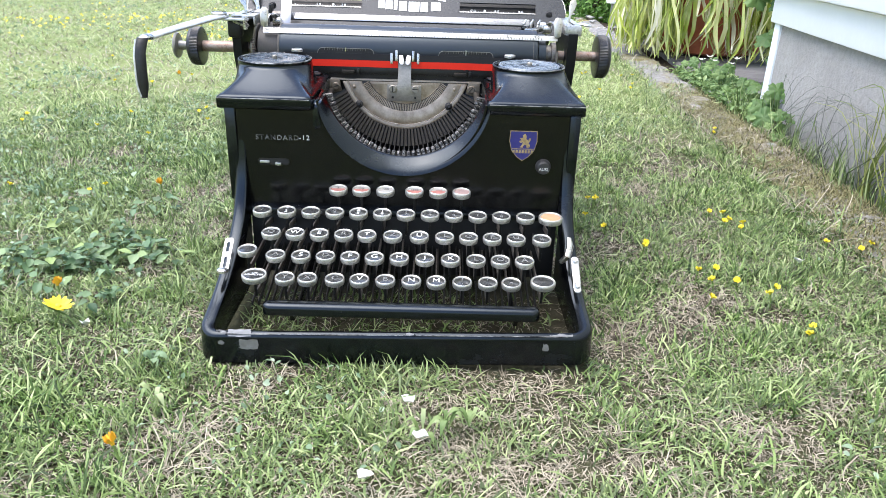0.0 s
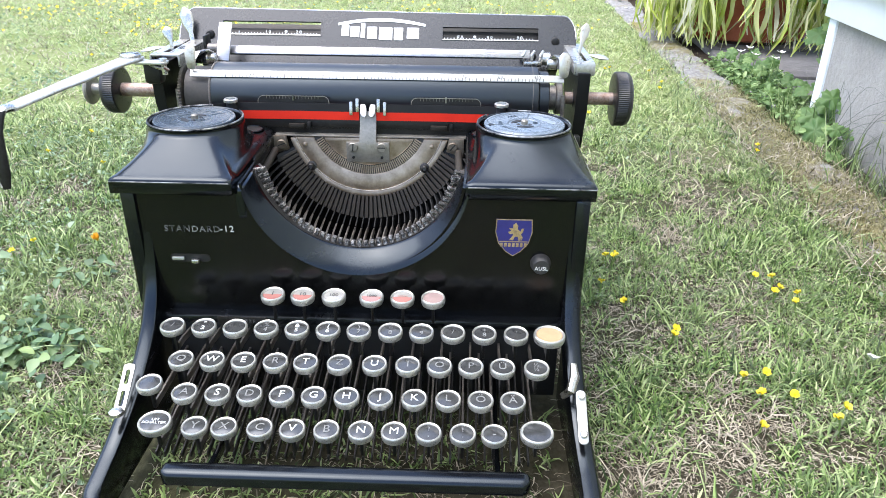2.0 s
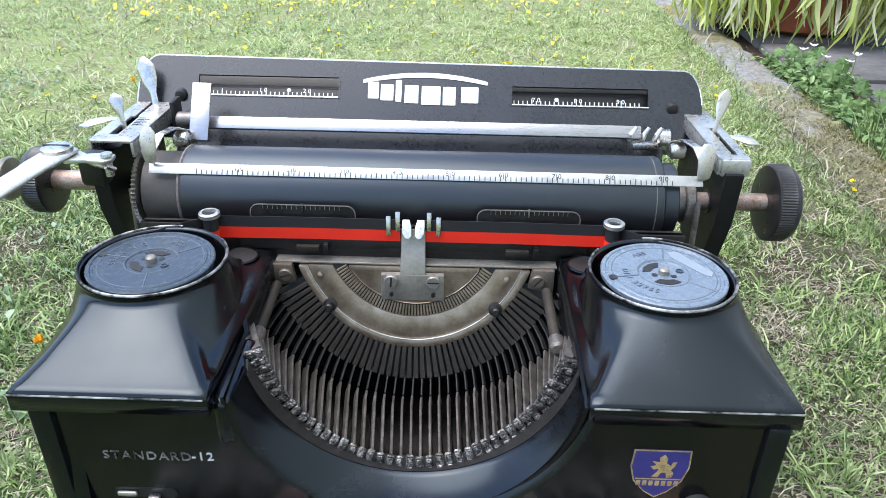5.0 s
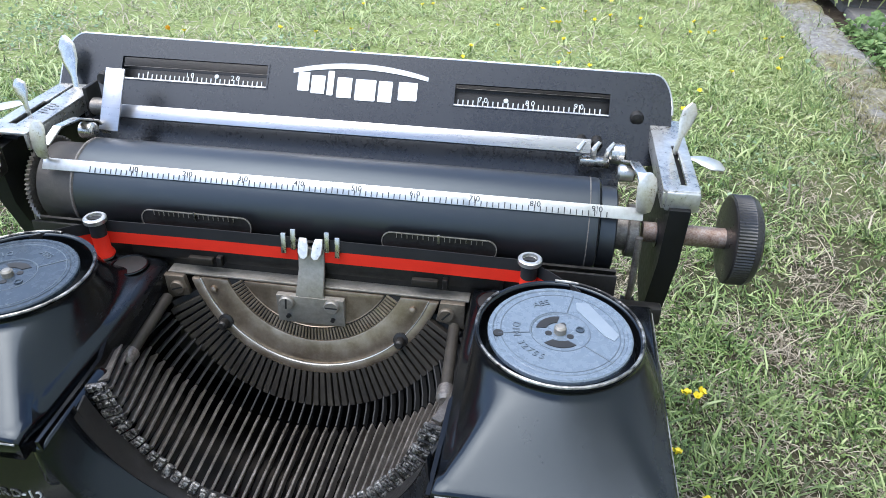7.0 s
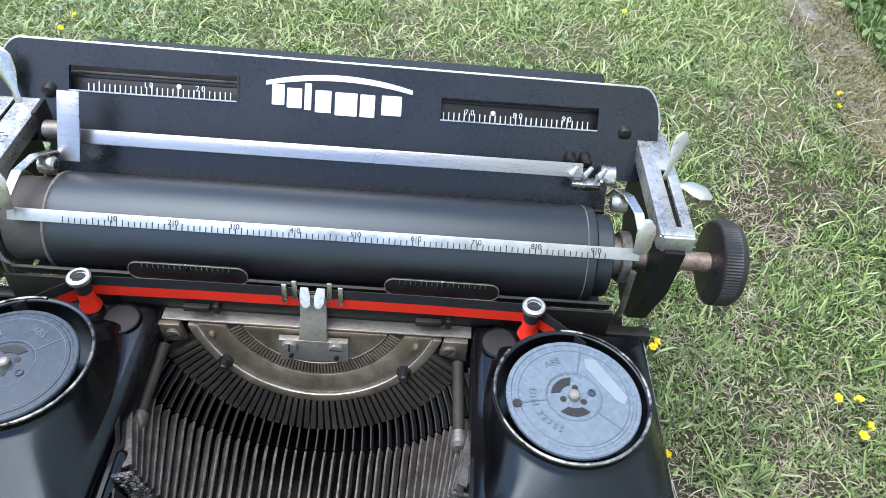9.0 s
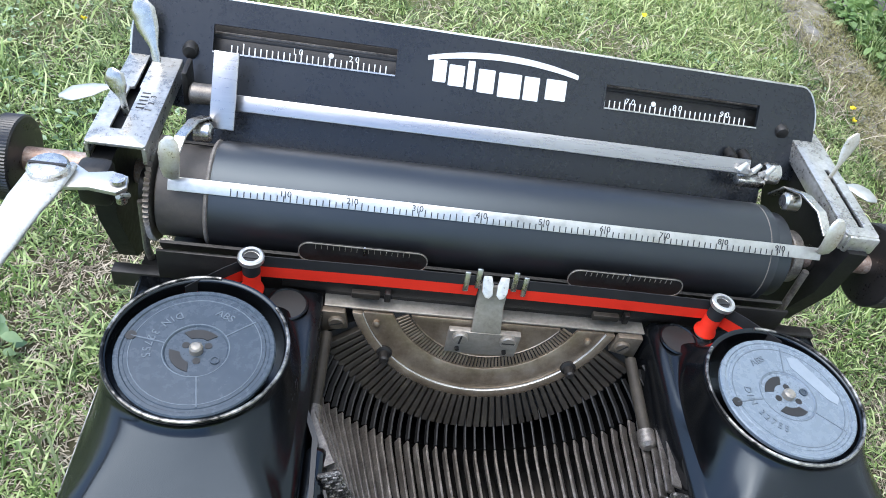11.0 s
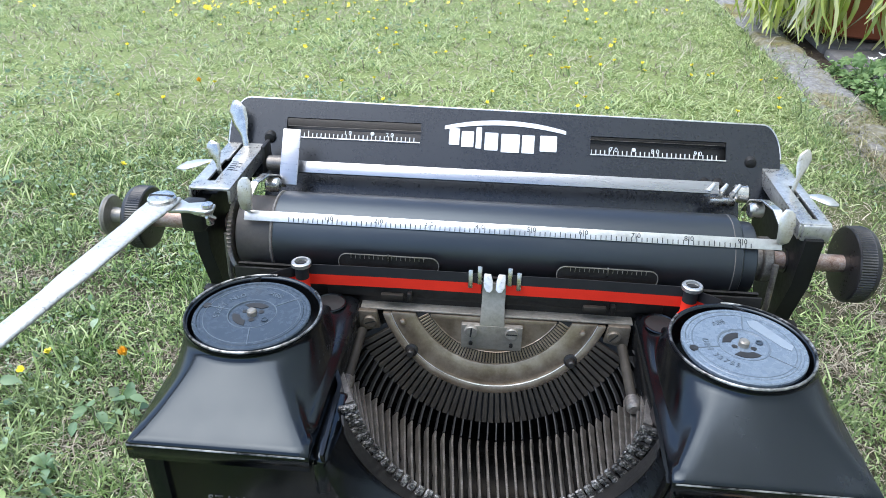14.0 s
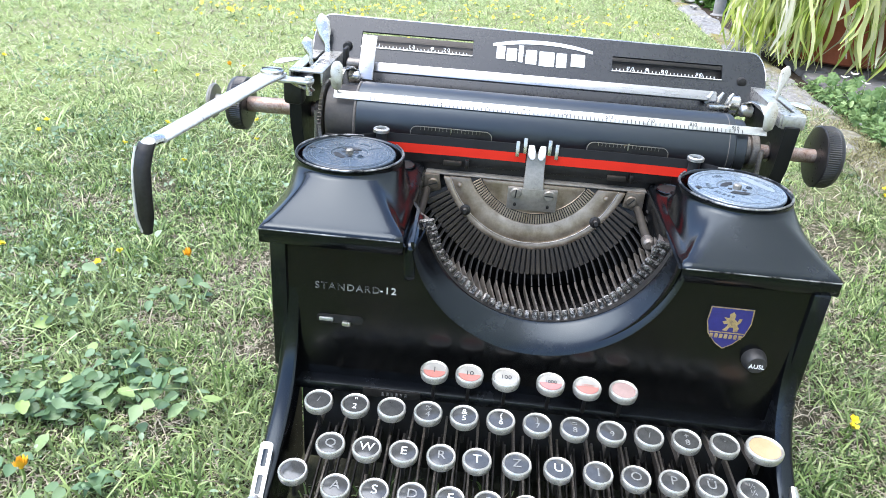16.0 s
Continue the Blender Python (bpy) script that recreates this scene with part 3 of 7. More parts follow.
# spool hoods: a rimmed box that draws in to a round neck
SPOOL_Z = 0.1988
def hood(side):
    cx = 0.1130 if side > 0 else -0.1102
    x_in, x_out = (0.0745, 0.1545) if side > 0 else (-0.0690, -0.1450)
    x0, x1 = min(x_in, x_out), max(x_in, x_out)
    cy, y0, y1, R = 0.1857, 0.1205 if side > 0 else 0.1185, 0.233, 0.0320
    n = 144
    def square(grow, r=0.006):
        out = []
        for i in range(n):
            a = 2 * math.pi * i / n
            # direction from the neck's middle, met with the rectangle
            dx, dy = math.cos(a), math.sin(a)
            tx = ((x1 + grow - cx) / dx) if dx > 1e-9 else ((x0 - grow - cx) / dx if dx < -1e-9 else 9)
            ty = ((y1 + grow - cy) / dy) if dy > 1e-9 else ((y0 - grow - cy) / dy if dy < -1e-9 else 9)
            k = min(tx, ty)
            out.append([cx + dx * k, cy + dy * k])
        # pull the nearest points into the true corners
        for qx, qy in ((x0 - grow, y0 - grow), (x1 + grow, y0 - grow), (x0 - grow, y1 + grow), (x1 + grow, y1 + grow)):
            j = min(range(n), key=lambda i: (out[i][0] - qx) ** 2 + (out[i][1] - qy) ** 2)
            out[j] = [qx, qy]
        return out
    rect, rims = square(-0.0012), square(0.0)
    circ = [(cx + R * math.cos(2 * math.pi * i / n), cy + R * math.sin(2 * math.pi * i / n)) for i in range(n)]
    # the inner side has no rim: it rounds over and drops into the basket
    inner = [abs(x - x_in) < 1e-6 and y > 0.130 for x, y in rims]
    away = 1 if side > 0 else -1
    low = [(x, y, 0.1320) if i else (x, y, 0.1672) for (x, y), i in zip(square(-0.0022), inner)]
    rings = [low, [(x, y, 0.1600 if i else 0.1684) for (x, y), i in zip(rims, inner)], [(x, y, 0.1722) if i else (x, y, 0.1756) for (x, y), i in zip(rims, inner)]]
    rings.append([(x + away * 0.0012, y, 0.1762) if i else (x, y, 0.1770) for (x, y), i in zip(square(-0.0003), inner)])
    rect = [(x + away * 0.0034, y) if i else (x, y) for (x, y), i in zip(rect, inner)]
    rings.append([(x, y, 0.1780) for x, y in rect])
    for t in np.linspace(0.07, 1.0, 14):
        row = []
        for (rx, ry), (qx, qy) in zip(rect, circ):
            # behind the neck and beside the basket the top is a flat deck; in front it sweeps up
            deck = min(1.0, max(0.0, (qy - cy) / R + 0.15) * 1.3) * (1.0 if (qx - cx) * away < 0.004 else 0.35)
            row.append((rx + (qx - rx) * t ** 1.05, ry + (qy - ry) * t ** 1.05, 0.1780 + 0.0168 * t ** (1.22 + 3.6 * deck)))
        # the ridges that run up from the corners are softly rounded
        for _ in range(1 + int(4 * t)):
            row = [tuple(0.25 * a + 0.5 * b + 0.25 * c for a, b, c in zip(row[i - 1], row[i], row[(i + 1) % n])) for i in range(n)]
        rings.append(row)
    rings.append([(cx + (x - cx) * 0.992, cy + (y - cy) * 0.992, 0.1962) for x, y in circ])
    rings.append([(x, y, 0.1975) for x, y in circ])
    rings.append([(cx + (x - cx) * 0.95, cy + (y - cy) * 0.95, 0.1978) for x, y in circ])
    rings.append([(cx + (x - cx) * 0.93, cy + (y - cy) * 0.93, 0.1965) for x, y in circ])
    rings.append([(cx + (x - cx) * 0.92, cy + (y - cy) * 0.92, 0.1800) for x, y in circ])
    return loft(rings, caps=(True, True)), cx, cy, R


for side in (-1, 1):
    bm, cx, cy, R = hood(side)
    part("spool_hood", bm, ENAMEL, machine, "glossy black sheet-metal ribbon spool cover, edges rubbed", 75)
    xa, xb, yf = (0.0745, 0.1545, 0.1205) if side > 0 else (-0.1450, -0.0690, 0.1185)
    for z, q in ((0.1761, 0.00040),):
        part("rubbed_edge", tube([(xa + 0.0015, yf - 0.0002, z), (xb - 0.0005, yf - 0.0002, z), (xb, yf + 0.0007, z), (xb, 0.2300, z)] if side > 0 else [(xa, 0.2300, z), (xa, yf + 0.0007, z), (xa + 0.0005, yf - 0.0002, z), (xb - 0.0015, yf - 0.0002, z)], q, 6), WORN_EDGE, machine, "paint rubbed off along the edge")
    # worn bright rim, open towards the platen where the ribbon leaves
    a0 = radians(62 if side < 0 else 118)
    pts = [(cx + (R - 0.0008) * math.cos(a), cy + (R - 0.0008) * math.sin(a), 0.1982) for a in np.linspace(a0 + radians(24), a0 + radians(336), 60)]
    part("cup_rim", tube(pts, 0.0007, 8), RIM_WORN, machine, "thin rim rubbed down to bright metal")
    part("ribbon_opening", lathe("z", (cx - side * 0.0265, cy + 0.0373, 0.1785), [(0, 0.0078), (0.0006, 0.0078)], 28), RECESS_SHADE, machine, "dark hole for the ribbon")
    part("opening_bead", tube(ring((cx - side * 0.0265, cy + 0.0373, 0.1791), 0.0081, 33) + [(cx - side * 0.0265 + 0.0081, cy + 0.0373, 0.1791)], 0.0006, 6), ENAMEL, machine)
    # ribbon spool
    sx, sy = (0.1132, 0.1836) if side > 0 else (-0.1100, 0.1824)
    marks = dict(hole=192, abs=116, din=212, arcs=(132, 272), spokes=(78, 192, -38)) if side > 0 else dict(hole=170, abs=66, din=158, arcs=(88, 222), spokes=(38, 170, -78))
    def at(r, deg, z=0.0):
        return (sx + r * math.cos(radians(deg)), sy + r * math.sin(radians(deg)), SPOOL_Z + z)
    spool = part("ribbon_spool", lathe("z", (sx, sy, SPOOL_Z), [(-0.0022, 0.0262), (-0.0016, 0.0270), (0.0, 0.0270), (0.0005, 0.0265), (0.0005, 0.0252), (0.0, 0.0248), (0.0, 0.0238), (0.0003, 0.0235), (0.0003, 0.0108), (-0.0002, 0.0104), (-0.0002, 0.0008)], 64), SPOOL_SHEEN if side > 0 else SPOOL_GREY, machine, "blue-grey plastic ribbon spool, the sky's sheen put into its paler colour" if side > 0 else "dark blue-grey plastic ribbon spool", 25)
    part("hub_pin", lathe("z", (sx, sy, SPOOL_Z), [(-0.001, 0.0024), (0.0020, 0.0023), (0.0027, 0.0016), (0.0029, 0.0003)], 20), GUIDE_STEEL, spool, "grey hub pin")
    for a in (marks["arcs"][0] - 55, marks["arcs"][0] + 65, marks["arcs"][1] + 60):
        c = at(0.0044, a)
        part("hub_hole", lathe("z", (c[0], c[1], SPOOL_Z), [(-0.0003, 0.0013), (0.0000, 0.0013)], 14), RECESS_SHADE, spool, "dark hole")
    for a in marks["arcs"]:
        arc = [at(0.0090, a + q)[:2] for q in np.linspace(-40, 40, 12)] + [at(0.0054, a + q)[:2] for q in np.linspace(30, -30, 8)]
        part("hub_slot", plate([arc], 0.0003, FLAT(0, 0, SPOOL_Z + 0.0001)), RECESS_SHADE, spool, "dark slot")
    c = at(0.0232, marks["hole"])
    part("edge_hole", lathe("z", (c[0], c[1], SPOOL_Z), [(0.0, 0.0019), (0.0006, 0.0019)], 16), RECESS_SHADE, spool, "dark hole")
    c = at(0.0078, marks["arcs"][0] - 115)
    part("hub_boss", lathe("z", (c[0], c[1], SPOOL_Z), [(-0.0003, 0.0017), (0.0004, 0.0016), (0.0004, 0.0011), (0.0, 0.0010)], 16), SPOOL_GREY, spool)
    for a in marks["spokes"]:
        p, q = at(0.0112, a, 0.0004), at(0.0232, a, 0.0004)
        part("spoke_line", strip([p, q], (-(q[1] - p[1]), q[0] - p[0], 0), 0.0005, 0.0004, bevel=0.0001), SPOOL_MARK, spool)
    for r in (0.0222, 0.0112):
        part("moulded_ring", tube([at(r, q, 0.0003) for q in np.linspace(0, 360, 49)], 0.00022, 6), SPOOL_MARK, spool)
    if side > 0:
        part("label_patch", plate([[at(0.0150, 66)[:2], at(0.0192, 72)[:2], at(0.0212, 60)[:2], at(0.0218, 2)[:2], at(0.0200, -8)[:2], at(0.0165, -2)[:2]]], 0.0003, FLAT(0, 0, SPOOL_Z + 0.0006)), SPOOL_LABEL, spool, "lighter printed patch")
    c = at(0.0172, marks["abs"])
    part("moulded_letters", text_mesh("ABS", 0.0042, FLAT(c[0], c[1], SPOOL_Z + 0.0004, marks["abs"] - 90), 0.0002), SPOOL_MARK, spool)
    for k, ch in enumerate("DIN 32755"):
        a = marks["din"] + (k - 4) * -9.0 * -1
        c = at(0.0165, a)
        if ch != " ":
            part("moulded_letter", text_mesh(ch, 0.0040, FLAT(c[0], c[1], SPOOL_Z + 0.0004, a + 90), 0.0002), SPOOL_MARK, spool)

# segment: the slotted half-round casting with its bright rim
SX, SZ = 0.001, 0.1925
def half_disc(R, r, z_cut, n=49, x=SX):
    """Outline of a half ring below z_cut."""
    def arc(q):
        e = math.asin((SZ - z_cut) / q)
        return [(x + q * math.cos(a), SZ - q * math.sin(a)) for a in np.linspace(e, math.pi - e, n)]
    return arc(R) + (arc(r)[::-1] if r else [])


segment = part("type_segment", plate([half_disc(0.0605, 0, 0.1722)], 0.004, FRONT(0, 0.2300, 0)), SEGMENT, machine, "tarnished steel type segment with fine slots")
part("segment_rim", plate([half_disc(0.0627, 0.0584, 0.1715)], 0.010, FRONT(0, 0.2228, 0), bevel=0.0008), SEGMENT, segment, "brighter stepped rim")
part("segment_step", plate([half_disc(0.0580, 0.0462, 0.1718)], 0.005, FRONT(0, 0.2236, 0), bevel=0.0004), SEGMENT, segment)
part("rim_line", half_ring((SX, 0.2229, SZ), [(0.0, 0.0580), (-0.0003, 0.0582), (0.0, 0.0584), (0.001, 0.0582)], 21, 159), BRIGHT, segment, "thin bright line round the rim")
part("comb_floor", plate([half_disc(0.0464, 0.0398, 0.1720)], 0.003, FRONT(0, 0.2250, 0)), RECESS_SHADE, segment)
for k, a in enumerate(np.linspace(radians(31), radians(149), 58)):
    d = Vector((math.cos(a), 0, -math.sin(a)))
    part("comb_tooth", strip([Vector((SX, 0.2246, SZ)) + d * 0.0402, Vector((SX, 0.2246, SZ)) + d * 0.0460], (-d.z, 0, d.x), 0.0010, 0.0014, bevel=0.0002), SEGMENT, segment)
part("inner_plate", plate([half_disc(0.0394, 0, 0.1719)], 0.0030, FRONT(0, 0.2238, 0), bevel=0.0005), SEGMENT, segment)
part("plate_line", half_ring((SX, 0.2239, SZ), [(0.0, 0.0391), (-0.0003, 0.0394), (0.0, 0.0397), (0.001, 0.0394)], 33, 147), SEGMENT, segment)
part("cross_bar", box((-0.0690, 0.2290, 0.1722), (0.0745, 0.2375, 0.1733), 0.0004), GUIDE_STEEL, machine, "dull steel cross bar")
for sx_ in (-1, 1):
    part("segment_wing", plate([[(SX + sx_ * 0.0608, 0.1732), (SX + sx_ * 0.0720, 0.1732), (SX + sx_ * 0.0720, 0.1590), (SX + sx_ * 0.0590, 0.1628)][::sx_]], 0.003, FRONT(0, 0.2256, 0), bevel=0.0004), WING, machine)


def screw(x, y, z, r, parent, tilt=0.0, mat=None):
    s = part("screw", lathe("y", (x, y, z), [(0.001, r), (-0.0008, r), (-0.0014, r * 0.86)], 20), mat or SEGMENT, parent)
    d = Vector((math.cos(radians(tilt)), 0, math.sin(radians(tilt))))
    part("screw_slot", strip([Vector((x, y - 0.00138, z)) - d * r * 0.8, Vector((x, y - 0.00138, z)) + d * r * 0.8], (-d.z, 0, d.x), r * 0.24, 0.0002, bevel=0.00004), RECESS_SHADE, s)
    return s


for x, tilt in ((-0.0632, 20), (0.0648, 50)):
    screw(x, 0.2253, 0.1672, 0.0036, machine, tilt, WING)
for x in (-0.0420, 0.0430):
    part("post", lathe("y", (x, 0.221, 0.1515), [(0.003, 0.0036), (0.0015, 0.0036), (0.001, 0.0022), (-0.003, 0.0021), (-0.0038, 0.0014)], 14), DARK_STEEL, segment)
    part("rivet", lathe("y", (x * 1.12, 0.2228, 0.1668), [(0.001, 0.0018), (-0.0008, 0.0016), (-0.0012, 0.0006)], 12), SEGMENT, segment)

# type guide with its foot, screws and prongs
guide = part("type_guide", plate([[(-0.0155, 0.1530), (0.0165, 0.1530), (0.0165, 0.1682), (-0.0155, 0.1682)]], 0.0030, FRONT(0.0005, 0.2218, 0), bevel=0.0003), GUIDE_STEEL, machine, "grey steel type guide")
part("guide_blade", strip([(0.001, 0.2229, 0.1640), (0.001, 0.2229, 0.1690), (0.001, 0.2290, 0.1790), (0.001, 0.2312, 0.1895)], (1, 0, 0), [0.0160, 0.0130, 0.0122, 0.0122], 0.0018), GUIDE_STEEL, guide, "upright steel blade")
for x, tilt in ((-0.0098, 85), (0.0115, 0)):
    screw(x, 0.2210, 0.1650, 0.0036, guide, tilt, GUIDE_STEEL)
    part("dowel", lathe("y", (x, 0.2210, 0.1568), [(0.001, 0.0011), (-0.0006, 0.0010)], 10), DARK_STEEL, guide)
for sx_ in (-1, 1):
    part("prong", plate([[(sx_ * x, z) for x, z in ((0.0008, -0.0040), (0.0022, -0.0056), (0.0040, -0.0052), (0.0054, -0.0028), (0.0057, 0.0010), (0.0055, 0.0042), (0.0020, 0.0042), (0.0010, 0.0008))][::sx_]], 0.0012, facing((0.001, 0.2290, 0.1915), (1, 0, 0), (0, 0.55, 0.835)), bevel=0.0003), BRIGHT, guide, "bright rounded prong")
    for x, dz in ((0.0078, 0.001), (0.0125, -0.0015)):
        part("ribbon_clip", box((-0.0012, -0.005, -0.0006), (0.0012, 0.005, 0.0006), 0.0004, m=facing((0.001 + sx_ * x, 0.2300, 0.1935 + dz), (1, 0, 0), (0, 0.2, 0.98))), NICKEL, guide)

# slotted rim below the segment, and the basket of typebars
bm = None
N_BAR = 43
angles = np.linspace(0, 1, N_BAR)
for a in np.linspace(radians(29), radians(151), 46):
    d = Vector((math.cos(a), 0, -math.sin(a)))
    c0 = Vector((SX, 0, SZ))
    p0, p1 = c0 + d * 0.0622 + Vector((0, 0.2240, 0)), c0 + d * 0.0780 + Vector((0, 0.2212, 0))
    bm = strip([p0, p1], (-d.z, 0, d.x), [0.0020, 0.0027], 0.0040, bm, 0.0002)
part("segment_teeth", bm, TEETH, segment, "oily brown slotted teeth")
# body coloured near-black as the shade behind the teeth
part("segment_body", half_ring((SX, 0.224, SZ), [(0.0030, 0.0615), (-0.0005, 0.0778), (0.0040, 0.083), (0.010, 0.083), (0.010, 0.0615)], 26, 154), RECESS_SHADE, segment)


def wide(d, rx, rz):
    """A way from the basket's middle: the rest is wider than it is deep."""
    return Vector((d.x * rx, 0, d.z * rz))


def typebar(a, seed):
    """One typebar, lying in the basket with its head at the front."""
    rnd = random.Random(seed)
    ab, af = radians(21 + 138 * a), radians(11 + 158 * a)
    e, d = Vector((math.cos(ab), 0, -math.sin(ab))), Vector((math.cos(af), 0, -math.sin(af)))
    side = Vector((-d.z, 0, d.x))
    back, front = Vector((SX + 0.0015, 0, SZ)), Vector((0.0055, 0, 0.1850))
    lift = 0.014 * (abs(math.cos(af)) ** 2)
    jit = rnd.uniform(-0.0006, 0.0006)
    root = [back + e * 0.0775 + Vector((0, 0.2180, 0)), back + e * 0.0815 + Vector((0, 0.2085, 0)), back + e * 0.0830 + Vector((0, 0.2012, 0))]
    pts = [back + e * (0.0838 + jit) + Vector((0, 0.2000, 0)), back + e * (0.0828 + jit) + Vector((0, 0.1940, 0)), front + wide(d, 0.0668, 0.0652) + Vector((0, 0.1425 + lift, 0))]
    bm = strip(pts, side, 0.0012, 0.0040, bevel=0.00025)
    bar = part("typebar", bm, BAR_STEEL, machine)
    # roots coloured near-black as the shaded gap below the teeth
    part("bar_root", strip(root, side, 0.0009, 0.0030, bevel=0.0002), RECESS_SHADE, bar)
    p = front + wide(d, 0.0655 + jit, 0.0578 + jit) + Vector((0, 0.1376 + lift, 0))
    m = facing(p, side, (Vector((0, 1, 0)) * (0.05 + 0.45 * math.sin(af) ** 2) - d * 0.9))
    m = m @ Euler((rnd.uniform(-0.10, 0.10), rnd.uniform(-0.16, 0.16), rnd.uniform(-0.09, 0.09))).to_matrix().to_4x4()
    head = box((-0.0017, -0.0050, -0.0014), (0.0017, 0.0034, 0.0006), 0.0006, 1, m=m)
    box((-0.0012, 0.0002, 0.0008), (0.0012, 0.0024, 0.0016), 0.0003, 1, head, m)
    box((-0.0012, -0.0038, 0.0008), (0.0012, -0.0014, 0.0016), 0.0003, 1, head, m)
    part("type_slug", head, TYPE_STEEL, bar)


for i, a in enumerate(angles):
    typebar(a, i)
part("basket_trough", half_ring((0.0045, 0, 0.1850), [(0.1215, 0.0690), (0.1650, 0.0705), (0.2000, 0.0840), (0.2240, 0.0920), (0.2240, 0.0935), (0.2000, 0.0860), (0.1650, 0.0725), (0.1215, 0.0705)], 8, 172), ENAMEL_FRONT, machine, "black sheet-metal trough round the typebars")
part("type_rest", half_ring((0.0065, 0.1335, 0.1932), [(0.0, 0.0662), (0.0, 0.0670), (0.012, 0.0705), (0.012, 0.0695)], 15, 165), DARK_STEEL, machine, "dark padded type rest")
for s_, x0 in ((-1, -0.0668), (1, 0.0690)):
    part("basket_rod", tube([(x0, 0.2210, 0.1640), (x0 + s_ * 0.0015, 0.1840, 0.1585)], 0.0026, 12), TEETH, machine, "dull steel rod")
    part("rod_nut", lathe("y", (x0 + s_ * 0.0016, 0.1845, 0.1585), [(0.003, 0.0038), (-0.003, 0.0038), (-0.0045, 0.0024)], 12), BAR_STEEL, machine)

# the segment leans back a little
segment.matrix_basis = Matrix.Translation((0.001, 0.0046, 0.0003)) @ Matrix.Translation((0, 0.2228, 0.1720)) @ Matrix.Rotation(radians(-12.5), 4, "X") @ Matrix.Diagonal((1, 1, 1.06, 1)) @ Matrix.Translation((0, -0.2228, -0.1720))
guide.matrix_basis = Matrix.Translation((0.0005, 0.0020, 0.0016))

# ---- keyboard ----
def key_meshes(r, h):
    cup = lathe("z", (0, 0, 0), [(-h, r * 0.86), (-h * 0.93, r * 0.95), (-h * 0.55, r), (-h * 0.12, r), (0.0, r * 0.965), (0.0003, r * 0.92), (0.0, r * 0.84), (-0.0008, r * 0.80)], 32)
    return make("key_cup", cup, KEY_RING)


def face_mesh(r, mat, name):
    return make(name, lathe("z", (0, 0, 0), [(-0.0012, r * 0.82), (-0.0006, r * 0.82), (-0.0003, r * 0.45), (-0.0002, 0.0001)], 28), mat)


CUP, CUP_WIDE = key_meshes(0.0077, 0.0049), key_meshes(0.0098, 0.0051)
FACE, FACE_WIDE = face_mesh(0.0077, KEY_GLASS, "key_face"), face_mesh(0.0098, KEY_GLASS, "key_face_wide")
FACE_MAUVE, FACE_WHITE, FACE_ORANGE = face_mesh(0.0077, KEY_MAUVE, "faded_red_face"), face_mesh(0.0077, KEY_WHITE, "white_face"), face_mesh(0.0098, KEY_ORANGE, "orange_face")


def key(x, y, z, legend="", size=0.0062, wide=False, face=None, ink=None, lever=0.05, label=""):
    ob = part("key", CUP_WIDE if wide else CUP, None, machine, label or "round nickel-ringed key with a dark glass face")
    ob.location = (x, y, z)
    ob.rotation_euler = (radians(5), 0, 0)
    f = new("key_face", face or (FACE_WIDE if wide else FACE))
    f.parent = ob
    if wide:
        ob.scale = (1.0, 0.93, 1.0)
    for i, word in enumerate(legend.split("\n") if legend else ()):
        if word:
            n = legend.count("\n")
            yy = (0.5 * n - i) * size * 0.85
            t = part("legend", text_mesh(word, size, FLAT(0, yy, 0.0), 0.0001), ink or LEGEND)
            t.parent = ob
    stem = box((-0.0009, -0.0012, -0.020), (0.0009, 0.0012, -0.0045), 0.0002)
    s = part("key_stem", stem, DARK_STEEL)
    s.parent = ob
    if lever:
        # thin lever that runs back below the panel
        lv = strip([(0, 0.0, -0.0185), (0, 0.010, -0.0195), (0, 0.126 - y + 0.01, -0.0195 - (z - 0.056) * 0.25)], (1, 0, 0), 0.0014, 0.005, bevel=0.0002)
        s = part("key_lever", lv, BAR_STEEL)
        s.parent = ob
    return ob


for x, legend in zip((-0.107, -0.0872, -0.0675, -0.048, -0.0287, -0.0092, 0.0101, 0.0298, 0.0492, 0.0688, 0.0882, 0.108), ("/", "\"\n2", "", "%\n4", "&\n5", "(\n6", ")\n7", "=\n8", "\n9", "/", "+\n8", "´")):
    key(x, 0.0890, 0.0915, legend, 0.0052, ink=LEGEND if legend[-1:] in "256" and legend else FADED_LEGEND)
key(0.1285, 0.0890, 0.0915, "", wide=True, face=FACE_ORANGE, label="wide key with a pale orange face")
for x, legend in zip((-0.0963, -0.0772, -0.0580, -0.0385, -0.0200, 0.0005, 0.0218, 0.0420, 0.0612, 0.0802, 0.0993, 0.1198), ("Q", "W", "E", "R", "T", "Z", "U", "I", "O", "P", "Ü", "½\n¼")):
    key(x, 0.0695, 0.0800, legend, 0.0075 if "\n" not in legend else 0.0048, ink=LEGEND if legend in "WETU" else FADED_LEGEND)
for x, legend in zip((-0.0900, -0.0702, -0.0510, -0.0318, -0.0127, 0.0068, 0.0268, 0.0470, 0.0670, 0.0862, 0.1052), "ASDFGHJKLÖÄ"):
    key(x, 0.0525, 0.0680, legend, 0.0078, ink=LEGEND if legend in "SFGHJK" else FADED_LEGEND)
for x, legend in zip((-0.0803, -0.0630, -0.0420, -0.0230, -0.0030, 0.0170, 0.0362, 0.0562, 0.0760, 0.0942), ("Y", "X", "C", "V", "B", "N", "M", "?\n,", "!\n.", "-")):
    key(x, 0.0365, 0.0560, legend, 0.0078 if "\n" not in legend else 0.0050, ink=LEGEND if legend in "VNM" else FADED_LEGEND)
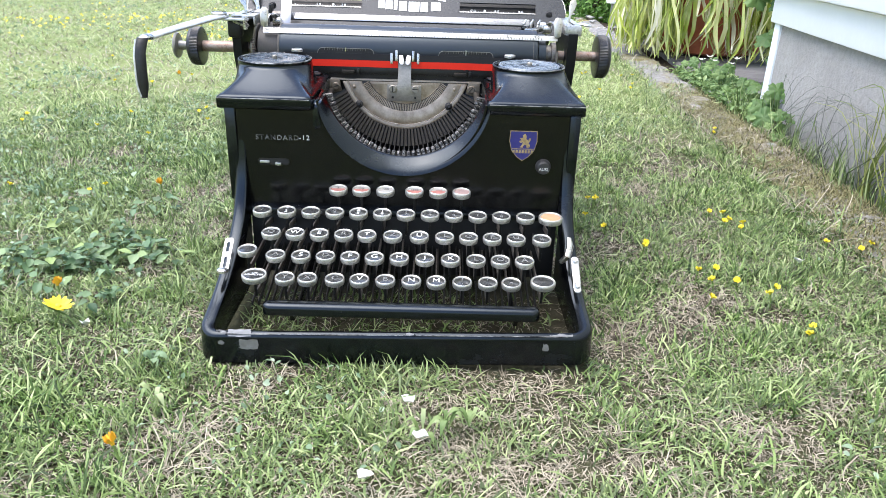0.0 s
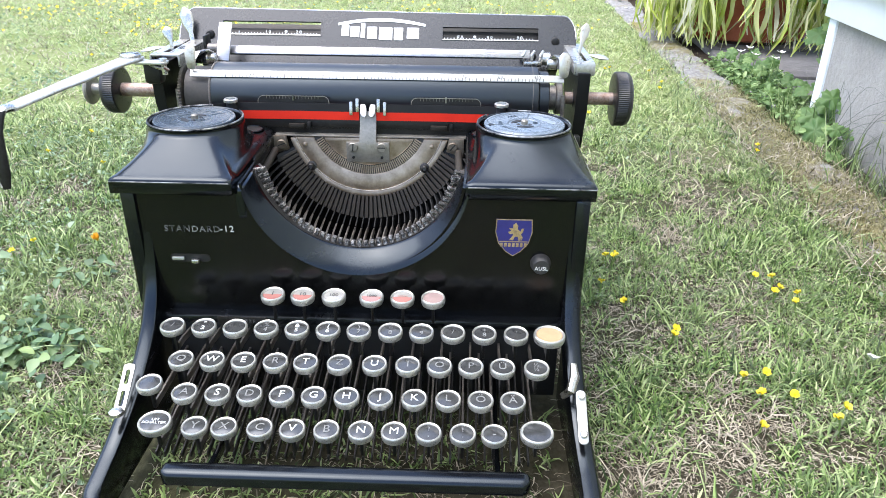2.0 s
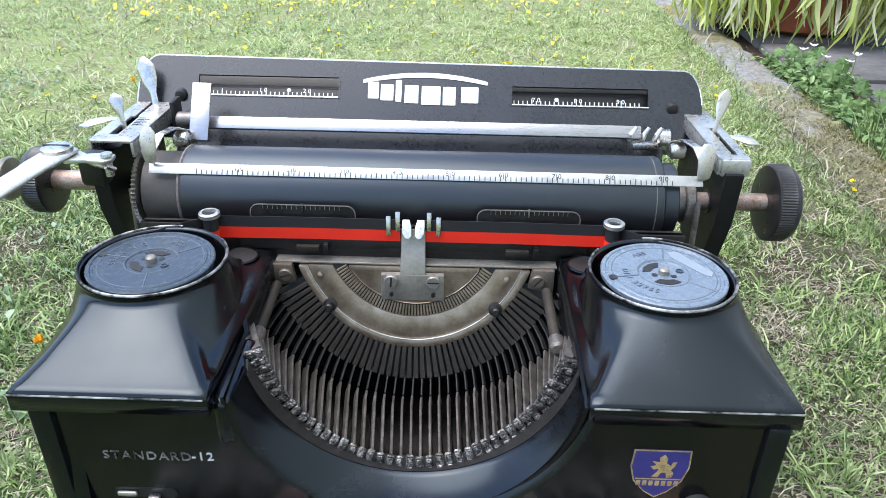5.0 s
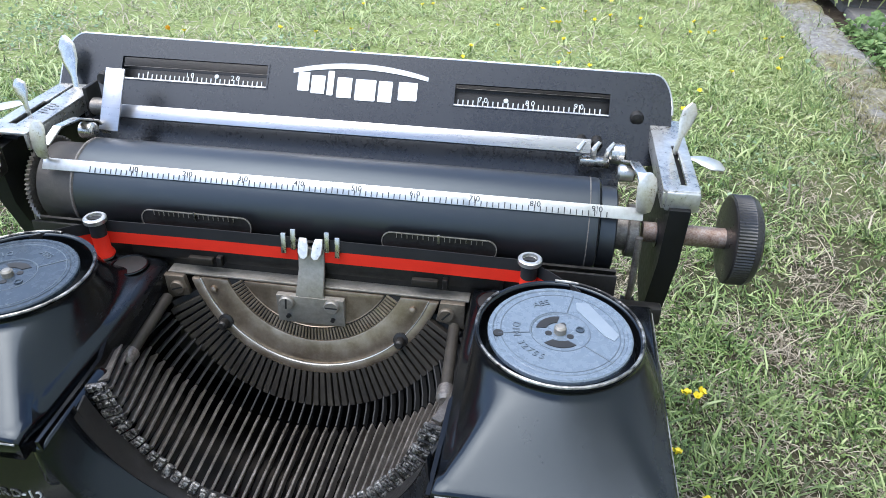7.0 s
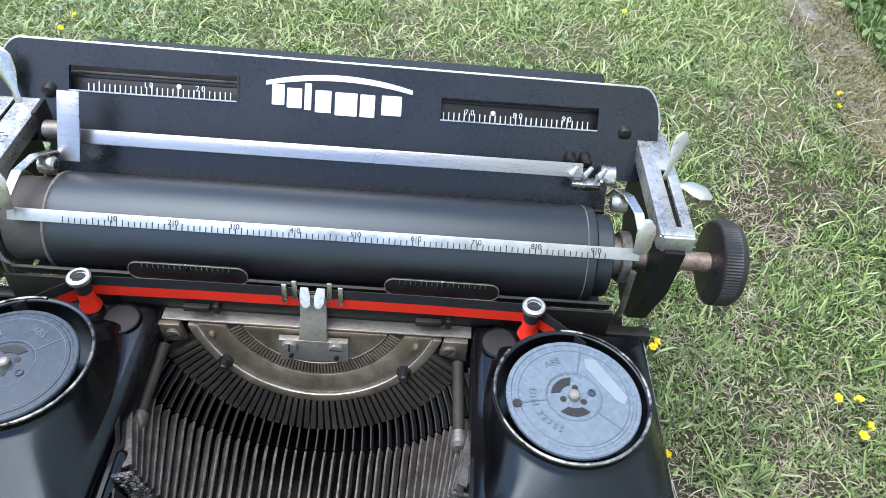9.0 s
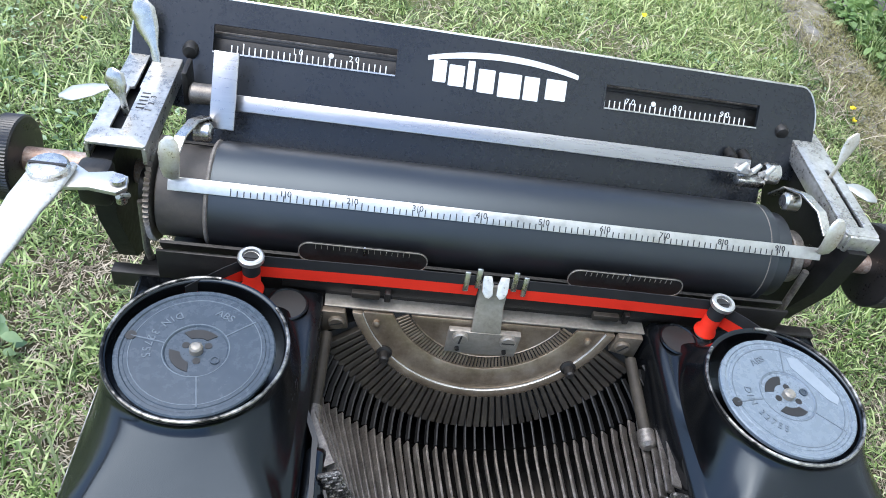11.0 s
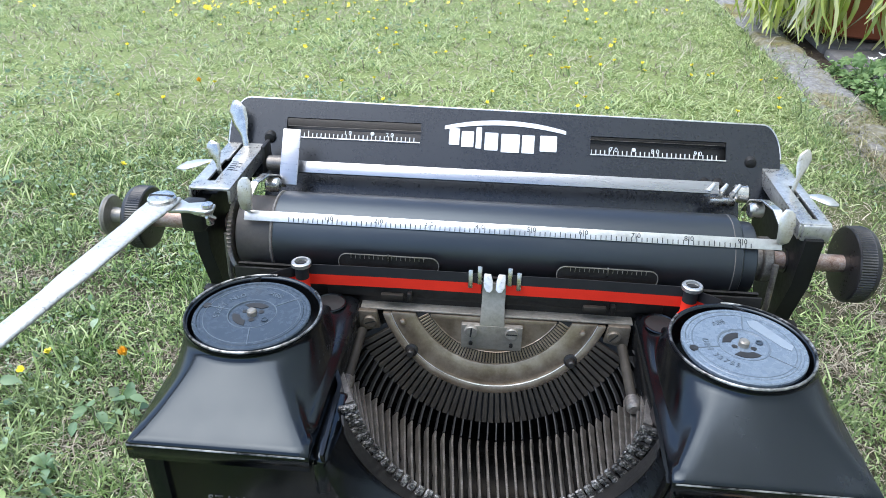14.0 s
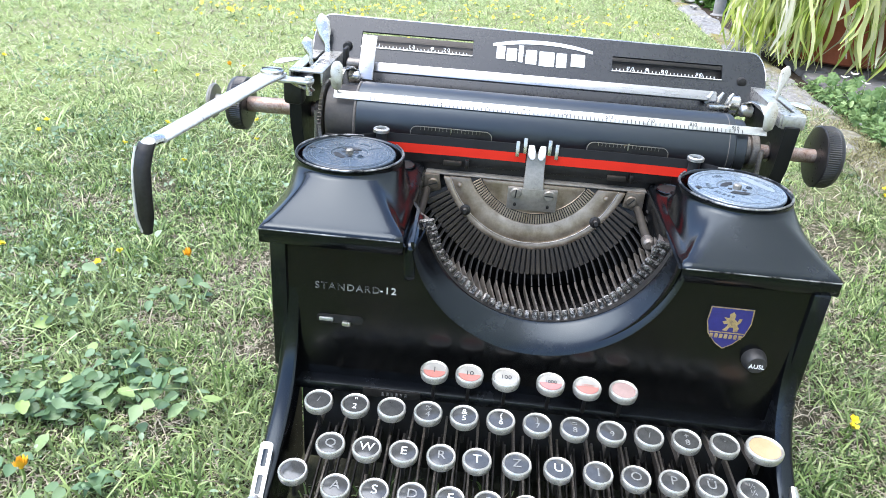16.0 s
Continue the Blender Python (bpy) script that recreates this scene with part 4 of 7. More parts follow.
key(-0.1040, 0.0380, 0.0570, "UM\nSCHALTER", 0.0030, wide=True, label="wide shift key with white lettering")
key(0.1188, 0.0380, 0.0570, "", wide=True, label="wide shift key with a dark face")
key(-0.1135, 0.0590, 0.0690, "", label="shift lock key with a dark face")
half = [(0.0061 * math.cos(a), 0.0061 * math.sin(a)) for a in np.linspace(radians(186), radians(354), 18)]
HALF_RED = make("red_half", plate([half], 0.0002, FLAT(0, 0, -0.0001)), KEY_RED)
for x, legend, f, ink, red in ((-0.0472, "1", FACE_WHITE, INK, True), (-0.0280, "10", FACE_WHITE, INK, True), (-0.0080, "100", FACE_WHITE, INK, False), (0.0162, "1000", FACE_WHITE, INK, True), (0.0360, "10000", FACE_WHITE, KEY_RED, True), (0.0556, "", FACE_MAUVE, INK, False)):
    k = key(x, 0.1080, 0.1050, legend, 0.0062 - 0.0007 * len(legend), face=f, ink=ink, lever=0, label="round tabulator key with a red and white face")
    if red:
        h = new("red_half", HALF_RED)
        h.parent = k
LOWER = make("lower_lever", strip([(0, 0.040, 0.030), (0, 0.125, 0.048)], (1, 0, 0), 0.0011, 0.004, bevel=0.0002), DARK_STEEL)
for k in range(44):
    part("lower_lever", LOWER, None, machine).location = (-0.108 + k * 0.0052, 0, 0)
# near-black block that stands for the shade behind the key levers
part("lever_comb", box((XL + 0.012, 0.120, 0.020), (XR - 0.012, 0.128, 0.080), 0.001), RECESS_SHADE, machine)

# space bar on its two arms
def space_bar():
    x0, x1 = -0.0925, 0.1140
    pts = rrect(x0, -0.0055, x1, 0.0065, 0.0058, 8)
    cx, cy = (x0 + x1) / 2, 0.0005
    rings = []
    for z, k in ((-0.0095, 0.0012), (-0.0085, 0.0002), (-0.0035, 0.0), (-0.0018, 0.0006), (-0.0008, 0.0016), (-0.0002, 0.0030), (0.0, 0.0046)):
        rings.append([(max(x0 + k, min(x1 - k, x)) if abs(x - cx) > 0.08 else x, cy + (y - cy) * (1 - k / 0.006), z) for x, y in pts])
    bm = loft(rings)
    bmesh.ops.translate(bm, vec=(0, 0.0115, 0.0470), verts=bm.verts)
    return bm


bar = part("space_bar", space_bar(), ENAMEL, machine, "long glossy black space bar")
for x in (-0.072, 0.097):
    part("space_bar_arm", strip([(x, 0.014, 0.040), (x, 0.018, 0.031), (x, 0.060, 0.026), (x, 0.122, 0.030)], (1, 0, 0), 0.0032, 0.006), ENAMEL, bar)

# nickel brackets on the arms
def clip_left():
    m = facing((-0.1312, 0.0615, 0.0615), (1, 0, 0), (0, 0.80, 0.60))
    outer, h1, h2 = rrect(-0.0034, -0.016, 0.0034, 0.016, 0.002), rrect(-0.0014, 0.003, 0.0014, 0.0125, 0.001), rrect(-0.0014, -0.011, 0.0014, -0.001, 0.001)
    return plate([outer, h1, h2], 0.0012, m)


part("arm_bracket", clip_left(), SATIN, machine, "slotted nickel bracket on the frame")
part("bracket_screw", lathe("z", (-0.1312, 0.0475, 0.0535), [(0, 0.0045), (0.002, 0.0042), (0.003, 0.0025)], 16), NICKEL, machine)
part("arm_bracket", plate([rrect(-0.0030, -0.020, 0.0030, 0.013, 0.0028)], 0.0014, facing((0.1470, 0.0560, 0.0585), (1, 0, 0), (0, 0.82, 0.57)), bevel=0.0004), SATIN, machine, "plain nickel bracket on the frame")
for x, y, z in ((0.1470, 0.0440, 0.0512), (0.1470, 0.0630, 0.0645)):
    head = part("bracket_screw", lathe("z", (0, 0, 0), [(-0.001, 0.0025), (0.0007, 0.0025), (0.0012, 0.0019)], 16), NICKEL, machine)
    head.matrix_basis = Matrix.Translation((x, y, z)) @ Matrix.Rotation(radians(34.8), 4, "X")
    part("screw_slot", box((-0.0021, -0.0004, 0.0010), (0.0021, 0.0004, 0.00125)), RECESS_SHADE, head)
part("arm_latch", tube([(0.1365, 0.068, 0.060), (0.1410, 0.066, 0.066), (0.1435, 0.072, 0.072), (0.1430, 0.078, 0.077)], [0.002, 0.003, 0.0032, 0.002], 10), NICKEL, machine, "bent nickel latch")

# ---- ribbon ----
for side in (-1, 1):
    px = 0.0998 if side > 0 else -0.0988
    post = part("ribbon_post", lathe("z", (px, 0.2285, 0.1785), [(0, 0.0042), (0.001, 0.0042), (0.0012, 0.0031), (0.0195, 0.0031), (0.0197, 0.0052), (0.0216, 0.0052), (0.0221, 0.0046), (0.0221, 0.0034), (0.0208, 0.0032), (0.0207, 0.0002)], 24), SATIN, machine, "nickel ribbon post with a slotted cap")
    part("cap_screw", lathe("z", (px, 0.2285, 0.1990), [(0, 0.0031), (0.0004, 0.0029)], 20), DARK_STEEL, post)
    part("post_sleeve", lathe("z", (px, 0.2285, 0.1908), [(0, 0.0036), (0.0068, 0.0036)], 20), BLACK_RIBBON, post, "black ribbon wound round the post")
    part("post_sleeve", lathe("z", (px, 0.2285, 0.1800), [(0, 0.0050), (0.0012, 0.0048), (0.0030, 0.0037), (0.0108, 0.0036)], 20), RED_RIBBON, post, "red ribbon wound round the post")
    part("post_slot", box((px - 0.0030, 0.2278, 0.1993), (px + 0.0030, 0.2292, 0.1997), 0), RECESS_SHADE, post)
    for z0, z1, mat, nm in ((0.1845, 0.1908, RED_RIBBON, "ribbon_red"), (0.1908, 0.1968, BLACK_RIBBON, "ribbon_black")):
        # along the platen, round the post, and back down to the spool
        path = [(0.001 + side * 0.0062, 0.2326), (0.001 + side * 0.05, 0.2324), (px - side * 0.001, 0.2318), (px + side * 0.0022, 0.2312), (px + side * 0.0034, 0.2288), (px + side * 0.010, 0.2225), (px + side * 0.0215, 0.2110)]
        drop = [0, 0.0002, 0, 0, 0, 0.0010, 0.0015]
        b = bmesh.new()
        rows = []
        for (x, y), dz in zip(path, drop):
            rows.append([(x, y, z0 + dz), (x, y + 0.0003, z0 + dz), (x, y + 0.0003, z1 + dz), (x, y, z1 + dz)])
        part(nm, loft(rows, b), mat, machine, "red lower half of the ribbon" if z0 < 0.186 else "black upper half of the ribbon", 60)
part("vibrator_bar", box((-0.0870, 0.2330, 0.1780), (0.0890, 0.2345, 0.1850), 0.0004), DARK_STEEL, machine, "dark ribbon vibrator bar")
for x in (-0.052, 0.054):
    part("vibrator_hinge", box((x - 0.006, 0.2300, 0.1782), (x + 0.006, 0.2328, 0.1816), 0.0006), TEETH, machine)
    part("hinge_lug", box((x + 0.008, 0.2298, 0.1775), (x + 0.0105, 0.2330, 0.1830), 0.0004), DARK_STEEL, machine)
# slim line guides with etched marks in front of the platen
for x0, x1 in ((-0.0815, -0.0280), (0.0330, 0.0850)):
    cut = rrect(x0, 0.1920, x1, 0.2020, 0.0045)
    m = facing((0, 0.2182, 0), (1, 0, 0), (0, 0.10, 0.995))
    lg = part("line_guide", plate([cut], 0.0006, m), DARK_STEEL, machine, "dark line guide with etched marks")
    rim = rrect(x0 + 0.0004, 0.1924, x1 - 0.0004, 0.2016, 0.0042)
    part("guide_edge", plate([cut, rim], 0.0004, facing((0, 0.2178, 0), (1, 0, 0), (0, 0.10, 0.995))), GUIDE_STEEL, lg)
    bm = None
    for k in range(19):
        x = x0 + 0.007 + k * 0.0024
        if abs(x - (x0 + x1) / 2) > 0.0015 and x < x1 - 0.006:
            bm = box((x - 0.00011, 0.2373, 0.1987), (x + 0.00011, 0.2377, 0.2005 if k % 5 else 0.2013), 0, bm=bm)
    tagged(part("etched_line_scale", bm, GUIDE_STEEL, lg), kind="stuff")
    part("notch", box(((x0 + x1) / 2 - 0.0004, 0.2370, 0.1975), ((x0 + x1) / 2 + 0.0004, 0.2379, 0.2019), 0), NICKEL, lg)

# ---- carriage ----
PY, PZ, PR = 0.2670, 0.1955, 0.0234
platen = part("platen", lathe("x", (0, PY, PZ), [(-0.1195, PR * 0.93), (-0.1187, PR * 0.985), (-0.1170, PR), (0.1262, PR), (0.1279, PR * 0.985), (0.1287, PR * 0.93)], 72), RUBBER, machine, "dark grey rubber platen roller")
for x0, x1, r, mat in ((-0.1405, -0.1195, 0.0200, PLATEN_END), (-0.1208, -0.1188, 0.0235, PLATEN_EDGE), (0.1230, 0.1246, 0.0235, PLATEN_EDGE), (0.1287, 0.1365, 0.0200, RUBBER), (0.1365, 0.1430, 0.0095, BAR_STEEL), (0.1425, 0.1475, 0.0125, BAR_STEEL)):
    part("platen_collar", lathe("x", (0, PY, PZ), [(x0, r * 0.96), (x0 + 0.0006, r), (x1 - 0.0006, r), (x1, r * 0.96)], 40), mat, platen)
part("left_core", lathe("x", (0, PY, PZ), [(-0.150, 0.0080), (-0.138, 0.0080)], 20), DARK_STEEL, platen)
def ratchet():
    pts = []
    for k in range(120):
        a = 2 * math.pi * k / 120
        r = 0.0228 if k % 2 else 0.0212
        pts.append((r * math.cos(a), r * math.sin(a)))
    return plate([pts], 0.0022, facing((-0.1420, PY, PZ), (0, 1, 0), (0, 0, 1)))


part("ratchet_wheel", ratchet(), BAR_STEEL, machine, "toothed steel line ratchet")


def knob(x0, x1, r, n=176, PY=PY, PZ=PZ):
    """A fluted bakelite knob between x0 and x1."""
    rings = []
    w = x1 - x0
    for t, q, f in ((0.0, 0.72, 0), (0.04, 0.86, 0), (0.14, 0.95, 0), (0.26, 0.99, 0), (0.34, 1.0, 0), (0.38, 1.0, 1), (0.92, 1.0, 1), (0.97, 0.95, 0), (1.0, 0.86, 0)):
        rings.append([(x0 + w * t, PY + (r * q - f * (0.00038 if i % 2 else 0)) * math.cos(2 * math.pi * i / n), PZ + (r * q - f * (0.00038 if i % 2 else 0)) * math.sin(2 * math.pi * i / n)) for i in range(n)])
    return loft(rings)


part("platen_knob", knob(0.2000, 0.1870, 0.0208), BAKELITE, machine, "black fluted bakelite platen knob", 24)
part("knob_shaft", lathe("x", (0, PY, PZ), [(0.150, 0.0048), (0.190, 0.0048)], 20), RUSTY, machine, "rusty steel shaft")
part("shaft_collar", lathe("x", (0, PY, PZ), [(0.1560, 0.0068), (0.1640, 0.0068)], 20), DARK_STEEL, machine)
part("platen_knob", knob(-0.2140, -0.2015, 0.0188, 160, 0.2790, 0.1930), BAKELITE, machine, "black fluted bakelite platen knob", 24)
part("knob_shaft", lathe("x", (0, 0.2790, 0.1930), [(-0.203, 0.0055), (-0.150, 0.0055)], 20), RUSTY, machine, "rusty steel shaft")
part("knob_button", lathe("x", (0, 0.2790, 0.1930), [(-0.2272, 0.0035), (-0.2290, 0.0070), (-0.2288, 0.0118), (-0.2272, 0.0126), (-0.2258, 0.0118), (-0.2252, 0.0050), (-0.2130, 0.0034)], 32), GUIDE_STEEL, machine, "small tarnished push button on the knob")

# paper table leaning back behind the platen, with two scale windows
TUP = Vector((0, 0.6, 0.8))
TABLE = facing((0, 0.326, 0.234), (1, 0, 0), TUP)
def corner_curve(x, y, rx, ry, a0, n=8):
    return [(x + rx * math.cos(radians(a0 + 90 * k / n)), y + ry * math.sin(radians(a0 + 90 * k / n))) for k in range(n + 1)]


outline = [(-0.1400, -0.052), (0.1400, -0.052), (0.1400, -0.031), (0.1635, -0.030)] + corner_curve(0.1535, -0.004, 0.0100, 0.0205, 0) + corner_curve(-0.1545, -0.002, 0.0110, 0.0215, 90) + [(-0.1655, -0.030), (-0.1400, -0.031)]
win_l, win_r = rrect(-0.1305, -0.0042, -0.0480, 0.0078, 0.0004), rrect(0.0535, -0.0062, 0.1325, 0.0048, 0.0004)
table = part("paper_table", plate([outline, win_l, win_r], 0.0016, TABLE), TABLE_BLACK, machine, "black lacquered paper table with two scale windows", 25)
edge = [(p[0], p[1]) for p in outline[4:-1]]
part("table_edge", tube([TABLE @ Vector((x, y, -0.0008)) for x, y in edge], 0.0009, 8), NICKEL, table, "thin bright edge")
for w in (win_l, win_r):
    x0, x1, y0, y1 = w[5][0] if False else min(p[0] for p in w), max(p[0] for p in w), min(p[1] for p in w), max(p[1] for p in w)
    fr = part("window_frame", plate([rrect(x0 - 0.0010, y0 - 0.0010, x1 + 0.0010, y1 + 0.0010, 0.0004), rrect(x0, y0, x1, y1, 0.0003)], 0.0010, TABLE @ Matrix.Translation((0, 0, 0.0004))), TABLE_BLACK, table)
    part("window_glint", box((x0, y0 - 0.0006, 0.0), (x1, y0 + 0.0001, 0.0007), 0, m=TABLE), NICKEL, fr)
# tabulator rule seen through the windows
RULE = TABLE @ Matrix.Translation((0, 0, -0.0048))
rule = part("tab_rule", box((-0.150, -0.0075, -0.0012), (0.150, 0.0022, 0.0), 0.0002, m=RULE), DARK_STEEL, machine, "dark tabulator rule with white marks")
part("tab_rail", box((-0.150, 0.0022, -0.0040), (0.150, 0.0042, -0.0010), 0.0003, m=RULE), DARK_STEEL, machine)
bm = None
for k in range(0, 101):
    x = -0.1475 + k * 0.00262 + 0.0165
    tall = 0.0052 if k % 10 == 5 else 0.0038
    if x < 0.148:
        for cuts in ((-0.125, -0.050), (0.054, 0.131)):
            if cuts[0] < x < cuts[1]:
                y0 = -0.0040 if x < 0 else -0.0060
                bm = box((x - 0.00026, y0, 0.0), (x + 0.00026, y0 + tall, 0.0003), 0, bm=bm, m=RULE)
tagged(part("etched_rule", bm, LEGEND, rule), kind="stuff")
for x, words in ((-0.0935, "10"), (-0.0675, "20"), (0.0680, "70"), (0.0925, "80"), (0.1175, "90")):
    y0 = 0.0006 if x < 0 else -0.0018
    part("rule_figure", text_mesh(words, 0.0040, RULE @ Matrix.Translation((x, y0, 0.0003)), 0.0001, 1.5), LEGEND, rule)
for x, y in ((-0.0782, 0.0010), (0.0800, -0.0012)):
    part("rule_dot", lathe("z", (0, 0, 0), [(0, 0.0013), (0.0004, 0.0012), (0.0007, 0.0004)], 14), LEGEND, rule).matrix_basis = RULE @ Matrix.Translation((x, y, 0.0))
part("tab_stop_rack", box((-0.150, -0.026, -0.034), (0.150, 0.0130, -0.014), 0.001, m=TABLE), DARK_STEEL, machine, "dark tabulator stop rack behind the table")
part("rack_rail", box((-0.150, 0.0045, -0.0135), (0.150, 0.0060, -0.0115), 0.0003, m=TABLE), BAR_STEEL, machine)
part("rear_deck", box((-0.150, 0.326, 0.2080), (0.150, 0.405, 0.2115), 0.0008), DARK_STEEL, machine, "dark deck behind the paper table")
# maker's mark on the table: an arched band over a row of plain blocks
mark = part("maker_mark", plate([[(0.0027 + 0.0363 * t, 0.0088 - 0.0040 * t * t) for t in np.linspace(-1, 1, 25)] + [(0.0027 + 0.0363 * t, 0.0118 - 0.0048 * t * t) for t in np.linspace(1, -1, 25)]], 0.0004, TABLE @ Matrix.Translation((0, 0, 0.0005))), SILVER_PAINT, table, "silver maker's mark: an arched band over plain blocks")
for x, w, y0, y1 in ((-0.0275, 0.0062, -0.0046, 0.0056), (-0.0195, 0.0074, -0.0056, 0.0042), (-0.0128, 0.0034, -0.0062, 0.0070), (-0.0052, 0.0080, -0.0070, 0.0040), (0.0062, 0.0110, -0.0078, 0.0036), (0.0168, 0.0074, -0.0078, 0.0034), (0.0288, 0.0100, -0.0062, 0.0036)):
    part("mark_block", plate([rrect(x - w / 2, y0, x + w / 2, y1, 0.0005)], 0.0004, TABLE @ Matrix.Translation((0, 0, 0.0005))), SILVER_PAINT, table)

# paper scale across the platen
SCALE_UP = Vector((0, 0.62, 0.785))
SCALE = facing((0, 0.2505, 0.2140), (1, 0, 0), SCALE_UP)
scale = part("paper_scale", box((-0.1345, -0.0028, -0.0008), (0.1465, 0.0028, 0.0), 0.0002, m=SCALE), SATIN, machine, "nickel paper scale with black figures")
bm = None
for k in range(0, 93):
    x = -0.1100 + k * 0.00262
    bm = box((x - 0.00022, -0.0026, 0.0), (x + 0.00022, -0.0002 if k % 5 else 0.0004, 0.00012), 0, bm=bm, m=SCALE)
tagged(part("etched_scale", bm, INK, scale), kind="stuff")
for k in range(9):
    part("figure", text_mesh(f"{k + 1}|0", 0.0036, SCALE @ Matrix.Translation((-0.0885 + k * 0.0269, 0.0006, 0.0001)), 0.0001, 1.1), INK, scale)
for s_, x in ((-1, -0.1325), (1, 0.1460)):
    f = part("paper_finger", loft([[(x + 0.0042 * k * math.cos(a), 0.2510 + dy + 0.0012 * math.sin(a), (0.2165 if s_ < 0 else 0.2145) + h + 0.0012 * math.cos(a) * 0) for a in [2 * math.pi * i / 14 for i in range(14)]] for h, k, dy in ((0.0, 0.25, 0.0), (0.0015, 0.75, -0.001), (0.006, 0.9, -0.0015), (0.0125, 1.0, -0.0005), (0.0165, 0.85, 0.001), (0.0185, 0.4, 0.002))]), IVORY, machine, "rounded yellowed nickel finger tab")
    part("finger_arm", strip([(x + s_ * 0.001, 0.2545, 0.2215), (x - s_ * 0.001, 0.2640, 0.2270), (x - s_ * 0.0035, 0.2760, 0.2265), (x - s_ * 0.006, 0.2860, 0.2215), (x - s_ * 0.007, 0.2920, 0.2120)], (1, 0, 0), 0.0045, 0.0012), NICKEL, f)
    part("arm_pivot", lathe("x", (x - s_ * 0.006, 0.2790, 0.2190), [(-0.004, 0.003), (-0.003, 0.0042), (0.003, 0.0042), (0.004, 0.003)], 16), NICKEL, machine)

# bail rod with its square end plate and hook
part("bail_rod", box((-0.1180, -0.0036, -0.0030), (0.1240, 0.0036, 0.0), 0.0006, m=facing((0, 0.2965, 0.2232), (1, 0, 0), (0, 0.62, 0.785))), BAIL, machine, "flat nickel bail rod")
part("bail_plate", box((-0.0053, -0.0165, -0.0012), (0.0053, 0.0165, 0.0), 0.0005, m=facing((-0.1203, 0.2950, 0.2298), (1, 0, -0.02), (0, 0.575, 0.818))), BAIL, machine, "upright nickel guide plate")
part("bail_bearing", lathe("x", (-0.1310, 0.3010, 0.2225), [(-0.005, 0.0035), (-0.004, 0.0046), (0.005, 0.0046), (0.006, 0.0030)], 18), BAR_STEEL, machine)
part("bail_link", box((-0.1390, 0.2995, 0.2160), (-0.1365, 0.3120, 0.2330), 0.0008), DARK_STEEL, machine)
hook = part("bail_hook", box((0.1190, 0.2925, 0.2135), (0.1335, 0.2985, 0.2180), 0.0012), NICKEL, machine, "dark hook with bright fingers")
for x in (0.1185, 0.1255, 0.1325):
    part("hook_finger", tube([(x, 0.2985, 0.2180), (x, 0.2950, 0.2225), (x + 0.0022, 0.2955, 0.2262)], [0.0017, 0.0015, 0.0010], 8), BRIGHT, hook)
part("hook_collar", lathe("x", (0.1370, 0.2990, 0.2190), [(-0.004, 0.0040), (-0.003, 0.0052), (0.003, 0.0052), (0.004, 0.0036)], 18), NICKEL, hook)
part("table_screw", lathe("y", (0.1465, 0.3225, 0.2285), [(0.004, 0.0034), (-0.0005, 0.0036), (-0.0022, 0.0030), (-0.0026, 0.0014)], 18), DARK_STEEL, machine, "dark slotted screw")
part("table_screw", lathe("y", (-0.1400, 0.3225, 0.2300), [(0.004, 0.0034), (-0.0005, 0.0036), (-0.0022, 0.0030), (-0.0026, 0.0014)], 18), DARK_STEEL, machine, "dark slotted screw")
for x in (0.1200, 0.1275):
    part("table_stud", lathe("y", (x, 0.3095, 0.2190), [(0.004, 0.0026), (-0.002, 0.0028), (-0.003, 0.0014)], 14), DARK_STEEL, machine)

# carriage ends
def end_casting(x0, x1):
    line = [(0.2480, 0.2185), (0.3250, 0.2215), (0.3250, 0.1900), (0.2900, 0.1520), (0.2740, 0.1480), (0.2620, 0.1560), (0.2500, 0.1900)]
    return loft([[(x0, y, z) for y, z in line], [(x1, y, z) for y, z in line]])


part("carriage_end", end_casting(0.1565, 0.1655), CASTING, machine, "black carriage end casting")
part("carriage_end", end_casting(-0.1640, -0.1560), CASTING, machine, "black carriage end casting")
for x in (0.1470, -0.1465):
    part("end_rod", tube([(x, 0.2520, 0.2010), (x, 0.2500, 0.1760), (x, 0.2540, 0.1620)], 0.0016, 10), BAR_STEEL, machine)
    part("end_nut", lathe("x", (x, 0.2535, 0.1625), [(-0.003, 0.0038), (0.003, 0.0038)], 6), DARK_STEEL, machine)
part("carriage_rail", box((-0.150, 0.2440, 0.1560), (0.150, 0.2520, 0.1660), 0.001), DARK_STEEL, machine, "dark carriage rail behind the ribbon")
part("carriage_rail", box((-0.158, 0.2360, 0.1650), (0.160, 0.2420, 0.1740), 0.001), DARK_STEEL, machine)
def feed_pan():
    """The dark curved apron that wraps the platen from below."""
    arc = np.linspace(radians(195), radians(375), 25)
    rim_ = [(PY + (PR + 0.0030) * math.cos(a), PZ + (PR + 0.0030) * math.sin(a)) for a in arc] + [(PY + (PR + 0.0016) * math.cos(a), PZ + (PR + 0.0016) * math.sin(a)) for a in arc[::-1]]
    return loft([[(-0.138, y, z) for y, z in rim_], [(0.138, y, z) for y, z in rim_]])


part("feed_pan", feed_pan(), DARK_STEEL, machine, "dark apron under the platen")
part("ribbon_shield", box((-0.138, 0.2355, 0.1660), (0.138, 0.2370, 0.1900), 0.0004), DARK_STEEL, machine, "dark plate behind the ribbon")


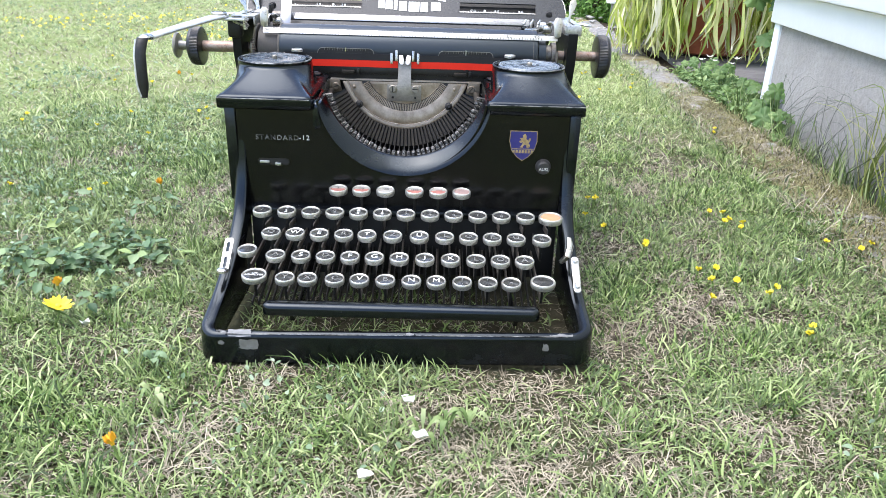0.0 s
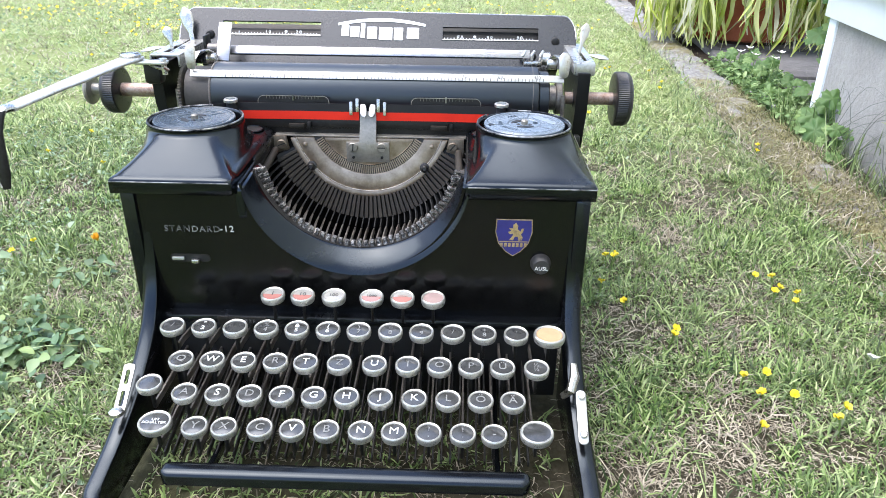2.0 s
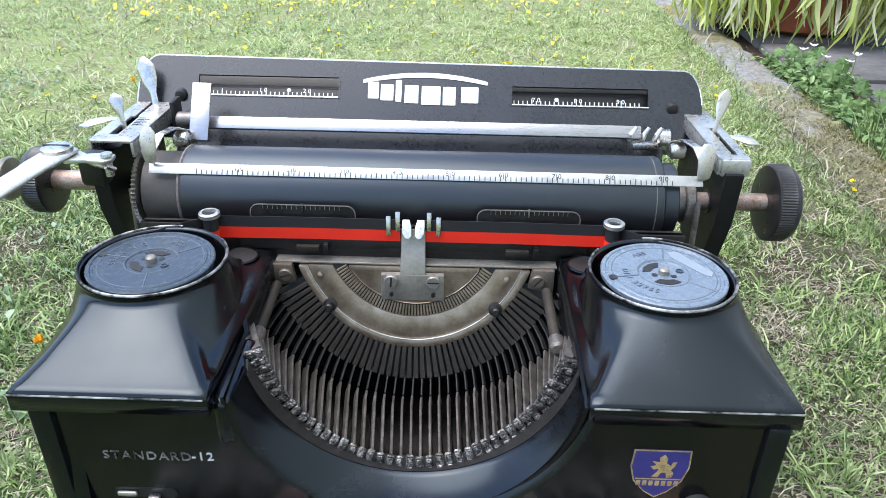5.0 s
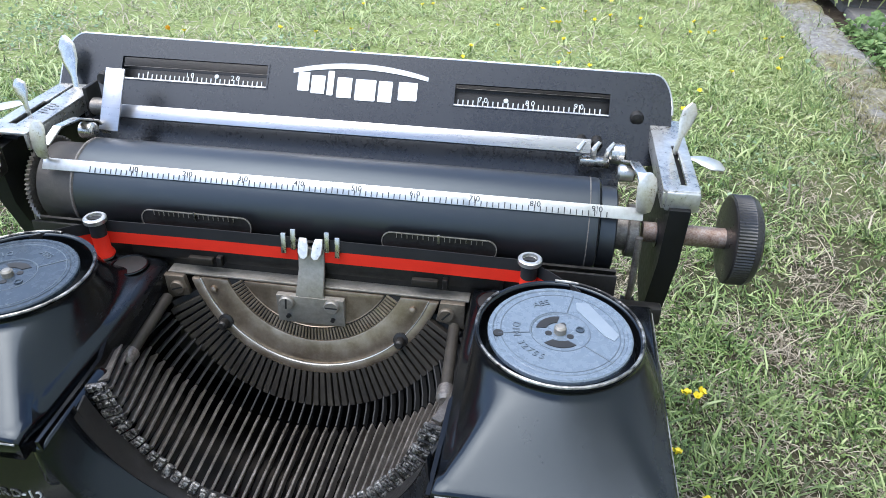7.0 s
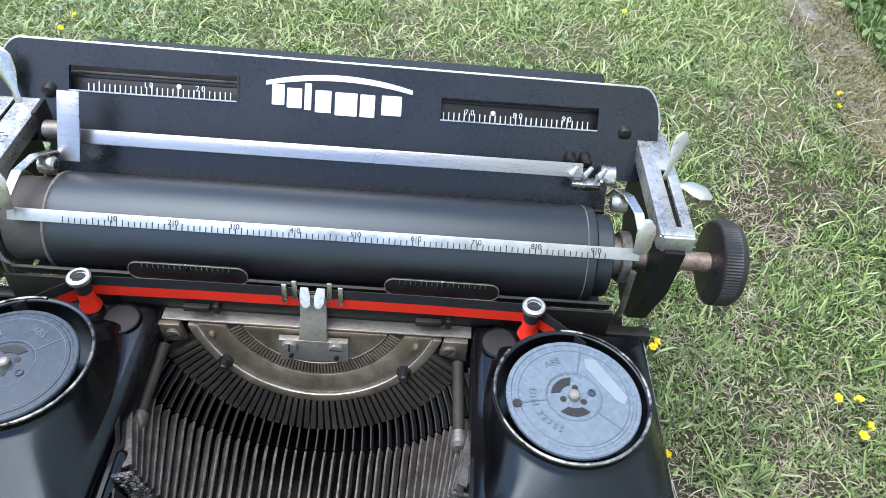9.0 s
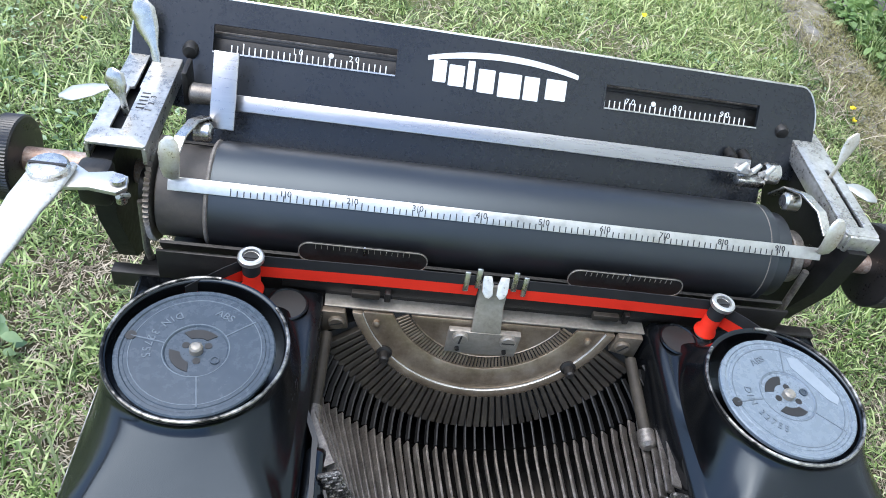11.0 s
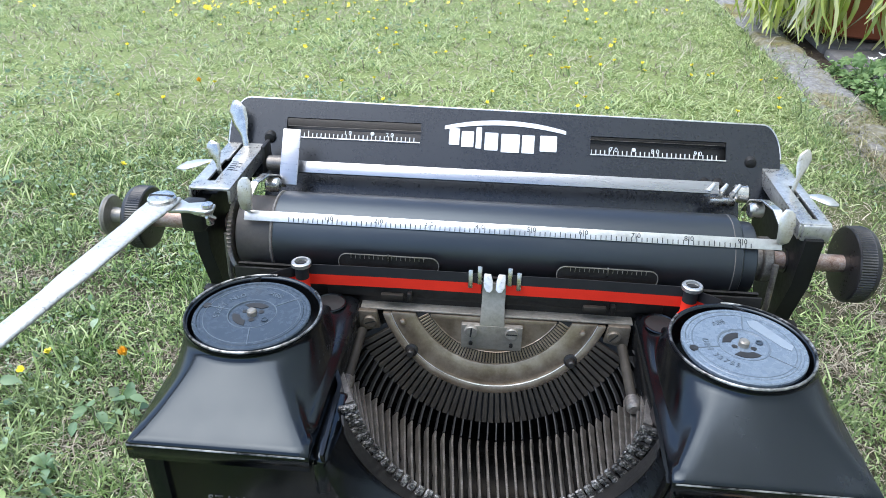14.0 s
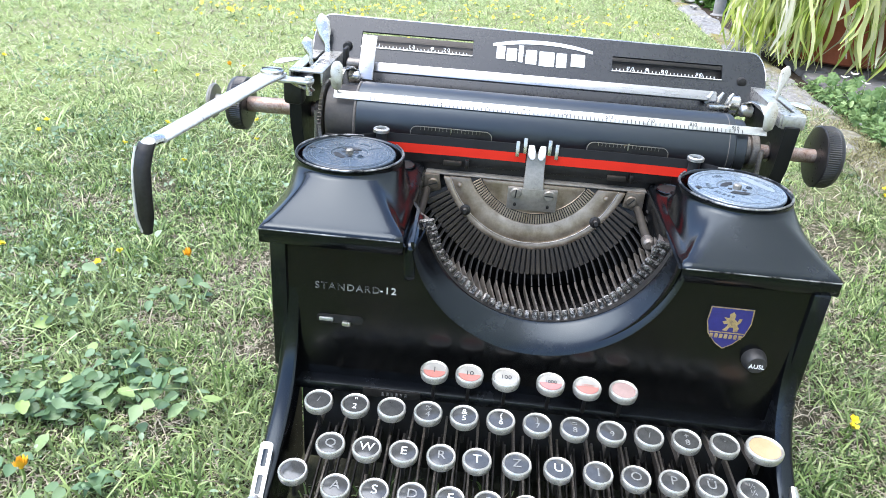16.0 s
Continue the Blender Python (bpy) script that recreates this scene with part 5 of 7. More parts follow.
def rail_block(x0, x1, y0, y1, slot):
    """A nickel margin box with a slot along its top and a hollow front."""
    m = facing((0, 0, 0.2262), (1, 0, 0), (0, 1, 0))
    holes = [slot]
    bm = plate([rrect(x0, y0, x1, y1, 0.0015)] + holes, 0.0016, m, bevel=0.0004)
    box((x0, y0, 0.2172), (x0 + 0.0016, y1, 0.2250), 0.0003, bm=bm)
    box((x1 - 0.0016, y0, 0.2172), (x1, y1, 0.2250), 0.0003, bm=bm)
    return bm


blk = part("margin_box", rail_block(0.1532, 0.1688, 0.2520, 0.3285, rrect(0.1612, 0.2580, 0.1636, 0.2980, 0.0004)), BOX_NICKEL, machine, "nickel margin stop box with a slot")
part("box_front", box((0.1544, 0.2506, 0.2165), (0.1690, 0.2534, 0.2258), 0.0012), BOX_NICKEL, blk)
part("slot_floor", box((0.1600, 0.2560, 0.2205), (0.1650, 0.2980, 0.2215), 0), RECESS_SHADE, blk)
blk = part("margin_box", rail_block(-0.1660, -0.1430, 0.2560, 0.3250, [(-0.1590, 0.2660), (-0.1546, 0.2660), (-0.1546, 0.2950), (-0.1554, 0.2955), (-0.1554, 0.3215), (-0.1572, 0.3215), (-0.1572, 0.2955), (-0.1590, 0.2950)]), BOX_NICKEL, machine, "nickel margin stop box with etched figures")
part("slot_floor", box((-0.1610, 0.2620, 0.2195), (-0.1530, 0.3230, 0.2205), 0), RECESS_SHADE, blk)
for k in range(5):
    part("etched_bar", box((-0.1530, 0.2805 + k * 0.0026, 0.2262), (-0.1497, 0.2812 + k * 0.0026, 0.2264), 0), INK, blk)
for word, y in (("1", 0.2800), ("2", 0.2846), ("3", 0.2892)):
    part("etched_figure", text_mesh(word, 0.0034, FLAT(-0.1478, y, 0.2263, 90), 0.0001), INK, blk)


def paddle(pts, w, mat, label, name="margin_lever"):
    """A leaf-shaped finger lever along pts."""
    n = len(pts)
    return part(name, tube(bezier(pts, 4), [w * k for k in np.interp(np.linspace(0, 1, (n - 1) * 4 + 1), [0, 0.35, 0.6, 0.85, 1.0], [0.35, 0.35, 0.9, 1.0, 0.25])], 14, flat=0.28), mat, machine, label, 60)


paddle([(0.1622, 0.2930, 0.2240), (0.1640, 0.2950, 0.2320), (0.1660, 0.2985, 0.2395), (0.1680, 0.3010, 0.2470)], 0.0036, IVORY, "yellowed leaf-shaped margin lever")
paddle([(0.1640, 0.2900, 0.2235), (0.1700, 0.2890, 0.2245), (0.1765, 0.2870, 0.2240), (0.1840, 0.2830, 0.2225)], 0.0055, SATIN, "flat nickel release lever")
paddle([(-0.1560, 0.2780, 0.2230), (-0.1570, 0.2790, 0.2310), (-0.1590, 0.2810, 0.2370), (-0.1610, 0.2830, 0.2425)], 0.0042, NICKEL, "nickel margin lever")
paddle([(-0.1530, 0.3150, 0.2240), (-0.1545, 0.3180, 0.2320), (-0.1580, 0.3230, 0.2410), (-0.1610, 0.3270, 0.2510)], 0.0055, NICKEL, "nickel leaf-shaped lever")
paddle([(-0.1600, 0.2960, 0.2240), (-0.1680, 0.2950, 0.2245), (-0.1760, 0.2910, 0.2240), (-0.1860, 0.2880, 0.2220)], 0.0050, SATIN, "flat nickel release lever")

# carriage return lever
lever = part("return_lever", strip(bezier([(-0.1735, 0.2480, 0.2262), (-0.1755, 0.2300, 0.2262), (-0.1800, 0.1950, 0.2258), (-0.1870, 0.1500, 0.2245), (-0.1935, 0.1180, 0.2228)], 4), (1, 0.12, 0), [0.0150] * 5 + [0.0130] * 6 + [0.0110] * 6, 0.0026, bevel=0.0008), BRIGHT, machine, "long nickel carriage return lever", 50)
part("lever_grip", loft([[(c[0] + a * math.cos(q), c[1] + b * math.sin(q), c[2]) for q in [2 * math.pi * i / 14 for i in range(14)]] for c, a, b in (((-0.1950, 0.1120, 0.2235), 0.0044, 0.0030), ((-0.1958, 0.1095, 0.2200), 0.0046, 0.0036), ((-0.1965, 0.1065, 0.2120), 0.0042, 0.0034), ((-0.1962, 0.1045, 0.2000), 0.0042, 0.0032), ((-0.1960, 0.1035, 0.1880), 0.0042, 0.0026), ((-0.1960, 0.1030, 0.1790), 0.0024, 0.0018))]), DARK_STEEL, lever, "worn dark hanging finger grip")
part("grip_edge", tube(bezier([(-0.1992, 0.1085, 0.2225), (-0.2003, 0.1050, 0.2120), (-0.2001, 0.1028, 0.2000), (-0.1998, 0.1020, 0.1880), (-0.1978, 0.1018, 0.1800)], 4), 0.0008, 8), BRIGHT, lever, "bright rubbed edge")
part("lever_elbow", tube(bezier([(-0.1925, 0.1210, 0.2228), (-0.1945, 0.1135, 0.2232), (-0.1955, 0.1100, 0.2195)], 4), 0.0042, 12, flat=0.6), NICKEL, lever)
pv = part("lever_pivot", lathe("z", (-0.1740, 0.2440, 0.2270), [(0.0, 0.0072), (0.0022, 0.0072), (0.0030, 0.0064), (0.0034, 0.0030)], 28), NICKEL, lever, "slotted nickel pivot screw")
part("screw_slot", box((-0.1805, 0.2435, 0.2302), (-0.1675, 0.2446, 0.2306), 0), RECESS_SHADE, pv)
part("lever_link", plate([[(-0.1780, 0.2490), (-0.1690, 0.2385), (-0.1600, 0.2400), (-0.1500, 0.2385), (-0.1470, 0.2420), (-0.1480, 0.2480), (-0.1540, 0.2500), (-0.1620, 0.2480), (-0.1690, 0.2530)]], 0.0020, FLAT(0, 0, 0.2248), bevel=0.0004), SATIN, lever, "nickel link plate")
part("link_pin", lathe("z", (-0.1505, 0.2440, 0.2150), [(0, 0.002), (0.0105, 0.002), (0.0108, 0.0030), (0.0118, 0.0028)], 14), NICKEL, lever)
part("link_spring", tube([(-0.1500, 0.2400, 0.2215), (-0.1480, 0.2440, 0.2185), (-0.1510, 0.2480, 0.2170), (-0.1580, 0.2450, 0.2205), (-0.1620, 0.2460, 0.2220)], 0.0012, 8), NICKEL, lever)
part("lever_bracket", box((-0.1690, 0.2480, 0.2060), (-0.1560, 0.2600, 0.2232), 0.003), DARK_STEEL, lever)

lever.matrix_basis = Matrix.Translation((0.0035, -0.0090, 0.0010))

# the machine stands turned a little on the lawn
machine.location, machine.rotation_euler, machine.scale = (0.007, -0.0033, 0.0004), (0, 0, radians(1.94)), (1.01, 1.01, 0.996)

# ---- garden materials ----
def lawn_soil():
    m = Mat("lawn_soil", rough=0.95, spec=0.2)
    patch, fine, fibre = m.noise(2.2, 4, 0.6), m.noise(60, 8, 0.75), m.noise(240, 5, 0.7, (1, 0.5, 1))
    earth = m.ramp(fine, [(0.3, (0.014, 0.010, 0.007)), (0.5, (0.040, 0.031, 0.021)), (0.7, (0.10, 0.083, 0.060))])
    green = m.ramp(fibre, [(0.3, (0.022, 0.026, 0.011)), (0.5, (0.052, 0.056, 0.024)), (0.75, (0.12, 0.115, 0.060))])
    near = m.mix(m.ramp(patch, [(0.38, (0.25, 0.25, 0.25)), (0.62, (0.95, 0.95, 0.95))]), earth, green)
    # farther off the turf is thick and yellowish, with no bare earth; its brighter light is painted in as a paler
    # colour
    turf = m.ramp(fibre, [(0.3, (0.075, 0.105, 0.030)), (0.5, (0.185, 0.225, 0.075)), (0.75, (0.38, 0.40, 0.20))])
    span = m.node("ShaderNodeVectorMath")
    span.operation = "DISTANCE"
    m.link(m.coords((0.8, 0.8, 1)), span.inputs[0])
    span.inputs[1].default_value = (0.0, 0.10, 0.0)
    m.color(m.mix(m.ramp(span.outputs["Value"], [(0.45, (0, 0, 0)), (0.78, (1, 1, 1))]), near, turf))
    m.bump(fine, 0.6, 0.006)
    return m.m


def leafy(name, stops, rough=0.5, spec=0.35, patch=None, through_=0.25, per="island"):
    """Leaves: each one its own tint, with a slow drift over the ground."""
    m = Mat(name, rough=rough, spec=spec)
    rnd = m.island() if per == "island" else m.each()
    c = m.ramp(rnd, stops)
    drift = m.mix(0.5, m.noise(3.0, 3, 0.6), m.noise(26.0, 2, 0.5))
    c = m.mix(m.ramp(drift, [(0.42, (0.0, 0.0, 0.0)), (0.58, (0.6, 0.6, 0.6))]), c, m.mix(0.5, c, patch or stops[-1][1]))
    m.color(c)
    if through_:
        tr = m.node("ShaderNodeBsdfTranslucent")
        m.link(c, tr.inputs["Color"])
        mx = m.node("ShaderNodeMixShader")
        mx.inputs[0].default_value = through_
        out = m.t.nodes["Material Output"]
        m.link(m.b.outputs[0], mx.inputs[1])
        m.link(tr.outputs[0], mx.inputs[2])
        m.link(mx.outputs[0], out.inputs["Surface"])
    return m.m


SOIL = lawn_soil()
GRASS = leafy("grass_blade", [(0.0, (0.016, 0.034, 0.008)), (0.36, (0.098, 0.175, 0.038)), (0.7, (0.240, 0.340, 0.098)), (1.0, (0.52, 0.59, 0.29))], patch=(0.32, 0.36, 0.19), through_=0.22)
STRAW = leafy("dry_grass", [(0.0, (0.050, 0.040, 0.027)), (0.45, (0.245, 0.208, 0.150)), (1.0, (0.54, 0.48, 0.37))], rough=0.7, spec=0.2, through_=0.1)
# far blades are coloured paler to carry the stronger light out there
FAR_LIT = leafy("lit_far_grass", [(0.0, (0.16, 0.25, 0.064)), (0.4, (0.325, 0.412, 0.138)), (1.0, (0.59, 0.63, 0.345))], patch=(0.52, 0.52, 0.30), through_=0.35)
GREYLEAF = leafy("small_weed_leaf", [(0.0, (0.09, 0.165, 0.075)), (0.5, (0.21, 0.305, 0.170)), (1.0, (0.37, 0.455, 0.31))], rough=0.5, spec=0.35)
WEED = leafy("weed_leaf", [(0.0, (0.042, 0.088, 0.040)), (0.5, (0.125, 0.210, 0.105)), (0.85, (0.215, 0.305, 0.175)), (1.0, (0.28, 0.37, 0.11))], rough=0.45, spec=0.35, per="each")
SPRIG = leafy("pale_sprig_leaf", [(0.0, (0.10, 0.17, 0.045)), (0.5, (0.22, 0.30, 0.105)), (1.0, (0.40, 0.46, 0.24))], rough=0.5, spec=0.35, per="each")
LOBED = leafy("lobed_leaf", [(0.0, (0.065, 0.14, 0.035)), (0.6, (0.13, 0.225, 0.06)), (1.0, (0.24, 0.34, 0.12))], rough=0.5, through_=0.3, per="each")
LOBED_LOW = leafy("low_weed_leaf", [(0.0, (0.07, 0.14, 0.04)), (0.6, (0.18, 0.28, 0.09)), (1.0, (0.36, 0.46, 0.20))], rough=0.5, through_=0.3)
STRAP = leafy("strap_leaf", [(0.0, (0.17, 0.25, 0.022)), (0.35, (0.40, 0.49, 0.060)), (0.7, (0.62, 0.66, 0.15)), (0.88, (0.74, 0.74, 0.32)), (1.0, (0.84, 0.79, 0.62))], rough=0.4, spec=0.5, through_=0.3, per="each")
STRAP_MASS = leafy("strap_leaf_mass", [(0.0, (0.17, 0.25, 0.022)), (0.35, (0.40, 0.49, 0.060)), (0.7, (0.62, 0.66, 0.15)), (0.88, (0.74, 0.74, 0.32)), (1.0, (0.84, 0.79, 0.62))], rough=0.4, spec=0.5, through_=0.3)
DRY_STRAP = leafy("dry_strap_leaf", [(0.0, (0.58, 0.50, 0.36)), (1.0, (0.85, 0.81, 0.72))], rough=0.6, spec=0.3, through_=0.2, per="each")
PETAL = mottled("yellow_petal", [(0.3, (0.74, 0.56, 0.012)), (0.7, (0.86, 0.72, 0.03))], 300, (0.5, 0.7), bump=0)
PETAL_ORANGE = mottled("orange_petal", [(0.3, (0.74, 0.34, 0.01)), (0.7, (0.84, 0.50, 0.02))], 300, (0.5, 0.7), bump=0)
PETAL_WHITE = mottled("white_petal", [(0.3, (0.68, 0.66, 0.60)), (0.7, (0.84, 0.83, 0.79))], 200, (0.5, 0.7), bump=0)
TUFT = leafy("tuft_blade", [(0.0, (0.10, 0.16, 0.03)), (0.6, (0.22, 0.29, 0.06)), (1.0, (0.42, 0.42, 0.14))], through_=0.3, per="each")
STEM = mottled("green_stem", [(0.3, (0.10, 0.17, 0.035)), (0.7, (0.19, 0.27, 0.07))], 200, (0.5, 0.6), bump=0)
def kerb_mat():
    m = Mat("mossy_kerb", rough=0.92, spec=0.2)
    big, fine = m.noise(7, 5, 0.65), m.noise(90, 7, 0.75)
    stone = m.ramp(fine, [(0.3, (0.12, 0.113, 0.102)), (0.5, (0.235, 0.224, 0.208)), (0.75, (0.42, 0.405, 0.385))])
    moss = m.ramp(fine, [(0.3, (0.095, 0.080, 0.025)), (0.5, (0.20, 0.17, 0.060)), (0.75, (0.33, 0.28, 0.12))])
    m.color(m.mix(m.ramp(big, [(0.48, (0, 0, 0)), (0.64, (1, 1, 1))]), stone, moss))
    m.bump(fine, 0.8, 0.004)
    return m.m


KERB = kerb_mat()
MOSS = leafy("moss_tuft", [(0.0, (0.070, 0.064, 0.028)), (0.5, (0.205, 0.185, 0.085)), (1.0, (0.37, 0.35, 0.19))], rough=0.9, spec=0.1, through_=0.1)
SLAB = mottled("weathered_slab", [(0.3, (0.065, 0.058, 0.052)), (0.5, (0.13, 0.12, 0.112)), (0.75, (0.23, 0.215, 0.205))], 9, (0.8, 0.95), bump=0.6, dist=0.003, fine=9)
STUCCO = mottled("grey_stucco", [(0.3, (0.245, 0.230, 0.210)), (0.5, (0.325, 0.308, 0.285)), (0.75, (0.41, 0.39, 0.365))], 7, (0.85, 0.95), bump=0.8, dist=0.004, fine=16, spec=0.2)
WHITE = mottled("white_paint", [(0.3, (0.76, 0.76, 0.75)), (0.7, (0.83, 0.83, 0.82))], 10, (0.45, 0.6), bump=0.1, dist=0.001, fine=12)
CORNER = mottled("pale_blue_white_paint", [(0.3, (0.60, 0.67, 0.69)), (0.5, (0.74, 0.77, 0.78)), (0.75, (0.80, 0.81, 0.81))], 26, (0.6, 0.8), bump=0.3, dist=0.001, fine=8)
BROWN = mottled("dark_brown_wood", [(0.3, (0.030, 0.017, 0.012)), (0.7, (0.075, 0.045, 0.034))], 14, (0.6, 0.8), bump=0.3, dist=0.001)
CLAY = mottled("terracotta", [(0.3, (0.30, 0.085, 0.042)), (0.5, (0.40, 0.12, 0.060)), (0.75, (0.50, 0.19, 0.105))], 8, (0.7, 0.9), bump=0.3, dist=0.001, fine=12, spec=0.3)
BED_SOIL = mottled("bed_soil", [(0.3, (0.025, 0.018, 0.012)), (0.5, (0.055, 0.042, 0.030)), (0.75, (0.11, 0.09, 0.065))], 30, (0.9, 1.0), bump=0.9, dist=0.006, fine=6, spec=0.1)

# ---- ground, kerb, bed ----
KX0, KX1 = 0.484, 0.564      # lawn side and bed side of the kerb
b = bmesh.new()
bmesh.ops.create_grid(b, x_segments=2, y_segments=2, size=400)
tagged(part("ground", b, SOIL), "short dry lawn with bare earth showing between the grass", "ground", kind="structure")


def kerb():
    rnd = random.Random(4)
    g = thing("kerb", "low mossy concrete lawn kerb, grown over with dry moss", "kerb", kind="structure")
    y = -1.2
    while y < 4.6:
        ln = 0.98
        b = bmesh.new()
        nx, ny = 7, 40
        dz = rnd.uniform(-0.003, 0.003)
        rows = []
        for j in range(ny + 1):
            yy = y + 0.0008 + (ln - 0.0016) * j / ny
            row = []
            for i in range(nx + 1):
                t = i / nx
                edge_n = noise.noise((yy * 9, i * 0.7, 3.1)) * 0.012
                x = KX0 + (KX1 - KX0) * t + (edge_n if i in (0, nx) else edge_n * 0.3)
                z = 0.011 + dz + 0.008 * noise.noise((x * 22, yy * 22, 0.3)) - (0.013 if i in (0,) else 0.004 if i == nx else 0)
                row.append((x, yy, z))
            rows.append([(row[0][0], yy, -0.06)] + row + [(row[-1][0], yy, -0.06)])
        part("kerb_stone", loft(rows, b, closed=False, caps=(False, False)), KERB, g, sharp=60)
        y += ln
    return g


kerb()
b = bmesh.new()
def bed_sheet():
    rows = []
    for j in range(61):
        y = -1.2 + j * 0.1
        rows.append([(KX1 - 0.01 + i * 0.16, y, 0.004 + 0.014 * noise.noise((i * 1.3, y * 6, 1.7)) + (0.006 if i > 2 else 0)) for i in range(14)])
    return loft(rows, closed=False, caps=(False, False))


tagged(part("garden_bed", bed_sheet(), BED_SOIL), "dark earth of the garden bed beside the house", "soil", kind="structure")
slabs = thing("paving", "weathered grey stone slabs between the kerb and the planter", "paving", kind="structure")
for i, (x0, y0, x1, y1, z) in enumerate(((0.600, 1.21, 0.86, 1.47, 0.016), (0.87, 1.15, 1.18, 1.46, 0.021), (0.67, 0.995, 0.91, 1.20, 0.012), (0.60, 1.48, 1.23, 1.92, 0.018))):
    part("slab", box((x0, y0, -0.02), (x1, y1, z), 0.008, 2), SLAB, slabs)


# ---- house wall beside the lawn ----
WALL = facing((0.607, 0.874, 0.0), (-0.050, -0.99875, 0), (0, 0, 1))     # x along the wall towards the viewer, z out of it
house = thing("house_wall", "white painted house wall above a grey stucco plinth", "wall", kind="structure")
part("plinth", box((0.0, -0.06, -0.35), (2.4, 0.176, 0.0), 0.002, m=WALL), STUCCO, house, "rough grey stucco plinth")
part("corner_strip", box((-0.012, -0.06, -0.35), (0.016, 0.178, 0.004), 0.002, m=WALL), CORNER, house, "pale painted corner strip, flaking")
part("white_band", box((-0.014, 0.176, -0.35), (2.4, 0.226, 0.012), 0.002, m=WALL), WHITE, house, "white painted band")
part("white_cladding", box((-0.20, 0.229, -0.40), (2.4, 3.0, 0.034), 0.004, m=WALL), WHITE, house, "white overhanging cladding")
part("recess", box((-0.16, -0.06, -0.40), (-0.016, 0.227, -0.10), 0.002, m=WALL), BROWN, house, "dark recess beside the corner")


# ---- planter with hanging strap leaves ----
PX, PYY = 0.726, 1.650
planter = thing("planter", "terracotta planter overflowing with long drooping yellow-green strap leaves", "potted plant", at=(PX, PYY, 0.0))
part("pot", lathe("z", (PX, PYY, 0.0), [(0.026, 0.140), (0.030, 0.146), (0.30, 0.176), (0.302, 0.186), (0.345, 0.190), (0.348, 0.180), (0.31, 0.170), (0.30, 0.02)], 56), CLAY, planter, "terracotta pot", 40)
# added dark disc that fills in the shade below the pot
part("pot_shade", lathe("z", (PX, PYY, 0.0), [(0.016, 0.128), (0.027, 0.132), (0.027, 0.12)], 40), BROWN, planter, "dark disc standing for the shade below the pot")


def strap_leaf(rnd, a, dry):
    """One long leaf that arches out of the pot, hangs down and curls at its end."""
    r0, reach = rnd.uniform(0.03, 0.16), rnd.choice((rnd.uniform(0.0, 0.03), rnd.uniform(0.01, 0.06)))
    top = rnd.uniform(0.42, 0.62)
    low = rnd.choice((rnd.uniform(0.012, 0.05), rnd.uniform(0.014, 0.05), rnd.uniform(0.02, 0.18)))
    d = Vector((math.cos(a), math.sin(a), 0))
    s = Vector((-d.y, d.x, 0))
    sway, kink = rnd.gauss(0, 0.018), rnd.gauss(0, 0.018)
    c = Vector((PX, PYY, 0))
    R = 0.192 + reach
    up = lambda z: Vector((0, 0, z))
    pts = [c + d * r0 * 0.5 + up(0.33), c + d * (r0 + 0.04) + up(top * 0.88), c + d * (R * 0.75) + s * sway * 0.3 + up(top), c + d * R + s * (sway * 0.5 + kink) + up(top * 0.78),
           c + d * (R + rnd.uniform(-0.01, 0.02)) + s * (sway * 0.75 - kink * 0.6) + up(top * 0.42 + low * 0.4), c + d * (R + rnd.uniform(-0.02, 0.03)) + s * (sway * 0.9 + kink * 0.8) + up(top * 0.16 + low * 0.75),
           c + d * (R + rnd.uniform(-0.025, 0.03)) + s * (sway + rnd.gauss(0, 0.022)) + up(low)]
    pts = bezier(pts, 3)
    w = rnd.uniform(0.0024, 0.0052) if not dry else rnd.uniform(0.0012, 0.003)
    tw, t0 = rnd.uniform(-2.4, 2.4), rnd.uniform(-0.5, 0.5)
    b = bmesh.new()
    rows = []
    for i, p in enumerate(pts):
        t = i / (len(pts) - 1)
        an = t0 + tw * max(0, t - 0.3) + (0.5 * math.sin(t * 14 + sway * 90) if dry else 0)
        q = (s * math.cos(an) + d * math.sin(an)).normalized()
        k2 = w * (0.6 + 0.8 * t if t < 0.5 else 1.0) * (1 + 0.16 * math.sin(t * 17 + kink * 300)) * (1 if t < 0.9 else max(0.3, ((1 - t) / 0.1) ** 0.5))
        fold = (d * math.cos(an) - s * math.sin(an)) * (-0.35 * k2)
        rows.append([b.verts.new(p - q * k2), b.verts.new(p + fold), b.verts.new(p + q * k2)])
    for u, v in zip(rows, rows[1:]):
        b.faces.new((u[0], u[1], v[1], v[0]))
        b.faces.new((u[1], u[2], v[2], v[1]))
    return b


rnd = random.Random(11)
for k in range(300):
    side = rnd.random()
    a = rnd.uniform(150, 236) if side < 0.54 else rnd.uniform(236, 256) if side < 0.58 else rnd.uniform(256, 330) if side < 0.86 else rnd.uniform(-30, 150)
    dry = rnd.random() < (0.46 if a < 205 else 0.09)
    part("leaf", strap_leaf(rnd, radians(a), dry), DRY_STRAP if dry else STRAP, planter, sharp=70)
b = bmesh.new()
for k in range(260):
    side = rnd.random()
    merge(b, strap_leaf(rnd, radians(rnd.uniform(140, 236) if side < 0.5 else rnd.uniform(254, 335) if side < 0.8 else rnd.uniform(-30, 150)), rnd.random() < 0.1))
tagged(part("leaf_mass", b, STRAP_MASS, planter, "dense mass of hanging strap leaves", 70), kind="stuff")


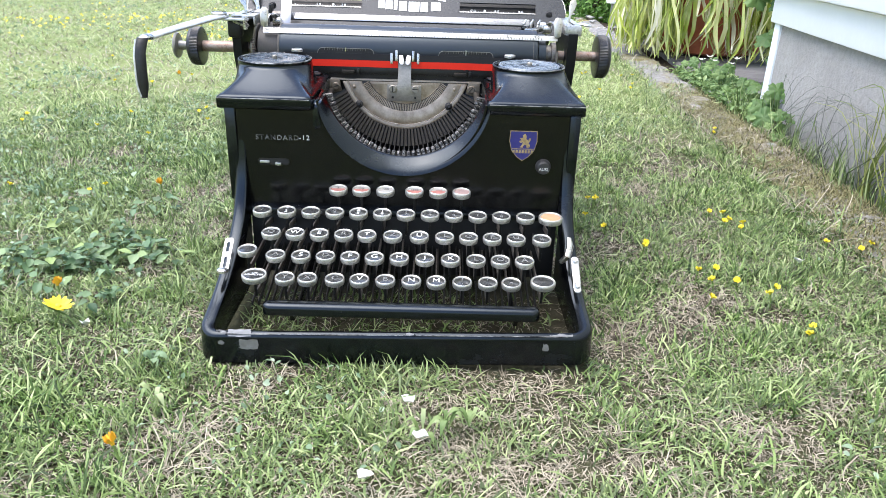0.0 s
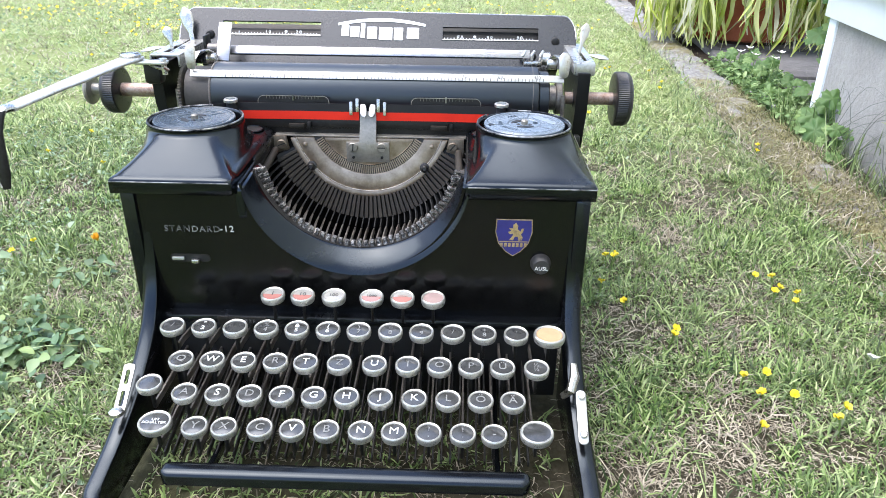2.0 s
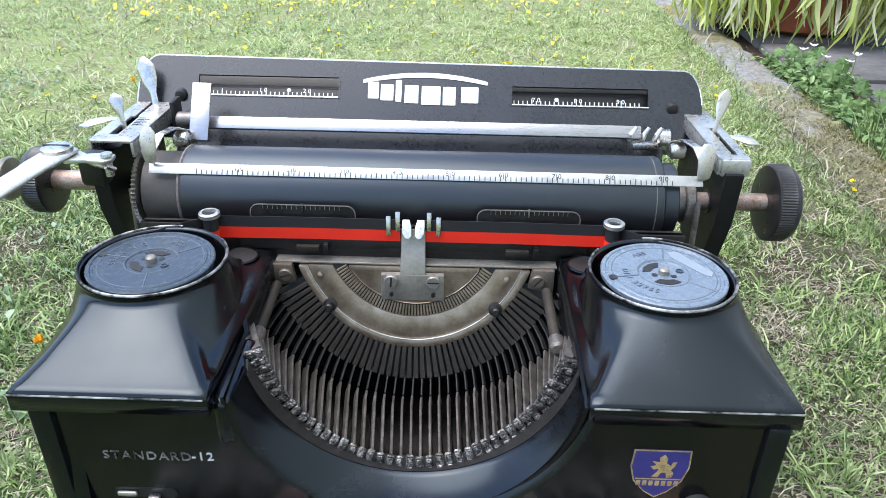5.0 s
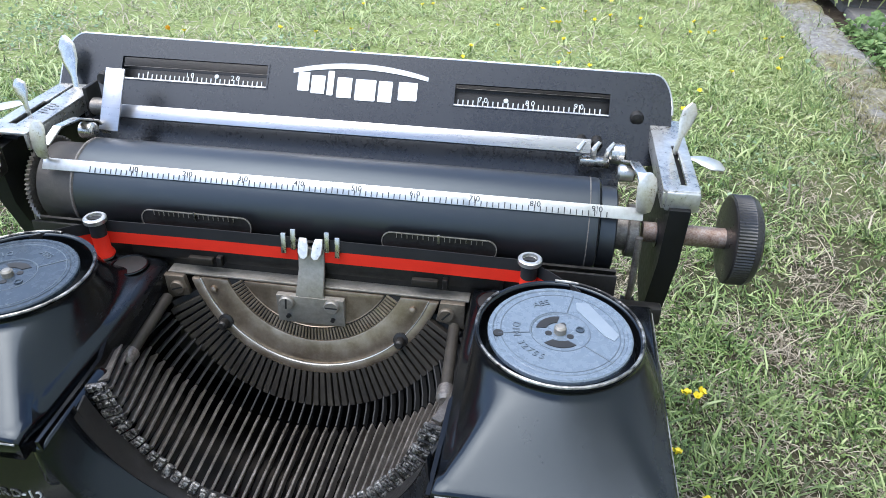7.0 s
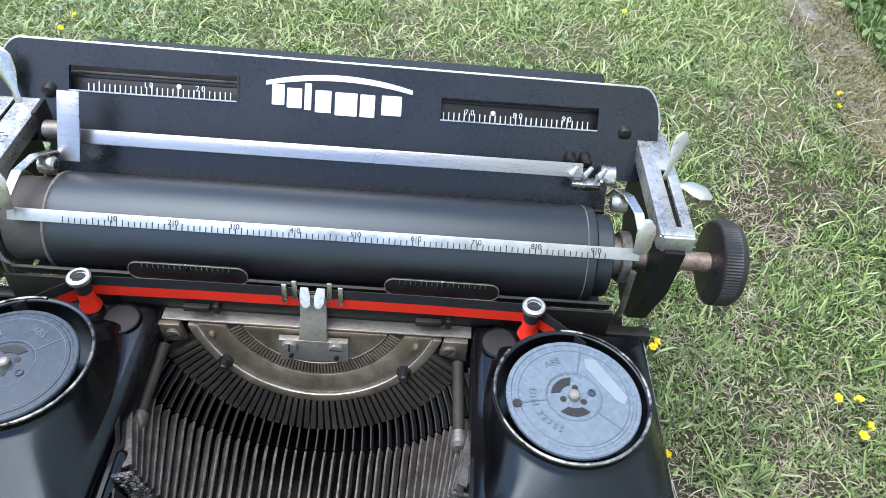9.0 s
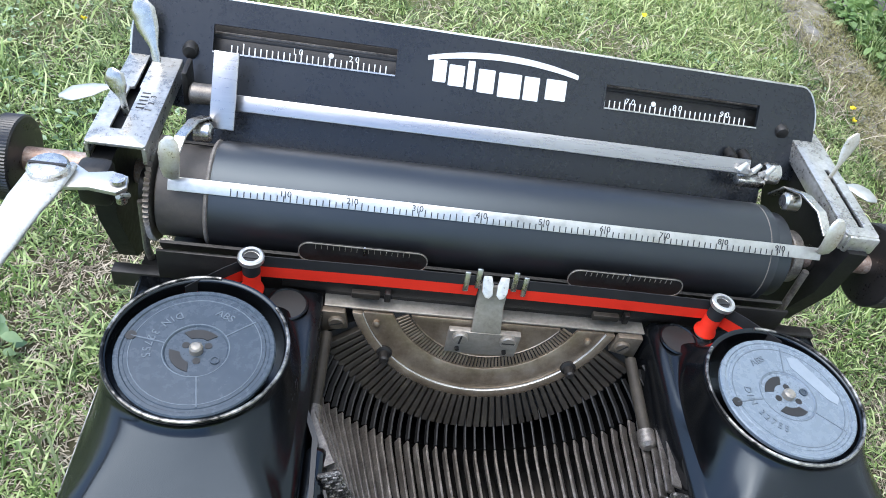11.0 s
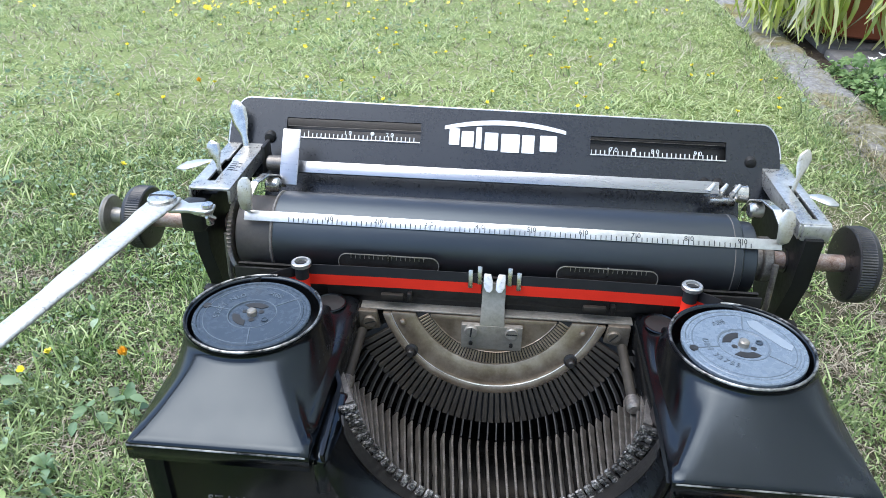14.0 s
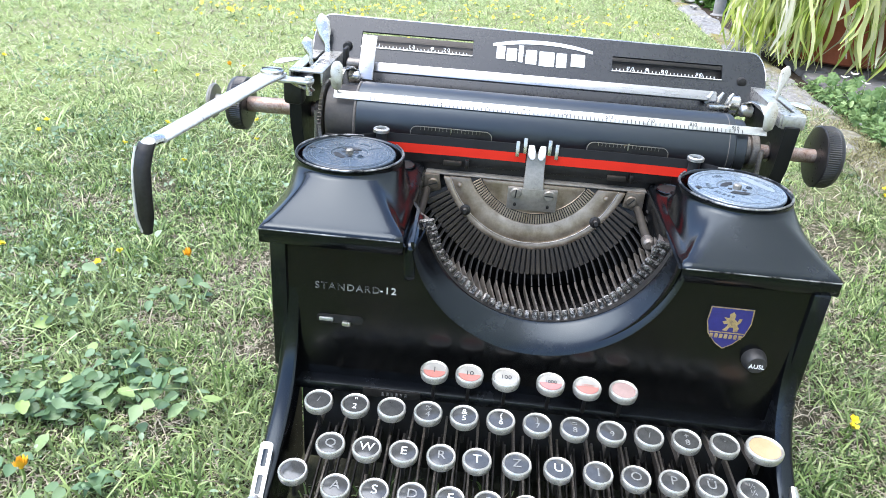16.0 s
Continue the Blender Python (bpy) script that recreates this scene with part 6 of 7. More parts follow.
# ---- lawn ----
def clear_of_machine(x, y):
    """True where grass may stand: not under the rails, cheeks and case."""
    x, y = (x - 0.007) + 0.034 * y, (y + 0.0033) - 0.034 * x
    inside = (x > XL - 0.001) & (x < XR + 0.001) & (y > -0.005) & (y < 0.30)
    opening = (x > XL + 0.012) & (x < XR - 0.012) & (y > 0.010) & (y < 0.118)
    return ~inside | opening


def drift(x, y, f, seed):
    """A smooth wandering value about 0 over the ground."""
    r = np.random.default_rng(seed)
    v = np.zeros_like(x)
    for k in range(7):
        a, p, q = r.uniform(0, 2 * np.pi), r.uniform(0, 2 * np.pi), f * r.uniform(0.5, 2.2)
        v += np.sin((x * np.cos(a) + y * np.sin(a)) * q + p)
    return v / 3.0


def blades(name, n, mat, area, length, width, lie, seed, label, keep=None, limit_inside=0.024, floor=0.0):
    """Many thin curled blades as one mesh: 7 corners each. lie: how far a blade leans over (low, high)."""
    g = np.random.default_rng(seed)
    x0, x1, y0, y1 = area
    x, y = g.uniform(x0, x1, n), g.uniform(y0, y1, n)
    ok = clear_of_machine(x, y)
    ok &= (g.random(n) < 0.3) | ~((x > XL) & (x < XR) & (y > 0.0) & (y < 0.30))      # thin in the shade under the keys
    if keep is not None:
        ok &= keep(x, y, g)
    x, y = x[ok], y[ok]
    n = len(x)
    head, ln = g.uniform(0, 2 * np.pi, n), g.uniform(*length, n) * (0.7 + 0.6 * g.random(n) ** 2)
    wd, lean = g.uniform(*width, n), g.uniform(*lie, n)
    ln *= np.clip(0.95 + 0.55 * drift(x, y, 55, seed + 70), 0.5, 1.6)      # taller and shorter tufts
    within = (x > XL) & (x < XR) & (y > -0.01) & (y < 0.30)
    ln = np.where(within, np.minimum(ln, limit_inside), ln)
    px, py = -np.sin(head) * wd / 2, np.cos(head) * wd / 2
    curl, rise = g.normal(0, 0.34, n), np.clip(lean * g.uniform(0.35, 0.8, n), 0.05, 1.5)
    v = np.empty((n, 7, 3))
    cx, cy, cz = x.copy(), y.copy(), np.full(n, -0.002)
    for k, (part_, wide) in enumerate(((0.0, 0.8), (0.34, 1.0), (0.36, 0.85), (0.30, 0.0))):
        if k:
            tilt = np.minimum(rise + (lean * 1.25 - rise) * (k - 0.5) / 2.0, 1.9)
            hd = head + curl * (k - 1)
            st = ln * part_
            cx, cy, cz = cx + np.cos(hd) * np.sin(tilt) * st, cy + np.sin(hd) * np.sin(tilt) * st, np.maximum(cz + np.cos(tilt) * st, 0.0012)
        if k < 3:
            v[:, 2 * k] = np.stack([cx - px * wide, cy - py * wide, cz], 1)
            v[:, 2 * k + 1] = np.stack([cx + px * wide, cy + py * wide, cz], 1)
        else:
            v[:, 6] = np.stack([cx, cy, cz], 1)
    v[:, :, 2] += floor
    me = bpy.data.meshes.new(name)
    me.vertices.add(7 * n)
    me.vertices.foreach_set("co", v.ravel())
    base = (np.arange(n) * 7)[:, None]
    loops = (base + np.array([0, 1, 3, 2, 2, 3, 5, 4, 4, 5, 6])).ravel()
    me.loops.add(11 * n)
    me.loops.foreach_set("vertex_index", loops.astype(np.int32))
    me.polygons.add(3 * n)
    me.polygons.foreach_set("loop_start", (np.arange(n)[:, None] * 11 + np.array([0, 4, 8])).ravel().astype(np.int32))
    me.update(calc_edges=True)
    me.validate()
    me.materials.append(mat)
    me.shade_smooth()
    return tagged(new(name, me), label, "grass", kind="stuff")


NEAR, FAR = (-0.80, KX0 + 0.03, -0.38, 1.10), (-2.0, KX0 + 0.012, 0.35, 3.2)
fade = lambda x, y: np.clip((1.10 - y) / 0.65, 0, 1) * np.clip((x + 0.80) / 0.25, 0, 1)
def lush(x, y):
    """How green the lawn is: patchy, dry along the kerb, greener in front of the machine, yellowish farther off."""
    near_kerb = np.clip((x - 0.34) / 0.12, 0, 1) * 0.14 - np.clip((x - 0.12) / 0.1, 0, 1) * 0.16
    front = np.clip((0.16 - y) / 0.20, 0, 1) * -0.14 - 0.46 * np.clip((-0.17 - x) / 0.12, 0, 1) * np.clip((1.0 - y) / 0.3, 0, 1)
    left_far = np.clip((y - 0.75) / 0.3, 0, 1) * np.clip((-0.15 - x) / 0.4, 0, 1) * 0.12 + 0.75 * np.exp(-((x + 0.9) / 0.32) ** 2 - ((y - 1.28) / 0.13) ** 2)
    return 0.60 + 0.34 * drift(x, y, 8, 5) + 0.50 * drift(x, y, 36, 8) + 0.32 * drift(x, y, 90, 9) - near_kerb - front - left_far


here = lambda p: lambda x, y, g: g.random(len(x)) < p(x, y) * fade(x, y)
away = lambda p: lambda x, y, g: g.random(len(x)) < p(x, y) * (1 - fade(x, y))
bare = lambda x, y: np.clip(2.4 * (drift(x, y, 26, 41) - 0.86 + 0.26 * np.clip((0.08 - y) / 0.1, 0, 1)), 0, 0.6) * (x < 0.46)      # small patches of open earth
greener = lambda x, y: np.clip(lush(x, y), 0.06, 1) * (1 - bare(x, y))
drier = lambda x, y: np.clip(1.25 - lush(x, y), 0.18, 1) * np.clip(0.95 + 0.6 * drift(x, y, 70, 31), 0.1, 1) * (1 - 0.85 * bare(x, y))
blades("lawn_grass", 420000, GRASS, NEAR, (0.006, 0.018), (0.0008, 0.0018), (0.35, 1.50), 1, "short green lawn grass, patchy and unevenly cut", here(greener))
blades("dry_lawn_grass", 225000, STRAW, NEAR, (0.007, 0.023), (0.0004, 0.0010), (1.0, 1.62), 2, "straw-coloured dead grass matted in the lawn", here(drier))
blades("thatch", 70000, STRAW, (-0.5, KX0, -0.40, 0.5), (0.004, 0.013), (0.0004, 0.0009), (1.35, 1.62), 61, "short dead clippings lying on the bare earth")
blades("long_lawn_grass", 15000, GRASS, NEAR, (0.020, 0.036), (0.0010, 0.0020), (0.85, 1.55), 3, "longer green blades standing out of the lawn", here(greener))
blades("far_lawn_grass", 320000, FAR_LIT, FAR, (0.012, 0.028), (0.0012, 0.0026), (0.8, 1.6), 4, "yellow-green lawn grass farther off, its brighter light put into a paler colour", away(greener))
blades("far_dry_grass", 70000, STRAW, FAR, (0.014, 0.034), (0.0010, 0.0020), (0.9, 1.6), 5, "straw-coloured grass farther off", away(drier))


def small_leaves(name, n, mat, area, size, seed, label, keep=None, high=0.018):
    """Clover-like leaflets close to the ground, joined."""
    g = np.random.default_rng(seed)
    x, y = g.uniform(area[0], area[1], n), g.uniform(area[2], area[3], n)
    ok = clear_of_machine(x, y) & ~((x > XL - 0.02) & (x < XR + 0.02) & (y > -0.02) & (y < 0.3))
    if keep is not None:
        ok &= keep(x, y, g)
    x, y = x[ok], y[ok]
    n = len(x)
    verts, faces = [], []
    for i in range(n):
        s, a, h = g.uniform(*size), g.uniform(0, 6.28), g.uniform(0.004, high)
        tilt = Euler((g.normal(0, 0.45), g.normal(0, 0.45), a)).to_matrix()
        wide, cup = g.uniform(0.22, 0.42), g.uniform(0.05, 0.25)
        for u, w in ((0, 0), (0.5, 0), (1.0, 0), (0.22, 0.75), (0.55, 1.0), (0.85, 0.7), (0.22, -0.75), (0.55, -1.0), (0.85, -0.7)):
            p = tilt @ Vector((s * u, s * wide * w, s * (cup * abs(w) - 0.25 * u * u)))
            verts.append((x[i] + p.x, y[i] + p.y, max(h + p.z, 0.001)))
        k = 9 * i
        faces += [(k, k + 3, k + 4, k + 1), (k + 1, k + 4, k + 5, k + 2), (k, k + 1, k + 7, k + 6), (k + 1, k + 2, k + 8, k + 7)]
    me = bpy.data.meshes.new(name)
    me.from_pydata(verts, [], faces)
    me.materials.append(mat)
    return tagged(new(name, me), label, "weeds", kind="stuff")


leftish = lambda x, y, g: g.random(len(x)) < np.clip(-0.06 + 0.22 * drift(x, y, 8, 21) + 0.70 * ((x < -0.18) & (y > 0.08)) * np.clip(0.5 + drift(x, y, 14, 22), 0, 1.4), 0.0, 1)
small_leaves("clover_leaves", 36000, GREYLEAF, NEAR, (0.0025, 0.0065), 6, "grey-green clover and yarrow leaflets in the lawn", leftish)
small_leaves("far_clover_leaves", 9000, GREYLEAF, FAR, (0.004, 0.010), 7, "grey-green leaflets farther off", leftish)
blades("kerb_moss", 42000, MOSS, (KX0 - 0.010, KX1 + 0.006, -0.4, 1.55), (0.004, 0.011), (0.0006, 0.0014), (0.8, 1.6), 9, "dry yellow-brown moss creeping over the kerb", lambda x, y, g: g.random(len(x)) < np.clip(0.75 + 0.5 * drift(x, y, 14, 3) - np.maximum(0, y - 0.80) * 1.5, 0.02, 1), floor=0.011)
blades("kerb_straw", 5500, STRAW, (KX0 - 0.03, KX1 + 0.004, -0.4, 1.25), (0.014, 0.042), (0.0005, 0.0012), (1.0, 1.62), 12, "dead grass matted over the kerb", lambda x, y, g: g.random(len(x)) < np.clip(0.9 + 0.5 * drift(x, y, 18, 4) - np.clip((x - KX0) / 0.12, 0, 0.6) - np.maximum(0, y - 0.70) * 1.6, 0.02, 1), floor=0.011)
blades("kerb_grass", 6500, GRASS, (KX0 - 0.06, KX1 - 0.01, -0.4, 1.5), (0.008, 0.026), (0.0007, 0.0018), (0.5, 1.6), 13, "green grass creeping over the kerb", lambda x, y, g: g.random(len(x)) < np.clip(0.75 + 0.5 * drift(x, y, 22, 6) - np.clip((x - KX0 + 0.02) / 0.09, 0, 0.75), 0.02, 1), floor=0.011)
blades("verge_grass", 1500, GRASS, (KX1 - 0.01, KX1 + 0.05, 0.15, 0.95), (0.02, 0.07), (0.0008, 0.0020), (0.1, 0.9), 10, "rough grass at the foot of the wall")
small_leaves("bed_weeds", 3000, LOBED_LOW, (KX1 - 0.004, KX1 + 0.12, 0.78, 1.36), (0.007, 0.016), 14, "low green weeds filling the bed behind the kerb", lambda x, y, g: g.random(len(x)) < np.clip(0.9 - (x - KX1) * 7 + 0.4 * drift(x, y, 25, 2), 0, 1), 0.028)


# ---- flowers and weeds ----
def flower(kind):
    """A small open flower on a thin stem."""
    rnd = random.Random(kind)
    names = {0: ("yellow_flower", PETAL, 5, 0.0042, 0.016), 1: ("dandelion", PETAL, 26, 0.0115, 0.019), 2: ("orange_flower", PETAL_ORANGE, 18, 0.0068, 0.019)}
    nm, mat, n, r, h = names[kind]
    f = thing(nm, {0: "small five-petalled yellow flower in the lawn", 1: "open bright yellow dandelion-like flower in the grass", 2: "closing orange-yellow composite flower on a stem"}[kind], "flower", {0: "small yellow flowers in the lawn", 1: "open yellow flowers", 2: "orange flowers"}[kind])
    part("stem", tube([(0, 0, -0.002), (0.001, 0.001, h * 0.6), (0, 0, h)], 0.0007, 6), STEM, f)
    for k in range(n):
        a = 2 * math.pi * k / n + rnd.uniform(-0.15, 0.15)
        lift = rnd.uniform(0.2, 0.9) if kind == 0 else rnd.uniform(0.15, 0.45) if kind == 1 else rnd.uniform(0.7, 1.3)
        w = r * (0.55 if kind == 0 else 0.17)
        d, s = Vector((math.cos(a), math.sin(a), 0)), Vector((-math.sin(a), math.cos(a), 0))
        rr = r * rnd.uniform(0.85, 1.1)
        b = bmesh.new()
        v = [b.verts.new(Vector((0, 0, h)) + d * rr * t * math.cos(lift * t) + s * q * w + Vector((0, 0, rr * t * math.sin(lift * t)))) for t, q in ((0.05, 0), (0.6, -1), (1.0, -0.4), (1.05, 0.0), (1.0, 0.4), (0.6, 1))]
        b.faces.new(v)
        part("petal", b, mat, f)
    part("flower_centre", lathe("z", (0, 0, h), [(-0.001, r * 0.18), (0.0012, r * 0.22), (0.0022, r * 0.1)], 10), PETAL_ORANGE if kind else PETAL, f)
    return f


def strew(first, places, seed):
    rnd = random.Random(seed)
    for i, (x, y) in enumerate(places):
        m = Matrix.Translation((x, y, 0)) @ Euler((rnd.uniform(-0.35, 0.1), rnd.uniform(-0.3, 0.3), rnd.uniform(0, 6.28))).to_matrix().to_4x4()
        if i == 0:
            first.matrix_basis = m
        else:
            copy_thing(first, m)


rnd = random.Random(3)
spots = [(0.280, 0.111), (0.308, 0.173), (0.287, 0.162), (0.324, 0.148), (0.346, 0.134), (0.342, 0.118), (0.300, 0.146), (0.357, 0.058), (0.378, 0.294), (0.252, 0.231), (0.221, 0.272), (0.366, 0.326), (0.448, 0.248), (0.490, 0.252), (0.218, 0.364), (0.373, 0.280), (0.220, 0.357), (0.246, 0.221), (0.344, 0.045), (0.481, 0.235), (0.360, 0.309), (0.347, 0.329), (0.359, 0.301),
         (0.213, 0.358), (0.199, 0.301), (0.482, 0.739), (0.469, 0.719), (-0.366, 0.340), (-0.372, 0.323), (-0.39, 0.731), (-0.41, 0.576), (-0.646, 0.674), (-0.631, 0.628), (-0.355, 0.676), (-0.055, 1.025), (0.257, 0.890), (0.407, 1.076), (0.077, 0.897),
         (0.170, 0.904), (0.036, 0.947), (-0.05, 1.086), (0.081, 1.241), (0.170, 1.304), (0.423, 1.124), (0.343, 1.245), (0.287, 0.962), (-0.304, 1.091), (0.085, 1.239), (0.144, 1.276), (0.214, 1.246), (0.318, 1.301), (-0.255, 1.337)]
spots += [(rnd.uniform(-0.5, 0.45), rnd.uniform(1.0, 1.5)) for _ in range(26)] + [(rnd.gauss(-0.45, 0.28), rnd.gauss(1.62, 0.16)) for _ in range(60)] + [(rnd.uniform(-1.0, 0.4), rnd.uniform(1.6, 2.4)) for _ in range(70)] + [(rnd.uniform(-1.0, -0.35), rnd.uniform(0.3, 1.1)) for _ in range(14)]
strew(flower(0), spots, 1)


def flower_carpet(n, seed):
    """Far-off small flowers, too many to count: five short petals each, joined, mostly in drifts."""
    g = np.random.default_rng(seed)
    drifts = ((-0.75, 1.64, 0.11, 0.035), (-1.25, 1.85, 0.16, 0.05), (-1.05, 2.05, 0.12, 0.06), (-1.52, 1.88, 0.14, 0.05), (-0.45, 1.88, 0.30, 0.07), (-0.45, 1.75, 0.16, 0.05), (-0.15, 2.10, 0.30, 0.10), (0.08, 1.87, 0.12, 0.06), (-0.7, 2.5, 0.5, 0.12))
    verts, faces = [], []
    for k in range(n):
        if g.random() < 0.8:
            cx, cy, sx, sy = drifts[g.integers(len(drifts))]
            x, y = g.normal(cx, sx), g.normal(cy, sy)
        else:
            x, y = g.uniform(-1.8, 0.42), g.uniform(1.25, 3.0)
        r, h = g.uniform(0.0030, 0.0058), g.uniform(0.010, 0.022)
        q = Matrix.Translation((x, y, h)) @ Euler((g.uniform(0.1, 0.9), g.normal(0, 0.3), g.normal(0, 0.5))).to_matrix().to_4x4()
        for p in range(5):
            a = p * 1.2566 + g.uniform(-0.1, 0.1)
            i = len(verts)
            verts += [tuple(q @ Vector((r * u * math.cos(a + w), r * u * math.sin(a + w), 0.2 * r * u))) for u, w in ((0.02, 0), (0.75, -0.55), (1.05, 0.0), (0.75, 0.55))]
            faces.append((i, i + 1, i + 2, i + 3))
    me = bpy.data.meshes.new("flower_carpet")
    me.from_pydata(verts, [], faces)
    me.materials.append(PETAL)
    return tagged(new("flower_carpet", me), "drifts of tiny yellow flowers in the lawn farther off", "flowers", kind="stuff")


flower_carpet(340, 17)
strew(flower(1), [(-0.268, 0.036), (-0.744, 1.568)], 2)
strew(flower(2), [(-0.298, 0.350), (-0.284, 0.072), (-0.138, -0.130), (-0.53, 1.05)], 3)


def rosette(n, r, seed, slim=1.0, mat=None, lift=1.0):
    """A flat weed: leaves round one middle; slim narrows them, lift arches them up."""
    rnd = random.Random(seed)
    f = thing("weed_rosette", "low broad-leaved weed lying flat in the lawn", "weed", "broad-leaved weeds in the lawn")
    for k in range(n):
        a, ln = 2 * math.pi * k / n + rnd.uniform(-0.3, 0.3), r * rnd.uniform(0.65, 1.1)
        d, s = Vector((math.cos(a), math.sin(a), 0)), Vector((-math.sin(a), math.cos(a), 0))
        rows, b, bow = [], bmesh.new(), rnd.uniform(0.5, 1.4)
        for i in range(7):
            t = i / 6
            w = slim * ln * (0.06 + 0.30 * math.sin(math.pi * min(1, t * 1.02)) ** 0.8) * (1 + 0.14 * (-1) ** i) * (0.5 + 0.5 * t if t < 0.9 else 0.6)
            z = 0.004 + 0.010 * lift * math.sin(t * 2.6) * bow + rnd.uniform(0, 0.0012)
            p = d * ln * t + Vector((0, 0, z))
            rows.append([b.verts.new(p - s * w + Vector((0, 0, 0.15 * w))), b.verts.new(p), b.verts.new(p + s * w + Vector((0, 0, 0.15 * w)))])
        for u, v in zip(rows, rows[1:]):
            b.faces.new((u[0], u[1], v[1], v[0]))
            b.faces.new((u[1], u[2], v[2], v[1]))
        part("leaf", b, mat or WEED, f, sharp=80)
    return f


def broad_weed(n, spread, leaf, seed):
    """A clump of broad cupped leaves on short stalks, turned every way."""
    rnd = random.Random(seed)
    f = thing("broad_weed", "clump of dull blue-green broad leaves low in the lawn", "weed", "clumps of broad leaves in the lawn")
    for k in range(n):
        a, ln, far = rnd.uniform(0, 6.28), leaf * rnd.uniform(0.6, 1.15), spread * rnd.uniform(0.15, 1.0)
        turn = a + rnd.gauss(0, 0.5)
        m = Matrix.Translation((math.cos(a) * far, math.sin(a) * far, rnd.uniform(0.007, 0.020) * (1.15 - 0.5 * far / spread))) @ Euler((rnd.gauss(0, 0.30), rnd.uniform(-0.45, 0.40), turn)).to_matrix().to_4x4()
        b, rows, half, fold, droop = bmesh.new(), [], rnd.uniform(0.30, 0.46), rnd.uniform(0.05, 0.35), rnd.uniform(0.05, 0.35)
        for i in range(8):
            t = i / 7
            w = ln * half * max(0.05, math.sin(math.pi * min(0.98, t ** 0.8)) ** 0.7) * (1 + rnd.uniform(-0.09, 0.09))
            mid = -droop * ln * t * t
            rows.append([b.verts.new(m @ Vector((ln * t, q * w, mid + fold * w * q * q + rnd.uniform(-0.03, 0.03) * ln * abs(q)))) for q in (-1, -0.5, 0, 0.5, 1)])
        for u, v in zip(rows, rows[1:]):
            for i in range(4):
                b.faces.new((u[i], u[i + 1], v[i + 1], v[i]))
        for v in b.verts:
            v.co.z = max(v.co.z, 0.003)
        part("leaf", b, WEED, f, sharp=80)
    return f


def set_out(first, places, seed):
    rnd = random.Random(seed)
    for i, (x, y) in enumerate(places):
        m = Matrix.Translation((x, y, 0)) @ Matrix.Rotation(rnd.uniform(0, 6.28), 4, "Z")
        if i == 0:
            first.matrix_basis = m
        else:
            copy_thing(first, m)


rw = random.Random(77)
WEED_SPOTS = [(-0.302 + rw.gauss(0, 0.034), 0.148 + rw.gauss(0, 0.030)) for _ in range(24)] + [(rw.uniform(-0.46, -0.24), rw.uniform(0.06, 0.30)) for _ in range(8)] + [(-0.615, 0.646)]
for k in range(4):
    set_out(broad_weed(8, 0.019, 0.0125, 50 + k), WEED_SPOTS[k::4], k)
set_out(rosette(7, 0.013, 2, 0.8), ((-0.303, 0.235), (-0.448, 0.331), (-0.240, 0.075), (-0.165, -0.020), (-0.262, 0.122)), 6)
set_out(rosette(5, 0.017, 4, 0.5, SPRIG, 1.3), ((0.056, -0.084), (0.070, -0.078), (0.040, -0.092), (-0.142, -0.070)), 7)


def fallen(x, y, r, seed, mat, name, label):
    rnd = random.Random(seed)
    pts = [(x + r * math.cos(a) * rnd.uniform(0.7, 1.1), y + 0.7 * r * math.sin(a) * rnd.uniform(0.7, 1.1), 0.014 + rnd.uniform(0, 0.005)) for a in [2 * math.pi * k / 9 for k in range(9)]]
    b = bmesh.new()
    c = b.verts.new((x, y, 0.012))
    vs = [b.verts.new(p) for p in pts]
    for i in range(9):
        b.faces.new((c, vs[i], vs[(i + 1) % 9]))
    tagged(part(name, b, mat, sharp=60), label, "petal", "fallen petals")


for i, (x, y, r) in enumerate(((0.009, -0.141, 0.0056), (0.029, -0.064, 0.0058), (0.039, -0.102, 0.0050), (0.399, 0.198, 0.0060), (-0.232, 0.018, 0.0045))):
    fallen(x, y, r, i, PETAL_WHITE, "fallen_petal", "small white petal lying in the grass")


def lobed_leaf(f, tip, s, rnd):
    """A deeply lobed, toothed leaf, cupped round its veins."""
    nrm = Vector((-0.4 + rnd.uniform(-0.6, 0.6), -0.8 + rnd.uniform(-0.5, 0.5), 0.9)).normalized()
    u = nrm.cross(Vector((rnd.uniform(-1, 1), rnd.uniform(-1, 1), 0.2))).normalized()
    v = nrm.cross(u)
    b = bmesh.new()
    c = b.verts.new(tip)
    m, out, mid = 30, [], []
    for i in range(m):
        t = 2 * math.pi * i / m
        lobes = 0.66 + 0.34 * abs(math.cos(t * 2.5 + 0.3)) ** 0.8 + 0.08 * math.cos(t * 15)
        w = (u * math.cos(t) + v * math.sin(t)) * s * lobes
        mid.append(b.verts.new(tip + w * 0.55 + nrm * s * (0.10 * math.cos(t * 5) + 0.03)))
        out.append(b.verts.new(tip + w - nrm * s * (0.10 + rnd.uniform(-0.10, 0.12))))
    for i in range(m):
        k = (i + 1) % m
        b.faces.new((c, mid[i], mid[k]))
        b.faces.new((mid[i], out[i], out[k], mid[k]))
    part("leaf", b, LOBED, f, sharp=80)


